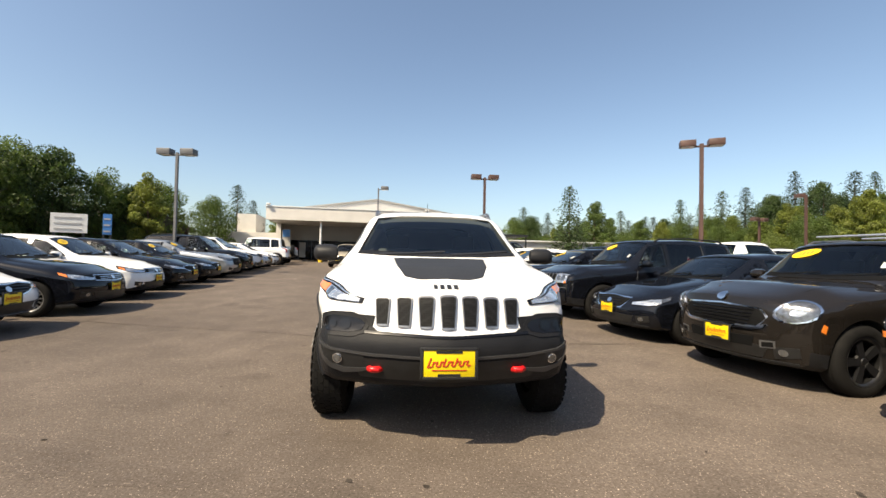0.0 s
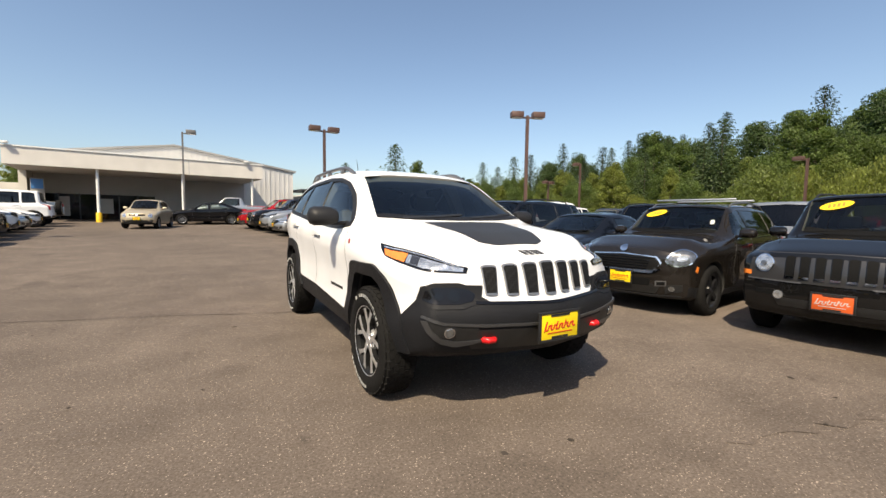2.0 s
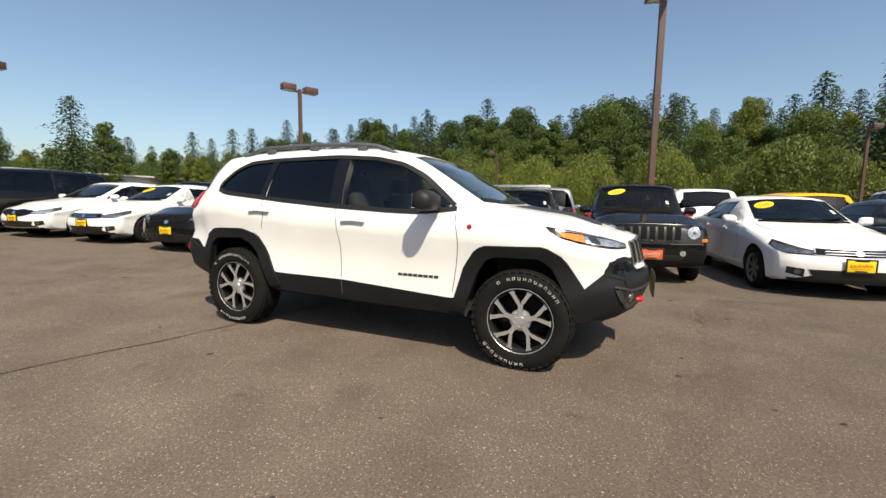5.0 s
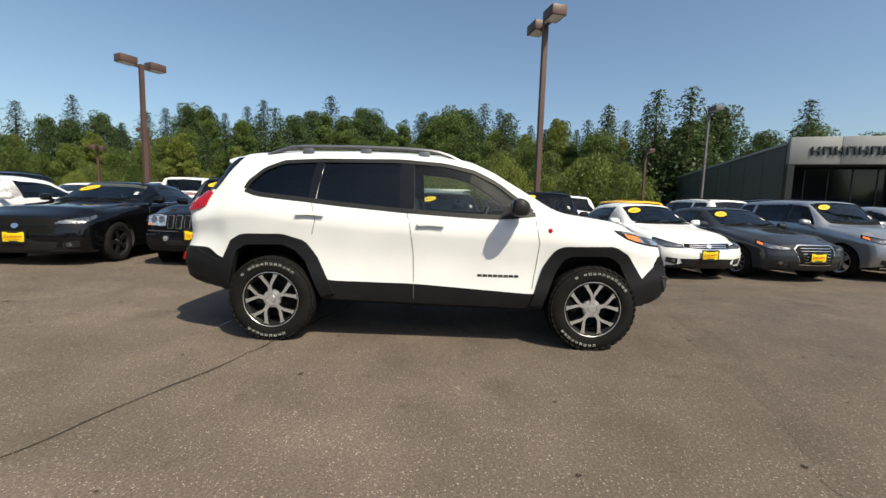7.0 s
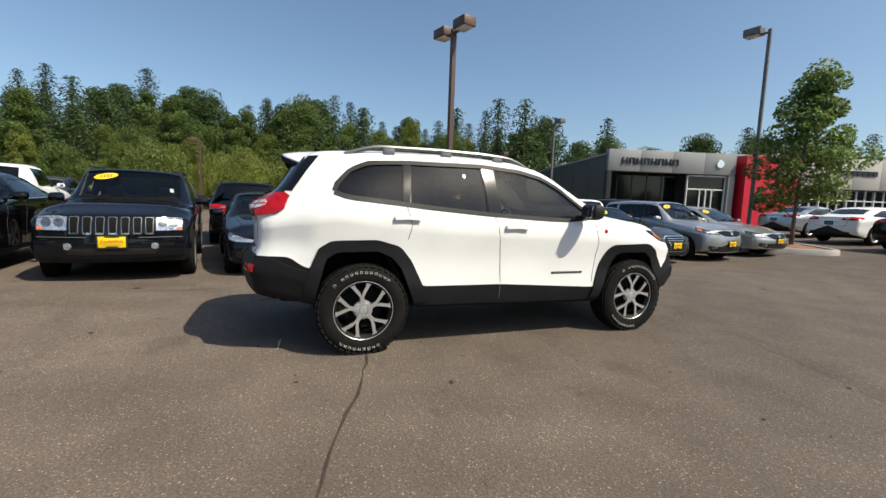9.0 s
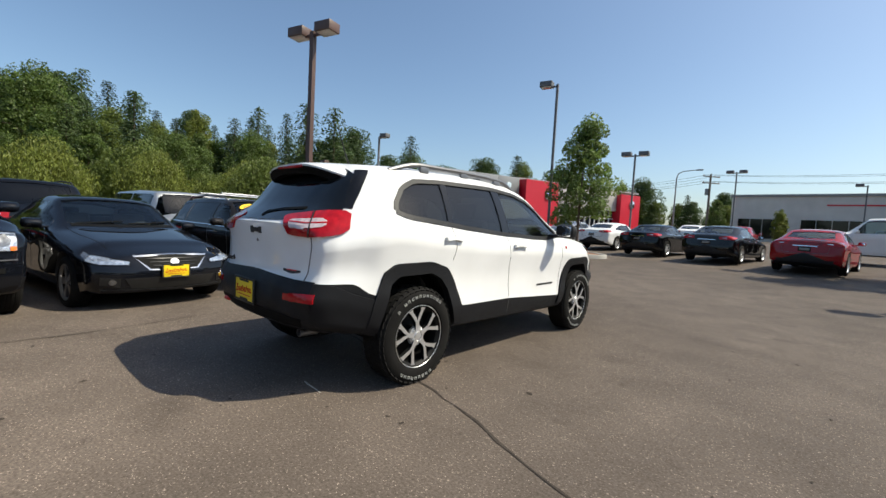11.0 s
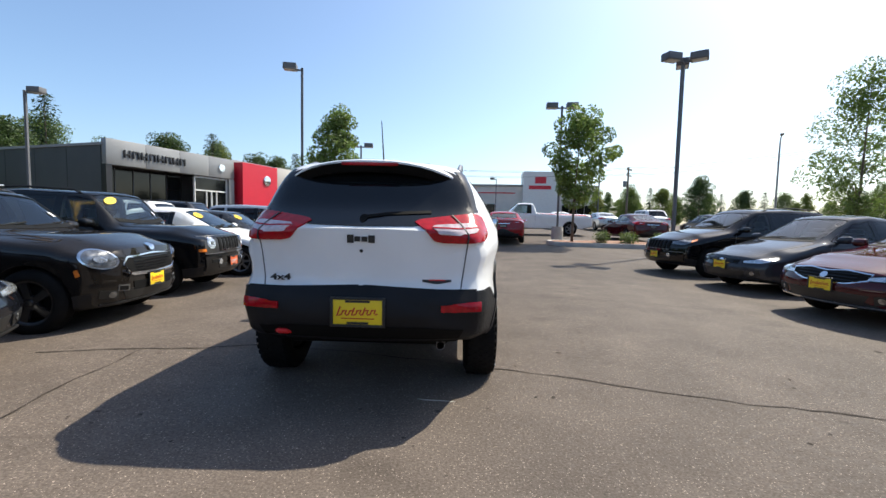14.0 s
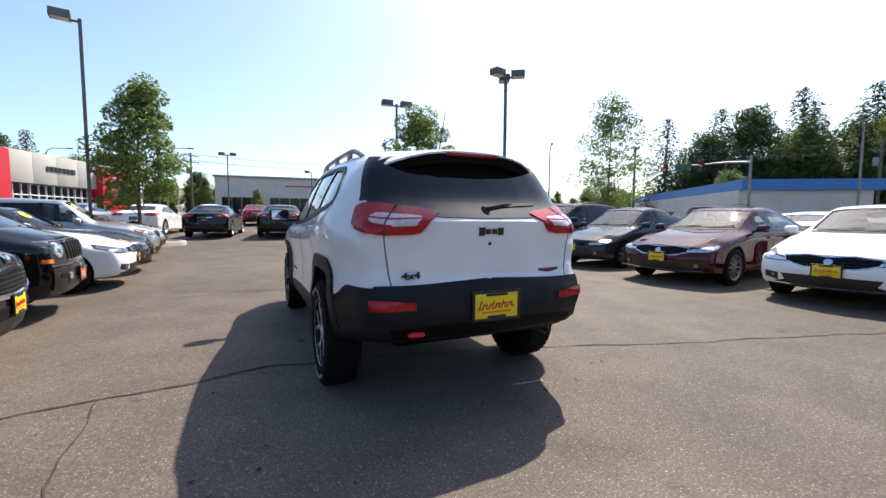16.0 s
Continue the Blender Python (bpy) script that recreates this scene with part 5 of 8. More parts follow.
    # lamps
    if P["round_lamps"] > 0.01:
        disc(S, "headlamp", "front", 0.68 * W, zh - 0.17, P["round_lamps"], CHROME, 0.016)
        disc(S, "lamp_chrome", "front", 0.68 * W, zh - 0.17, P["round_lamps"] * 0.86, CLEAR, 0.024)
        disc(S, "lamp_bulb", "front", 0.68 * W, zh - 0.17, P["round_lamps"] * 0.3, LAMPMID, 0.03)
    elif P["round_lamps"] > 0:
        u = (-(xf - 0.22) + 0.74 * W) * DIAG
        th = [math.pi * k / 12 for k in range(13)]
        for rr, mt, of in ((1.0, CHROME, 0.008), (0.86, LAMPMID, 0.018), (0.34, CLEAR, 0.026)):
            stuck(S, "headlamp" if rr == 1 else "lamp_chrome" if rr > 0.5 else "lamp_bulb", "fl", [(u - 0.185 * rr * math.cos(t), zh - 0.16 - 0.035 * rr * math.cos(t) - 0.1 * rr * math.sin(t)) for t in th],
                  [(u - 0.185 * rr * math.cos(t), zh - 0.16 - 0.035 * rr * math.cos(t) + 0.11 * rr * math.sin(t)) for t in th], mt, of, 0.02, 14, 5)
    elif key == "classic_suv":
        stuck(S, "headlamp", "front", [(0.5 * W, zh - 0.27), (0.86 * W, zh - 0.265)], [(0.5 * W, zh - 0.07), (0.6 * W, zh - 0.055), (0.86 * W, zh - 0.075)], GLOSS, 0.01, 0.02, 10, 6)
        stuck(S, "lamp_chrome", "front", [(0.515 * W, zh - 0.255), (0.845 * W, zh - 0.25)], [(0.515 * W, zh - 0.085), (0.6 * W, zh - 0.072), (0.845 * W, zh - 0.09)], CLEAR, 0.016, 0.008, 12, 6)
        disc(S, "lamp_bulb", "front", 0.6 * W, zh - 0.155, 0.055, LAMPMID, 0.02)
        disc(S, "lamp_bulb", "front", 0.74 * W, zh - 0.155, 0.055, LAMPMID, 0.02)
        stuck(S, "turn_lamp", "front", [(0.79 * W, zh - 0.25), (0.84 * W, zh - 0.248)], [(0.79 * W, zh - 0.21), (0.84 * W, zh - 0.21)], AMBER, 0.02, 0.006, 4, 2)
    else:
        ui, uo = (-(xf - 0.1) + 0.5 * W) * DIAG, (-(xf - 0.5) + 0.94 * W) * DIAG
        um = (ui + uo) / 2
        tall = (0.05 if key == "classic_suv" else 0.025) if P["face"] in ("slots", "cross") and kind != "sedan" else 0.0
        stuck(S, "headlamp", "fl", [(ui, zh - 0.17), (um, zh - 0.165 - tall), (uo, zh - 0.07)], [(ui, zh - 0.11 + tall), (um, zh - 0.06 + tall), (uo, zh + 0.0)], GLOSS, 0.006, 0.015, 16, 5)
        stuck(S, "lamp_chrome", "fl", [(ui + 0.02, zh - 0.158), (um, zh - 0.152 - tall), (um + 0.14, zh - 0.115)], [(ui + 0.02, zh - 0.122 + tall), (um, zh - 0.075 + tall), (um + 0.14, zh - 0.06)], CLEAR if key in ("classic_suv", "sport_sedan", "large_sedan", "small_hatch", "hybrid_hatch") else LAMPMID, 0.009, 0.004, 12, 4)
        stuck(S, "turn_lamp", "fl", [(um + 0.15, zh - 0.105), (uo - 0.03, zh - 0.065)], [(um + 0.15, zh - 0.06), (uo - 0.03, zh - 0.025)], AMBER if key in ("small_hatch", "classic_suv", "slot_suv", "boxy_hatch", "german_sedan") else LAMPMID, 0.009, 0.004, 6, 3)
    face_parts(S, P, colour)
    # rear lamps
    zt = P["ztail"]
    ti, to = (xr + 0.05 + 0.45 * W) * DIAG, (xr + 0.42 + 0.96 * W) * DIAG
    if kind in ("suv", "pickup") and P["box"] > 0.74 or kind == "pickup":
        stuck(S, "tail_lamp", "rear", [(0.78 * W, zt - 0.28), (0.92 * W, zt - 0.28)], [(0.76 * W, zt - 0.02), (0.9 * W, zt - 0.02)], REDLENS, 0.012, 0.03, 5, 8)
    else:
        stuck(S, "tail_lamp", "rl", [(ti, zt - 0.17), ((ti + to) / 2, zt - 0.18), (to, zt - 0.12)], [(ti, zt - 0.07), ((ti + to) / 2, zt - 0.04), (to, zt - 0.06)], REDLENS, 0.01, 0.02, 14, 4)
        stuck(S, "reverse_lamp", "rl", [(ti + 0.08, zt - 0.125), (ti + 0.2, zt - 0.125)], [(ti + 0.08, zt - 0.1), (ti + 0.2, zt - 0.1)], CLEAR, 0.013, 0.006, 6, 2)
    stuck(S, "rear_bumper_insert", "rear", [(-0.7 * W, cl + 0.16), (0, cl + 0.15), (0.7 * W, cl + 0.16)], [(-0.74 * W, cl + 0.26), (0, cl + 0.25), (0.74 * W, cl + 0.26)], PLASTIC, 0.006, 0.012, 16, 3, both=False)
    strip(S, "boot_seam", "rear", [(-0.6 * W, zt - 0.2), (-0.58 * W, 0.68), (0, 0.64), (0.58 * W, 0.68), (0.6 * W, zt - 0.2)], 0.01, INK, 0.0015, 0.003, both=False, n=30)
    stuck(S, "boot_trim", "rear", [(-0.3, zt - 0.2), (0.3, zt - 0.2)], [(-0.3, zt - 0.175), (0.3, zt - 0.175)], CHROME, 0.01, 0.014, 8, 1, both=False)
    bm = bmesh.new()
    c = cast(S["bvh"], "rear", 0, zt - 0.3)[2]
    box(bm, (c.x - 0.008, 0, zt - 0.29), (0.012, 0.31, 0.15), bevel=0.004)
    rp = part("rear_plate", bm, GLOSS, car)
    bm = bmesh.new()
    box(bm, (c.x - 0.016, 0, zt - 0.29), (0.004, 0.24, 0.07))
    part("plate_text", bm, SATIN, rp)
    # raised side rails, bed of the truck
    if kind == "suv" and key not in ("trail_truck", "minivan", "boxy_hatch"):
        for s in (1, -1):
            bm = bmesh.new()
            y = s * P["box"] * W * 0.92
            pts = [(x, y, S["top"](x) - 0.03 + h) for x, h in ((r1 + 0.1, -0.02), (r1 + 0.2, 0.035), ((r0 + r1) / 2, 0.045), (r0 - 0.25, 0.035), (r0 - 0.12, -0.02))]
            tube(bm, pts, 0.016, 6)
            part("roof_rail", bm, SATIN if P["rack"] else PLASTIC, car)
    if P["rack"]:
        for x in (r0 - 0.35, r1 + 0.55):
            bm = bmesh.new()
            box(bm, (x, 0, H + 0.055), (0.07, 2 * W * 0.68, 0.025), bevel=0.01)
            part("roof_bar", bm, ALLOY, car)
    if kind == "pickup":
        # A flat dark sheet stands for the open bed's shaded inside.
        stuck(S, "load_bed", "top", [(xr + 0.1, -0.78 * W), (r1 - 0.35, -0.78 * W)], [(xr + 0.1, 0.78 * W), (r1 - 0.35, 0.78 * W)], PLASTIC, 0.004, 0.01, 12, 6, both=False)
    if key == "trail_truck":
        tb, rb, hb, xb = wheel_meshes(0.37, 0.22, 0.22, "five", False)
        sp = part("spare_wheel", hb, SATIN, car)
        part("tyre", tb, RUBBER, sp)
        part("rim", rb, SATIN, sp)
        sp.matrix_local = Matrix.Translation((xr - 0.12, 0, 1.0)) @ Matrix.Rotation(math.pi / 2, 4, "Z")
    # plate and price sticker
    c = cast(S["bvh"], "front", 0, P["pz"] if "pz" in P else 0.5)[2]
    seller_plate(S, c.x + (0.05 if P["face"] == "slots" else 0.02), 0.6 if key == "classic_suv" else 0.5, plate or YELLOW, INKRED if plate != ORANGE else WHITEP)
    if oval:
        price_oval(S, -hs * 0.58, zu - 0.075)
        stuck(S, "permit_sticker", "front", [(hs * 0.78, zcw + 0.14), (hs * 0.86, zcw + 0.14)], [(hs * 0.76, zcw + 0.2), (hs * 0.84, zcw + 0.2)], WHITEP, 0.001, 0.002, 3, 2, both=False)
    return S


def face_parts(S, P, colour):
    """Grille, air intakes and fog lamps, by the look of the front."""
    W, zh, cl, car, f, axf = P["W"], P["zh"], P["clear"], S["car"], P["face"], S["axf"]

    def sheet(nm, lo, hi, mt, off, n=16, m=4, both=False, th=0.012):
        return stuck(S, nm, "front", lo, hi, mt, off, th, n, m, both=both)
    if f == "slots":
        z0, z1, hw = zh - 0.3, zh - 0.075, 0.46 * W
        if P["round_lamps"] < 0.01:
            hw = 0.48 * W
        if P["round_lamps"] > 0.01:
            sheet("grille_panel", [(-0.86 * W, z0 - 0.04), (0, z0 - 0.05), (0.86 * W, z0 - 0.04)], [(-0.82 * W, z1 + 0.02), (0, z1 + 0.035), (0.82 * W, z1 + 0.02)], GUNMETAL if P["clear"] < 0.27 else colour, 0.006, 24, 4)
        for k in range(-3, 4):
            y = k * hw / 3.3
            g = sheet("grille_slot", [(y - hw * 0.098, z0), (y + hw * 0.098, z0)], [(y - hw * 0.108, z1 - 0.01), (y - hw * 0.08, z1), (y + hw * 0.08, z1), (y + hw * 0.108, z1 - 0.01)], SLOTRIM if P["round_lamps"] < 0.01 and P["box"] > 0.73 else GLOSS, 0.012, 6, 5)[0]
            stuck(S, "slot_sill", "front", [(y - hw * 0.098, z0 - 0.006), (y + hw * 0.098, z0 - 0.006)], [(y - hw * 0.098, z0 + 0.016), (y + hw * 0.098, z0 + 0.016)], CHROME if P["box"] > 0.73 else SATIN, 0.02, 0.015, 4, 1, both=False, parent=g)
            stuck(S, "slot_mesh", "front", [(y - hw * 0.08, z0 + 0.016), (y + hw * 0.08, z0 + 0.016)], [(y - hw * 0.095, z1 - 0.014), (y - hw * 0.075, z1 - 0.006), (y + hw * 0.075, z1 - 0.006), (y + hw * 0.095, z1 - 0.014)], SLOTBLK, 0.016, 0.004, 4, 5, both=False, parent=g)
        for y in (-1, 1):
            strip(S, "panel_crease", "front", [(y * 0.3 * W, z0 - 0.045), (y * 0.85 * W, z0 - 0.04)], 0.012, SATIN, 0.012, 0.01, both=False)
        sheet("front_bumper", [(-0.86 * W, cl + 0.14), (0, cl + 0.1), (0.86 * W, cl + 0.14)], [(-0.88 * W, zh - 0.38), (0, zh - 0.37), (0.88 * W, zh - 0.38)], colour, 0.03, 26, 6, th=0.05)
        sheet("lower_intake", [(-0.5 * W, cl + 0.16), (0.5 * W, cl + 0.16)], [(-0.55 * W, cl + 0.24), (0.55 * W, cl + 0.24)], MESHBLK, 0.034)
        disc(S, "fog_lamp", "front", 0.5 * W, cl + 0.27, 0.042, CLEAR, 0.045)
        if P["round_lamps"] > 0.01:
            stuck(S, "side_marker", "front", [(0.82 * W, z0 - 0.005), (0.93 * W, z0)], [(0.82 * W, z0 + 0.042), (0.93 * W, z0 + 0.044)], AMBER, 0.012, 0.012, 6, 3)
        stuck(S, "bumper_slot", "front", [(0.54 * W, cl + 0.26), (0.74 * W, cl + 0.265)], [(0.54 * W, cl + 0.31), (0.74 * W, cl + 0.315)], SLOTBLK, 0.034, 0.01, 8, 2)
        return
    z1 = zh - 0.05
    if f == "tiger":
        lo, hi = [(-0.52 * W, z1 - 0.1), (-0.3 * W, z1 - 0.16), (0, z1 - 0.17), (0.3 * W, z1 - 0.16), (0.52 * W, z1 - 0.1)], [(-0.54 * W, z1 - 0.04), (-0.25 * W, z1 - 0.01), (0, z1 - 0.035), (0.25 * W, z1 - 0.01), (0.54 * W, z1 - 0.04)]
    elif f == "trapeze":
        lo, hi = [(-0.3 * W, z1 - 0.16), (0, z1 - 0.165), (0.3 * W, z1 - 0.16)], [(-0.46 * W, z1 - 0.02), (0, z1), (0.46 * W, z1 - 0.02)]
    elif f == "hexagon":
        lo, hi = [(-0.34 * W, z1 - 0.36), (0, z1 - 0.37), (0.34 * W, z1 - 0.36)], [(-0.44 * W, z1 - 0.1), (-0.36 * W, z1 - 0.02), (0.36 * W, z1 - 0.02), (0.44 * W, z1 - 0.1)]
    elif f == "mini":
        lo, hi = [(-0.46 * W, z1 - 0.275), (0, z1 - 0.29), (0.46 * W, z1 - 0.275)], [(-0.55 * W, z1 - 0.19), (-0.49 * W, z1 - 0.11), (0, z1 - 0.085), (0.49 * W, z1 - 0.11), (0.55 * W, z1 - 0.19)]
    elif f == "cross":
        lo, hi = [(-0.52 * W, z1 - 0.26), (0, z1 - 0.27), (0.52 * W, z1 - 0.26)], [(-0.56 * W, z1 - 0.03), (0, z1 - 0.02), (0.56 * W, z1 - 0.03)]
    elif f == "oval":
        lo, hi = [(-0.3 * W, z1 - 0.16), (0, z1 - 0.26), (0.3 * W, z1 - 0.16)], [(-0.4 * W, z1 - 0.08), (0, z1 - 0.03), (0.4 * W, z1 - 0.08)]
    elif f == "low":
        lo, hi = [(-0.4 * W, z1 - 0.12), (0, z1 - 0.13), (0.4 * W, z1 - 0.12)], [(-0.42 * W, z1 - 0.07), (0, z1 - 0.06), (0.42 * W, z1 - 0.07)]
    else:
        lo, hi = [(-0.5 * W, z1 - 0.11), (0, z1 - 0.13), (0.5 * W, z1 - 0.11)], [(-0.5 * W, z1 - 0.03), (0, z1 - 0.035), (0.5 * W, z1 - 0.03)]
    a, c = grow(lo, hi, 0.016)
    rim_m = CHROME if f in ("tiger", "trapeze", "hexagon", "twin", "mini") else GLOSS
    fr = sheet("grille_frame", a, c, rim_m, 0.006, 22, 5)[0]
    stuck(S, "grille_mesh", "front", lo, hi, SLOTBLK, 0.01, 0.006, 22, 5, both=False, parent=fr)
    zc0, zc1 = min(p[1] for p in lo), max(p[1] for p in hi)
    n = {"hexagon": 6, "mini": 5, "twin": 2, "cross": 1}.get(f, 3)
    for k in range(n):
        z = zc0 + (zc1 - zc0) * (k + 1) / (n + 1)
        hw = 0.8 * np.interp(z, [zc0, zc1], [abs(lo[0][0]), abs(hi[0][0])])
        stuck(S, "grille_bar", "front", [(-hw, z - 0.005), (hw, z - 0.005)], [(-hw, z + 0.005), (hw, z + 0.005)], CHROME if f in ("twin", "hexagon") else GLOSS, 0.018, 0.012, 14, 1, both=False, parent=fr)
    disc(S, "badge_shape", "front", 0, (zc0 + zc1) / 2 if f != "mini" else zh - 0.06, 0.05, CHROME, 0.024, False, ry=0.038)
    if f == "mini":
        strip(S, "grille_lip", "front", [(-0.56 * W, z1 - 0.25), (-0.46 * W, z1 - 0.3), (0, z1 - 0.318), (0.46 * W, z1 - 0.3), (0.56 * W, z1 - 0.25)], 0.024, CHROME, 0.02, 0.02, both=False)
        sheet("bumper_mesh", [(-0.42 * W, cl + 0.2), (0, cl + 0.19), (0.42 * W, cl + 0.2)], [(-0.44 * W, cl + 0.3), (0, cl + 0.29), (0.44 * W, cl + 0.3)], SLOTBLK, 0.008, 16, 3)
        stuck(S, "brake_duct", "front", [(0.5 * W, cl + 0.2), (0.64 * W, cl + 0.21)], [(0.5 * W, cl + 0.27), (0.64 * W, cl + 0.28)], SATIN, 0.01, 0.012, 6, 3)
        stuck(S, "duct_mouth", "front", [(0.52 * W, cl + 0.212), (0.625 * W, cl + 0.222)], [(0.52 * W, cl + 0.258), (0.625 * W, cl + 0.268)], SLOTBLK, 0.014, 0.01, 6, 3)
        stuck(S, "side_marker", "left", [(axf + 0.44, 0.6), (axf + 0.475, 0.62)], [(axf + 0.42, 0.67), (axf + 0.455, 0.69)], AMBER, 0.008, 0.01, 4, 3)
    zl = cl + 0.1
    sheet("lower_intake", [(-0.5 * W, zl), (0, zl - 0.01), (0.5 * W, zl)], [(-0.58 * W, zl + 0.12), (0, zl + 0.13), (0.58 * W, zl + 0.12)], MESHBLK, 0.006, 18, 3)
    strip(S, "bumper_lip", "front", [(-0.8 * W, zl - 0.02), (0, zl - 0.03), (0.8 * W, zl - 0.02)], 0.02, PLASTIC if f != "tiger" else CHROME, 0.012, 0.02, both=False)
    stuck(S, "fog_pocket", "front", [(0.62 * W, zl + 0.01), (0.82 * W, zl + 0.05)], [(0.62 * W, zl + 0.12), (0.82 * W, zl + 0.14)], MESHBLK, 0.006, 0.01, 6, 4)
    disc(S, "fog_lamp", "front", 0.7 * W, zl + 0.08, 0.034, LAMPMID, 0.014)


def park(key, x, y, deg, colour, label, by="front", plate=None, oval=False, group="", name="car"):
    """A parked car; x, y is the middle of its front (or rear) end."""
    P = MODELS[key]
    f = Vector((math.cos(radians(deg)), math.sin(radians(deg))))
    xf = P["wb"] / 2 + P["fo"]
    q = Vector((x, y)) - f * (xf if by == "front" else xf - P["L"])
    m = pose(q.x, q.y, gz(q.x, q.y), 0, 0, deg)
    tag = (key, oval, plate.name if plate else "")
    if tag not in CACHE:
        car = thing(name, label, "car", m, group)
        build_model(key, car, colour, plate, oval)
        CACHE[tag] = car
        return car
    car = copy_thing(CACHE[tag], m)
    car.name = name
    tagged(car, label, "car", group)
    for o in car.children_recursive:
        for sl in o.material_slots:
            if sl.material and sl.material.name.startswith("paint_"):
                sl.link = "OBJECT"
                sl.material = colour
    return car


ROW_E, ROW_W, ROW_B, ROW_S = "row facing the aisle from the east", "row facing the aisle from the west", "second row behind", "row of sedans before the showroom"
for key, x, y, deg, col, label, by, plate, oval, nm in (
        ("boxy_suv", 3.43, 2.45, 191, GRANITE, "dark granite boxy off-road car with round headlamps", "front", ORANGE, True, "off_road_car"),
        ("crossover_hatch", 3.04, 4.61, 192, BRONZE, "dark bronze small crossover with black rims and roof bars", "front", None, True, "crossover"),
        ("sport_sedan", 2.69, 6.82, 193, NAVY, "blue-black sports sedan with chrome-framed grille", "front", None, False, "sedan"),
        ("classic_suv", 2.15, 8.98, 192, NAVY, "dark blue seven-slot off-road car with alloy rims", "front", None, True, "off_road_car"),
        ("muscle_sedan", 1.25, 11.25, 192, BLACK, "black large sedan with black rims", "front", None, True, "sedan"),
        ("compact_sedan", 0.95, 13.9, 191, WHITE, "white compact sedan with twin chrome bars", "front", None, True, "sedan"),
        ("large_sedan", 0.5, 16.1, 191, WHITE, "white sedan with wide dark grille", "front", None, False, "sedan"),
        ("minivan", 0.0, 18.3, 11, GRANITE, "dark grey minivan parked tail to the aisle", "rear", None, False, "minivan"),
        ("large_sedan", -0.5, 20.5, 191, SILVER, "silver sedan with chrome grille frame", "front", None, False, "sedan"),
        ("round_suv", -0.95, 22.6, 191, SILVER, "silver rounded family car", "front", None, False, "family_car"),
        ("classic_suv", -1.45, 24.7, 191, BLACK, "black seven-slot off-road car", "front", None, True, "off_road_car"),
        ("round_suv", -1.95, 26.8, 191, REDC, "bright red rounded family car", "front", None, False, "family_car"),
        ("compact_sedan", 3.45, 0.03, 191, WHITE, "white compact sedan with a yellow price sticker", "front", None, True, "sedan"),
        ("german_sedan", 3.74, -2.02, 191, GREYC, "steel grey sedan with a tall barred grille", "front", None, True, "sedan"),
        ("boxy_hatch", 4.1, -4.2, 191, SILVER, "silver boxy hatchback with a price sticker", "front", None, True, "hatchback"),
        ("large_sedan", 4.5, -6.5, 191, SILVER, "silver sedan at the row's end", "front", None, True, "sedan")):
    park(key, x, y, deg, col, label, by, plate, oval, ROW_E, nm)
for key, x, y, deg, col, label, nm in (
        ("slot_suv", -5.35, -1.75, 11, BLACK, "black seven-slot family car beside the planter", "family_car"),
        ("hybrid_hatch", -5.6, 0.72, 11, GREYC, "dark grey hybrid hatchback with a high tail", "hatchback"),
        ("large_sedan", -5.5, 3.36, 11, MAROON, "dark red sedan with sun glinting on the hood", "sedan"),
        ("large_sedan", -5.9, 5.75, 11, WHITE, "white sedan with a broad dark grille", "sedan"),
        ("small_hatch", -6.4, 8.2, 11, NAVY, "dark blue hatchback with many-spoked rims", "hatchback"),
        ("small_hatch", -7.05, 10.4, 11, WHITE, "white hatchback with a sloping hood", "hatchback"),
        ("large_sedan", -7.5, 12.7, 11, BLACK, "black sedan between lighter cars", "sedan"),
        ("sport_sedan", -7.95, 14.9, 11, NAVY, "dark blue sedan in the long row", "sedan"),
        ("muscle_sedan", -8.3, 17.1, 11, SILVER, "silver coupe-like sedan with dark grille", "sedan"),
        ("round_suv", -8.8, 19.3, 11, BLACK, "black rounded family car in the long row", "family_car"),
        ("round_suv", -9.3, 21.5, 11, WHITE, "white rounded family car in the long row", "family_car"),
        ("large_sedan", -9.7, 23.7, 11, SILVER, "silver sedan far down the row", "sedan"),
        ("compact_sedan", -10.1, 25.9, 11, WHITE, "white sedan far down the row", "sedan"),
        ("trail_truck", -10.4, 28.6, 191, WHITE, "white upright off-roader with a spare wheel behind", "off_roader")):
    park(key, x, y, deg, col, label, "front" if key != "trail_truck" else "rear", None, col is not BLACK and y > 8 and y < 20, ROW_W, nm)
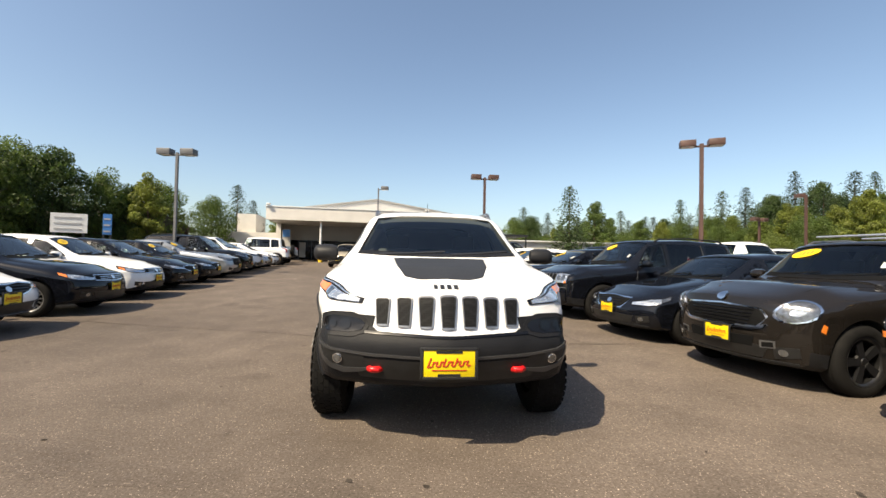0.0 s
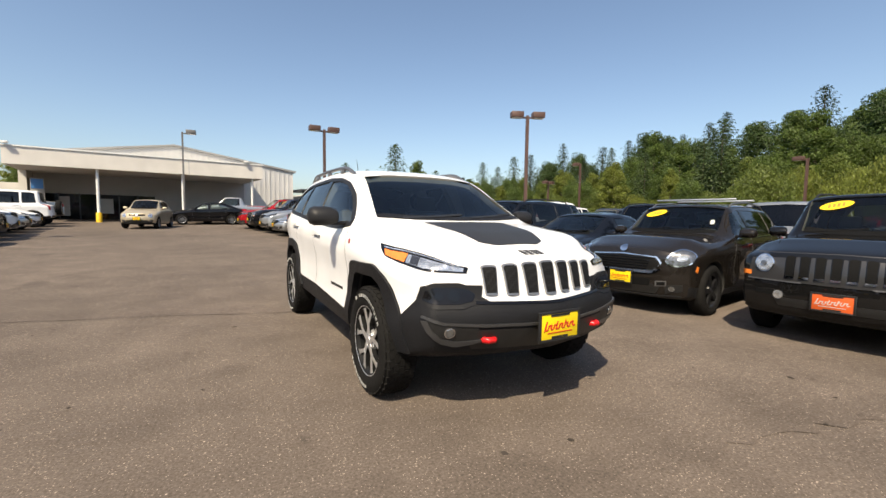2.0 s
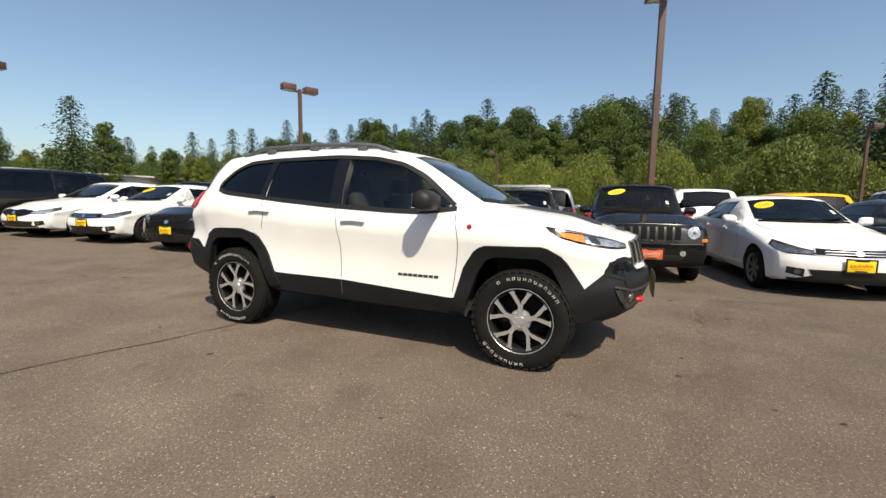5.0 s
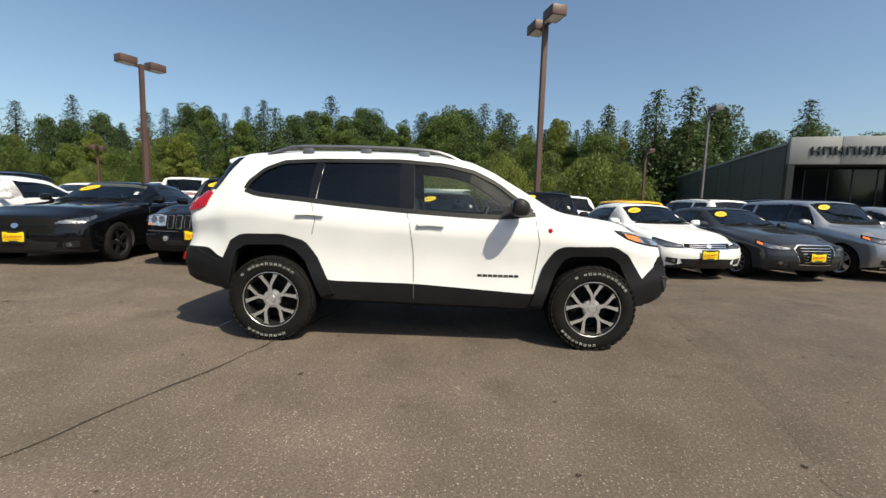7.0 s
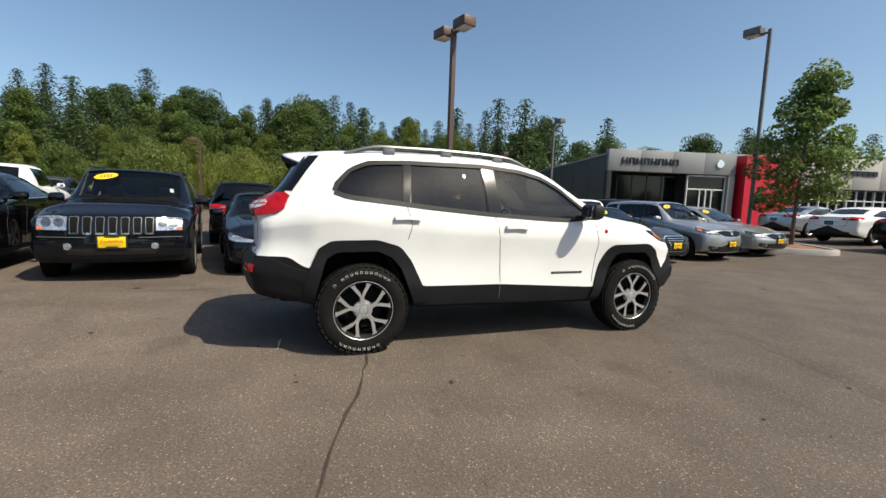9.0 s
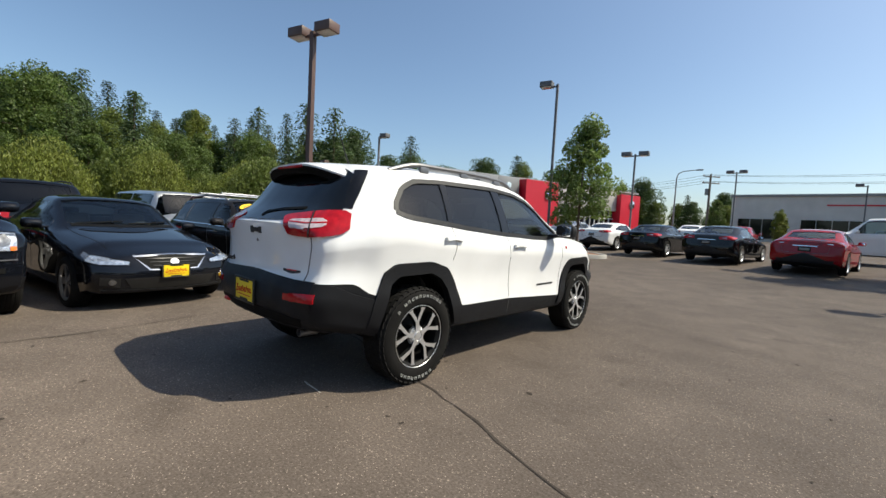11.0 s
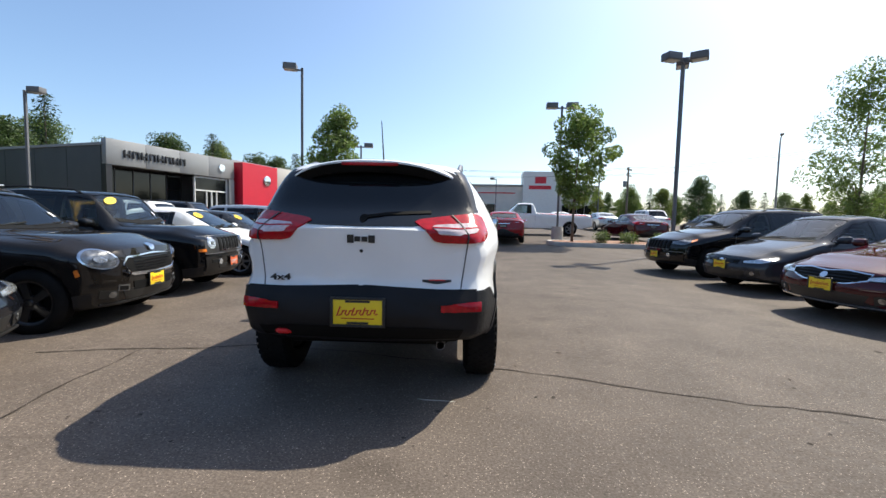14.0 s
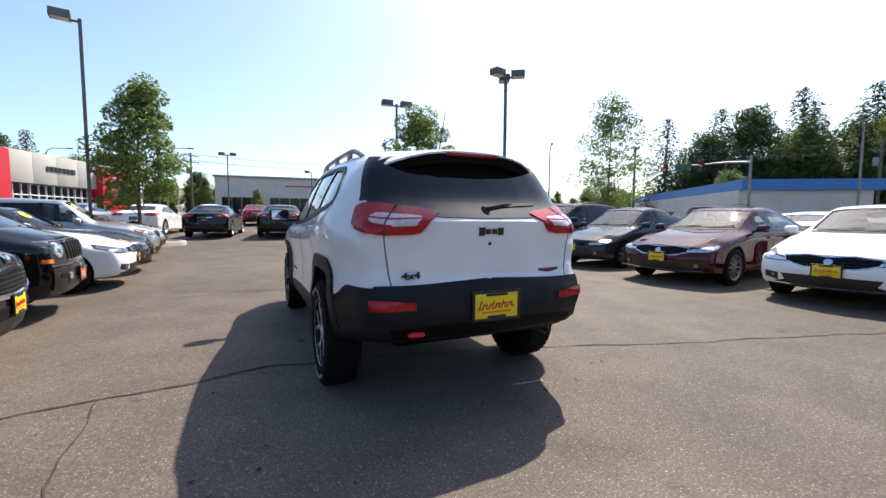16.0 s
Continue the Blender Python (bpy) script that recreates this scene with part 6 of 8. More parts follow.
for key, x, y, deg, col, label, nm in (
        ("round_suv", 7.35, 8.1, 11, BLACK, "black family car with its tail to the row in front", "family_car"),
        ("minivan", 8.1, 5.3, 11, SILVER, "silver minivan with its tail to the row in front", "minivan"),
        ("round_suv", 8.9, 1.15, 11, WHITE, "white family car with its tail to the row in front", "family_car"),
        ("pickup_truck", 7.4, 14.4, 11, WHITE, "white pickup truck behind the black sedan", "pickup_truck"),
        ("large_sedan", 8.0, 11.6, 11, BLACK, "black sedan behind the front row", "sedan"),
        ("boxy_hatch", 9.3, -1.2, 11, YELLOWC, "orange-yellow hatchback behind the white sedan", "hatchback"),
        ("round_suv", 9.3, -4.0, 11, WHITE, "white family car behind the grey sedan", "family_car"),
        ("round_suv", 9.9, -6.6, 11, GREYC, "grey family car behind the silver hatchback", "family_car"),
        ("large_sedan", 6.9, 17.0, 11, WHITE, "white sedan in the second row", "sedan"),
        ("boxy_suv", 6.4, 19.4, 11, BLACK, "black boxy car in the second row", "off_road_car"),
        ("large_sedan", 15.0, 7.0, 191, REDC, "red sedan in a further row", "sedan"),
        ("boxy_suv", 15.5, 3.0, 191, BLACK, "black boxy car in a further row", "off_road_car"),
        ("round_suv", 15.8, -0.4, 191, REDC, "red family car in a further row", "family_car"),
        ("round_suv", 14.0, 12.0, 191, BLACK, "black family car in a further row", "family_car"),
        ("slot_suv", 13.4, 16.2, 191, GREYC, "grey family car in a further row", "family_car"),
        ("round_suv", 12.9, 19.5, 191, WHITE, "white family car in a further row", "family_car")):
    park(key, x, y, deg, col, label, "rear" if deg == 11 else "front", None, False, ROW_B, nm)
for key, x, y, deg, col, label, nm in (
        ("luxury_sedan", -1.75, -9.15, 267, REDC, "deep red luxury sedan seen from behind", "sedan"),
        ("luxury_sedan", 1.2, -10.1, 267, BLACK, "black luxury sedan seen from behind", "sedan"),
        ("luxury_sedan", 4.2, -11.2, 267, BLACK, "black luxury sedan by the young tree", "sedan"),
        ("luxury_sedan", 7.2, -12.8, 267, WHITE, "white luxury sedan before the showroom", "sedan"),
        ("luxury_sedan", 10.4, -14.3, 267, SILVER, "silver luxury sedan before the showroom", "sedan")):
    park(key, x, y, deg, col, label, "rear", None, False, ROW_S, nm)
park("long_pickup", -0.95, -17.7, 4, WHITE, "white pickup truck beyond the planter", "front", name="pickup_truck")
park("tiny_hatch", -6.5, 25.9, 264, BEIGE, "beige tiny hatchback standing before the canopy", "front", name="hatchback")
park("large_sedan", -6.2, 32.0, 186, BLACK, "black sedan standing under the canopy's edge", "front", name="sedan")
park("pickup_truck", -5.0, 34.05, 186, SILVER, "silver pickup truck at the canopy", "front", name="pickup_truck")
park("pickup_truck", -11.4, 30.9, 150, SILVER, "silver pickup truck by the canopy post", "rear", name="pickup_truck")
for k, (x, y, key, col) in enumerate((
        (-12.2, -4.5, "large_sedan", SILVER), (-13.0, -1.8, "round_suv", BLACK), (-13.2, 1.0, "large_sedan", WHITE), (-13.8, 3.8, "compact_sedan", NAVY), (-14.2, 6.5, "round_suv", GREYC), (-14.8, 9.2, "large_sedan", SILVER),
        (-15.2, 12.0, "small_hatch", WHITE), (-16.0, 14.8, "round_suv", BLACK), (-21.5, -8.0, "large_sedan", WHITE), (-22.0, -4.8, "large_sedan", SILVER), (-22.5, -1.6, "compact_sedan", BLACK), (-23.0, 1.6, "round_suv", SILVER))):
    park(key, x, y, 191, col, {SILVER: "silver", BLACK: "black", WHITE: "white", NAVY: "dark blue", GREYC: "grey"}[col] + " car parked in a row towards the street", "rear", None, False, "rows towards the street", "car")
for x, y, key, col in ((-10.5, -24, "large_sedan", SILVER), (-7.2, -25, "compact_sedan", WHITE), (-3.8, -26, "large_sedan", BLACK), (-13.5, -22.5, "round_suv", WHITE), (-17, -20, "large_sedan", GREYC), (2.8, -22, "large_sedan", REDC), (6.0, -24, "large_sedan", WHITE), (-9.2, -12.2, "large_sedan", MAROON)):
    park(key, x, y, 275, col, {SILVER: "silver", BLACK: "black", WHITE: "white", REDC: "red", GREYC: "grey", MAROON: "dark red"}[col] + " car parked beyond the planters", "rear", None, False, "cars beyond the planters", "car")


# ---- lamp posts ----
def lamp_post(x, y, h, heads, deg, paint_m, label, foot=False, drop=False):
    z0 = gz(x, y)
    ob = thing("street_lamp", label, "lamp", pose(x, y, z0, 0, 0, deg), "lot lamps")
    bm = bmesh.new()
    w = 0.066 if paint_m is BROWN else 0.05
    prism(bm, [(-w, -w), (w, -w), (w, w), (-w, w)], 0.55 if foot else 0, h - z0, "z")
    part("pole", bm, paint_m, ob, smooth=False)
    bm = bmesh.new()
    if foot:
        lathe(bm, [(0.0005, 0), (0.3, 0), (0.3, 0.7), (0.28, 0.74), (0.0005, 0.74)], 24, "z")
    else:
        box(bm, (0, 0, 0.02), (0.3, 0.3, 0.04), bevel=0.01)
    part("footing", bm, CONCRETE if foot else paint_m, ob)
    for k in range(heads):
        a = {1: [0], 2: [0, math.pi], 3: [0, 2.3, 4.0]}[heads][k]
        bm = bmesh.new()
        mm = Matrix.Translation((0, 0, h - z0 + 0.02)) @ Matrix.Rotation(a, 4, "Z")
        box(bm, (0.14, 0, -0.12), (0.3, 0.07, 0.07), mm, 0.01)
        box(bm, (0.5, 0, 0.0), (0.56, 0.42, 0.26), mm, 0.02)
        hd = part("lamp_head", bm, paint_m, ob)
        bm = bmesh.new()
        box(bm, (0.5, 0, -0.135), (0.46, 0.34, 0.02), mm, 0.008)
        part("diffuser", bm, LAMPGLASS, hd)
    return ob


for args in ((-11.5, 17.9, 5.46, 2, 0, GREYPOLE, "dark double-headed lot lamp among the parked cars"), (2.3, 23.75, 5.78, 2, 5, BROWN, "brown double-headed lot lamp over the row"),
             (10.3, 16.7, 5.95, 2, -20, BROWN, "brown double-headed lot lamp behind the rows"), (7.95, 2.6, 6.35, 2, 199, BROWN, "tall brown double-headed lot lamp behind the row"),
             (-5.2, 33.0, 6.55, 1, 0, GREYPOLE, "grey single-headed lamp by the canopy"), (7.25, -8.75, 7.75, 1, 15, GREYPOLE, "tall grey single-headed lamp beside a young tree"),
             (7.48, -18.2, 6.05, 2, 10, GREYPOLE, "grey double-headed lamp before the showroom"), (6.2, -37.0, 7.2, 2, 0, GREYPOLE, "far grey double-headed lamp"),
             (-7.87, -6.84, 7.15, 3, 20, GREYPOLE, "tall grey three-headed lamp beside the parked cars"), (-4.65, -12.75, 7.1, 2, 0, GREYPOLE, "grey double-headed lamp on a concrete footing", True),
             (25.0, 28.8, 6.0, 1, 90, BROWN, "brown lot lamp before the woods"), (24.5, 32.4, 4.6, 2, 20, BROWN, "brown double-headed lamp before the woods"), (31.0, 15.0, 5.3, 1, 90, BROWN, "brown lot lamp far behind"),
             (20.1, -8.0, 6.7, 1, 190, GREYPOLE, "grey lamp beside the dark showroom wall"), (27.3, -7.5, 5.4, 1, 190, BROWN, "brown lamp behind the dark showroom wall"), (-13, -38, 7.5, 2, 30, GREYPOLE, "far grey double-headed lamp by the street"), (-2, -44, 6.5, 1, 0, GREYPOLE, "far grey lamp by the white dealership")):
    lamp_post(*args)

# ---- buildings ----
FASCIA = mat("grey_metal_panel", (0.26, 0.26, 0.258), 0.45, 0.3, vary=0.06, scale=0.8)
DARKWALL = mat("dark_grey_panel", (0.085, 0.088, 0.092), 0.5, 0.2, vary=0.1, scale=0.6)
REDWALL = mat("red_panel", (0.55, 0.015, 0.035), 0.4, vary=0.05, scale=0.8)
PALE = mat("pale_panel", (0.42, 0.4, 0.37), 0.6, vary=0.08, scale=0.7)
STUCCO = mat("white_stucco", (0.62, 0.59, 0.54), 0.8, vary=0.08, scale=0.8, bump=0.2, bscale=25)
RIBBED = mat("white_ribbed_steel", (0.6, 0.59, 0.57), 0.5, 0.1, vary=0.08, scale=0.5)
# Wall under the canopy: shade put into a greyer paint; also sign lines.
GREYWALL = mat("shaded_wall_paint", (0.4, 0.4, 0.4), 0.75, vary=0.08, scale=0.7)
ROOFM = mat("roof_sheet", (0.3, 0.3, 0.3), 0.6, vary=0.15, scale=0.5)
SHOPGLASS = mat("shop_glass", (0.008, 0.009, 0.01), 0.06, vary=0.3, scale=0.4, spec=0.4)
WHITEF = mat("white_frame", (0.7, 0.7, 0.68), 0.5, vary=0.06)
STEEL = mat("dark_steel", (0.05, 0.05, 0.052), 0.4, 0.6, vary=0.1)
BLUER = mat("blue_roof", (0.05, 0.2, 0.5), 0.5, vary=0.1, scale=0.6)
POSTY = mat("yellow_bollard", (0.75, 0.45, 0.02), 0.5, vary=0.1)


def wallbox(name, ob, x0, x1, y0, y1, z0, z1, mt, label="", bevel=0.0):
    bm = bmesh.new()
    box(bm, ((x0 + x1) / 2, (y0 + y1) / 2, (z0 + z1) / 2), (abs(x1 - x0), abs(y1 - y0), abs(z1 - z0)), bevel=bevel)
    return part(name, bm, mt, ob, label, smooth=bool(bevel))


def showroom_dark():
    """Local x runs south along the facade, y away from the lot."""
    d = Vector((-2, -9.2)).normalized()
    ob = thing("showroom", "grey metal car showroom with dark glass front", "building", pose(21.07, -13.0, 0.3, 0, 0, math.degrees(math.atan2(d.y, d.x))))
    wallbox("wall", ob, 0.31, 9.4, 1.75, 27, 0, 4.7, DARKWALL)
    wallbox("soffit", ob, 0.31, 9.4, 0.41, 1.75, 3.72, 3.84, STEEL)
    wallbox("side_wall", ob, -0.02, 0.3, 0.4, 27, 0, 4.85, DARKWALL)
    for k in range(9):
        wallbox("wall_joint", ob, -0.03, 0.0, 0.4 + 3 * k, 0.44 + 3 * k, 0, 4.85, STEEL)
    wallbox("roof", ob, -0.1, 9.5, 0.3, 27.2, 4.85, 5.0, ROOFM)
    for k in range(4):
        wallbox("fascia_panel", ob, 0.0 + k * 2.36, 2.345 + k * 2.36, 0.0, 0.4, 3.75, 5.25, FASCIA, bevel=0.008)
    wallbox("end_pier", ob, -0.02, 0.3, 0.02, 0.4, 0, 3.76, STEEL)
    wallbox("end_pier", ob, 8.95, 9.43, 0.0, 1.74, 0, 3.71, FASCIA)
    for k in range(5):
        a = 0.35 + k * 1.15
        wallbox("shop_window", ob, a, a + 1.1, 1.6, 1.64, 0.1, 3.7, SHOPGLASS)
        wallbox("mullion", ob, a + 1.1, a + 1.15, 1.56, 1.66, 0, 3.71, STEEL)
    dr = wallbox("entrance_door", ob, 6.05, 8.9, 0.3, 0.34, 0.05, 3.6, SHOPGLASS)
    for a in (6.0, 7.0, 7.45, 7.9, 8.85):
        wallbox("door_frame", dr, a, a + 0.07, 0.2, 0.36, 0, 3.7 if a in (6.0, 8.85) else 2.7, WHITEF)
    for z in (2.65, 3.6):
        wallbox("door_frame", dr, 6.0, 8.92, 0.2, 0.36, z, z + 0.09, WHITEF)
    # the maker's name as plain blocks, and its round badge
    w = 0.4
    for k in range(8):
        x = 1.02 + k * 0.53
        bm = bmesh.new()
        box(bm, (x, -0.05, 4.48), (0.09, 0.08, 0.46), bevel=0.01)
        box(bm, (x + w - 0.09, -0.05, 4.48), (0.09, 0.08, 0.46), bevel=0.01)
        box(bm, (x + w / 2 - 0.04, -0.05, 4.66 if k % 2 else 4.45), (w - 0.12, 0.08, 0.08), bevel=0.01)
        part("sign_block", bm, STEEL, ob)
    bm = bmesh.new()
    lathe(bm, [(0.0005, 0.06), (0.26, 0.06), (0.3, 0.0), (0.3, -0.05)], 28)
    bmesh.ops.rotate(bm, verts=bm.verts, cent=(0, 0, 0), matrix=Matrix.Rotation(math.pi, 3, "Z"))
    bmesh.ops.translate(bm, verts=bm.verts, vec=(8.2, -0.03, 4.5))
    part("round_badge", bm, CHROME, ob)
    # neighbour: red portals and a pale band over shop windows
    ob2 = thing("showroom", "pale car showroom with two red portals", "building", ob.matrix_world @ Matrix.Translation((9.5, 0, 0)))
    wallbox("wall", ob2, 0.3, 17.5, 0.6, 20, 0, 4.4, PALE)
    wallbox("roof", ob2, 0.2, 17.6, 0.4, 20.2, 5.2, 5.35, ROOFM)
    p = wallbox("red_portal", ob2, 0.3, 4.3, -0.5, 0.6, 0, 5.15, REDWALL)
    p2 = wallbox("red_portal", ob2, 13.4, 16.6, -0.5, 0.6, 0, 4.9, REDWALL)
    for pp, x in ((p, 3.0), (p2, 15.2)):
        bm = bmesh.new()
        lathe(bm, [(0.0005, -0.1), (0.34, -0.1), (0.42, -0.06), (0.42, 0)], 28)
        bmesh.ops.translate(bm, verts=bm.verts, vec=(x, -0.51, 3.9))
        part("round_badge", bm, CHROME, pp)
    for k in range(4):
        wallbox("fascia_panel", ob2, 4.62 + k * 2.2, 6.8 + k * 2.2, 0.0, 0.6, 3.1, 5.3, PALE, bevel=0.008)
        g = wallbox("shop_window", ob2, 4.7 + k * 2.2, 6.75 + k * 2.2, 0.4, 0.46, 0.4, 3.0, SHOPGLASS)
        for a in (4.65, 5.4, 6.1):
            wallbox("window_frame", g, a + k * 2.2, a + 0.07 + k * 2.2, 0.3, 0.48, 0.3, 3.05, WHITEF)
        wallbox("window_frame", g, 4.66 + k * 2.2, 6.78 + k * 2.2, 0.3, 0.48, 2.25, 2.33, WHITEF)
    for k in range(7):
        wallbox("sign_block", ob2, 8.0 + k * 0.42, 8.34 + k * 0.42, -0.06, 0.02, 4.1, 4.45, STEEL)
    return ob


showroom_dark()


def canopy_building():
    """Service building with a deep canopy on posts; local x runs east along its front."""
    a = math.degrees(math.atan2(0.196, 0.98))
    ob = thing("service_building", "white service building with a deep canopy on posts", "building", pose(-9.9, 34.0, 0.55, 0, 0, a))
    wallbox("canopy", ob, -4.3, 9.8, 0.0, 6.6, 3.4, 4.45, STUCCO)
    wallbox("canopy_coping", ob, -4.36, 9.86, -0.06, 0.1, 4.42, 4.5, WHITEF)
    wallbox("canopy_joint", ob, 4.9, 4.94, -0.01, 0.05, 3.4, 4.45, GREYWALL)
    for x in (-0.1, 4.55, 9.1):
        bm = bmesh.new()
        lathe(bm, [(0.09, -0.4), (0.09, 3.45)], 16, "z")
        bmesh.ops.translate(bm, verts=bm.verts, vec=(x, 0.35, 0))
        part("canopy_post", bm, WHITEF, ob)
    wallbox("rear_wall", ob, -4.2, 9.75, 6.5, 6.9, -0.5, 4.6, GREYWALL)
    wallbox("side_wall", ob, -4.3, -3.9, 4.3, 6.5, -0.5, 3.4, STUCCO)
    for k in range(6):
        g = wallbox("shop_window", ob, -3.7 + k * 1.15, -2.62 + k * 1.15, 6.42, 6.47, -0.3, 2.0, SHOPGLASS)
        wallbox("window_frame", g, -3.78 + k * 1.15, -3.7 + k * 1.15, 6.38, 6.5, -0.4, 2.05, STEEL)
    wallbox("shop_poster", ob, -0.3, 0.5, 6.38, 6.41, 0.6, 1.7, PALE)
    wallbox("shop_poster", ob, -2.6, -2.0, 6.38, 6.41, 0.4, 1.8, PALE)
    wallbox("side_door", ob, 4.0, 4.9, 6.42, 6.48, -0.4, 1.65, PALE)
    # the hall behind: a gable front of ribbed steel, each rib proud
    x0, x1, xm = -4.5, 14.2, 4.6

    def gable(x):
        return 4.75 + 1.45 * (1 - abs(x - xm) / (x1 - xm) if x > xm else 1 - abs(x - xm) / (xm - x0))
    bm = bmesh.new()
    prism(bm, [(x0, -0.5), (x1, -0.5), (x1, gable(x1)), (xm, gable(xm)), (x0, gable(x0))], 6.9, 32, "y")
    part("hall", bm, RIBBED, ob, smooth=False)
    x = x0 + 0.15
    while x < x1:
        lo = -0.4 if x > 9.9 else 4.45
        if gable(x) - lo > 0.1:
            wallbox("steel_rib", ob, x, x + 0.07, 6.86, 6.9, lo, gable(x) - 0.05, RIBBED)
        x += 0.42
    for s in (0, 1):
        xa, xb = (x0 - 0.3, xm) if s == 0 else (xm, x1 + 0.25)
        bm = bmesh.new()
        prism(bm, [(xa, gable(x0) - 0.03 if s == 0 else gable(xm)), (xb, gable(xm) if s == 0 else gable(x1) - 0.03), (xb, (gable(xm) if s == 0 else gable(x1)) + 0.13), (xa, (gable(x0) if s == 0 else gable(xm)) + 0.13)], 6.75, 32.3, "y")
        part("roof", bm, ROOFM, ob, smooth=False)
    sg = wallbox("wall_sign", ob, -3.75, -3.05, 4.22, 4.3, 1.1, 2.9, PALE)
    wallbox("sign_panel", sg, -3.7, -3.1, 4.19, 4.22, 2.2, 2.85, BLUER)
    wallbox("side_wing", ob, -9.5, -4.4, 5.5, 12, -0.5, 2.6, STUCCO)
    wallbox("side_wing", ob, -8.0, -6.4, 6.0, 10, 2.6, 4.3, STUCCO)
    for x in (-4.1, 8.6):
        bm = bmesh.new()
        box(bm, (x, -0.15, 4.6), (0.3, 0.25, 0.14), Matrix.Identity(4), 0.02)
        tube(bm, [(x, 0.1, 4.45), (x, -0.1, 4.58)], 0.02, 6)
        part("flood_lamp", bm, WHITEF, ob)
    b = thing("bollard", "yellow steel bollard sleeve at a canopy post", "bollard", ob.matrix_world @ Matrix.Translation((-0.1, 0.35, 0)))
    bm = bmesh.new()
    lathe(bm, [(0.13, -0.4), (0.16, -0.4), (0.16, 0.62), (0.13, 0.66), (0.1, 0.66)], 20, "z")
    part("sleeve", bm, POSTY, b)
    # low white store and its dark lean-to, to the east
    st = thing("store_building", "long low white store with a dark lean-to roof", "building", pose(4.0, 47.0, 0.6, 0, 0, a))
    wallbox("wall", st, 0, 26, 0, 8, -0.5, 2.6, STUCCO)
    wallbox("roof", st, -0.2, 26.2, -0.3, 8.2, 2.6, 2.75, WHITEF)
    wallbox("lean_to_roof", st, -1.6, 4.0, -4.5, -0.6, 2.9, 3.1, STEEL)
    for x in (-1.4, 3.8):
        wallbox("lean_to_post", st, x, x + 0.12, -4.3, -4.18, -0.5, 2.95, STEEL)


canopy_building()


def far_buildings():
    ob = thing("dealership_building", "long white dealership with dark shop windows and a sign tower", "building", pose(0, -50.5, 1.2))
    wallbox("wall", ob, -16, 9.3, -14, 0, -1, 4.9, STUCCO)
    wallbox("roof", ob, -16.2, 9.5, -14.2, 0.2, 4.9, 5.15, FASCIA)
    wallbox("sign_tower", ob, -10.5, -5.8, -3, 0.8, -1, 6.9, WHITEF)
    wallbox("sign_mark", ob, -8.9, -7.4, 0.8, 0.86, 5.3, 6.2, REDWALL)
    wallbox("sign_text", ob, -9.6, -6.6, 0.8, 0.86, 4.5, 5.0, REDWALL)
    for x0, x1 in ((4, 8.6), (-2, 3), (-15.3, -11.2)):
        for k in range(4):
            w = (x1 - x0) / 4
            wallbox("shop_window", ob, x0 + k * w, x0 + (k + 0.94) * w, 0.0, 0.04, 0.2, 2.4, SHOPGLASS)
    wallbox("red_band", ob, -4.8, 1.0, 0.01, 0.05, 3.9, 4.05, REDWALL)
    ob = thing("store_building", "low roadside store with a bright blue roof", "building", pose(-46, -20, 0.7, 0, 0, 60))
    wallbox("wall", ob, -17, 13, -9, 0, -1, 2.7, STUCCO)
    bm = bmesh.new()
    prism(bm, [(0.9, 2.7), (0.9, 3.1), (0.3, 3.5), (-9, 3.5), (-9, 2.7)], -17.4, 13.4, "x")
    part("roof", bm, BLUER, ob, smooth=False)
    for k in range(9):
        wallbox("shop_window", ob, -16 + k * 3.1, -13.8 + k * 3.1, 0.0, 0.05, 0.2, 1.9, SHOPGLASS)
    wallbox("sign_box", ob, -14.5, -12.0, 0.3, 0.6, 2.6, 4.3, ORANGE)
    ob = thing("house", "low grey house with a pale gable behind the street", "building", pose(-50, 4, 1.1, 0, 0, 80))
    wallbox("wall", ob, -8, 8, -8, 0, -1, 3.0, PALE)
    bm = bmesh.new()
    prism(bm, [(0.6, 2.8), (-4, 5.0), (-8.6, 2.8)], -8.4, 8.4, "x")
    part("roof", bm, ROOFM, ob, smooth=False)
    ob = thing("house", "long brown house under the western trees", "building", pose(-34, 33, 0.8, 0, 0, -20))
    wallbox("wall", ob, -9, 9, 0, 8, -1, 2.3, mat("brown_siding", (0.14, 0.09, 0.06), 0.8, vary=0.2, scale=2))
    bm = bmesh.new()
    prism(bm, [(-1.0, 2.2), (4, 3.9), (9, 2.2)], -9.5, 9.5, "x")
    part("roof", bm, mat("brown_shingle", (0.1, 0.075, 0.06), 0.9, vary=0.3, scale=4), ob, smooth=False)
    # white notice boards among the western cars
    for x, y, w, h, zz in ((-22.4, 25.0, 1.7, 1.15, 1.85), (-21.4, 26.6, 0.45, 1.3, 1.8)):
        b = thing("sign_board", "white notice board with rows of unreadable lines" if w > 1 else "narrow blue and white banner on a pole", "sign", pose(x, y, gz(x, y), 0, 0, 30))
        wallbox("board", b, -w / 2, w / 2, -0.05, 0.05, zz, zz + h, WHITEF if w > 1 else BLUER)
        for k in range(3):
            wallbox("text_bar", b, -w * 0.4, w * 0.35, -0.07, -0.05, zz + 0.15 + k * h * 0.3, zz + 0.25 + k * h * 0.3, GREYWALL)
        for s in (-0.4, 0.4):
            wallbox("board_leg", b, s * w - 0.05, s * w + 0.05, -0.04, 0.04, 0, zz, STEEL)


far_buildings()


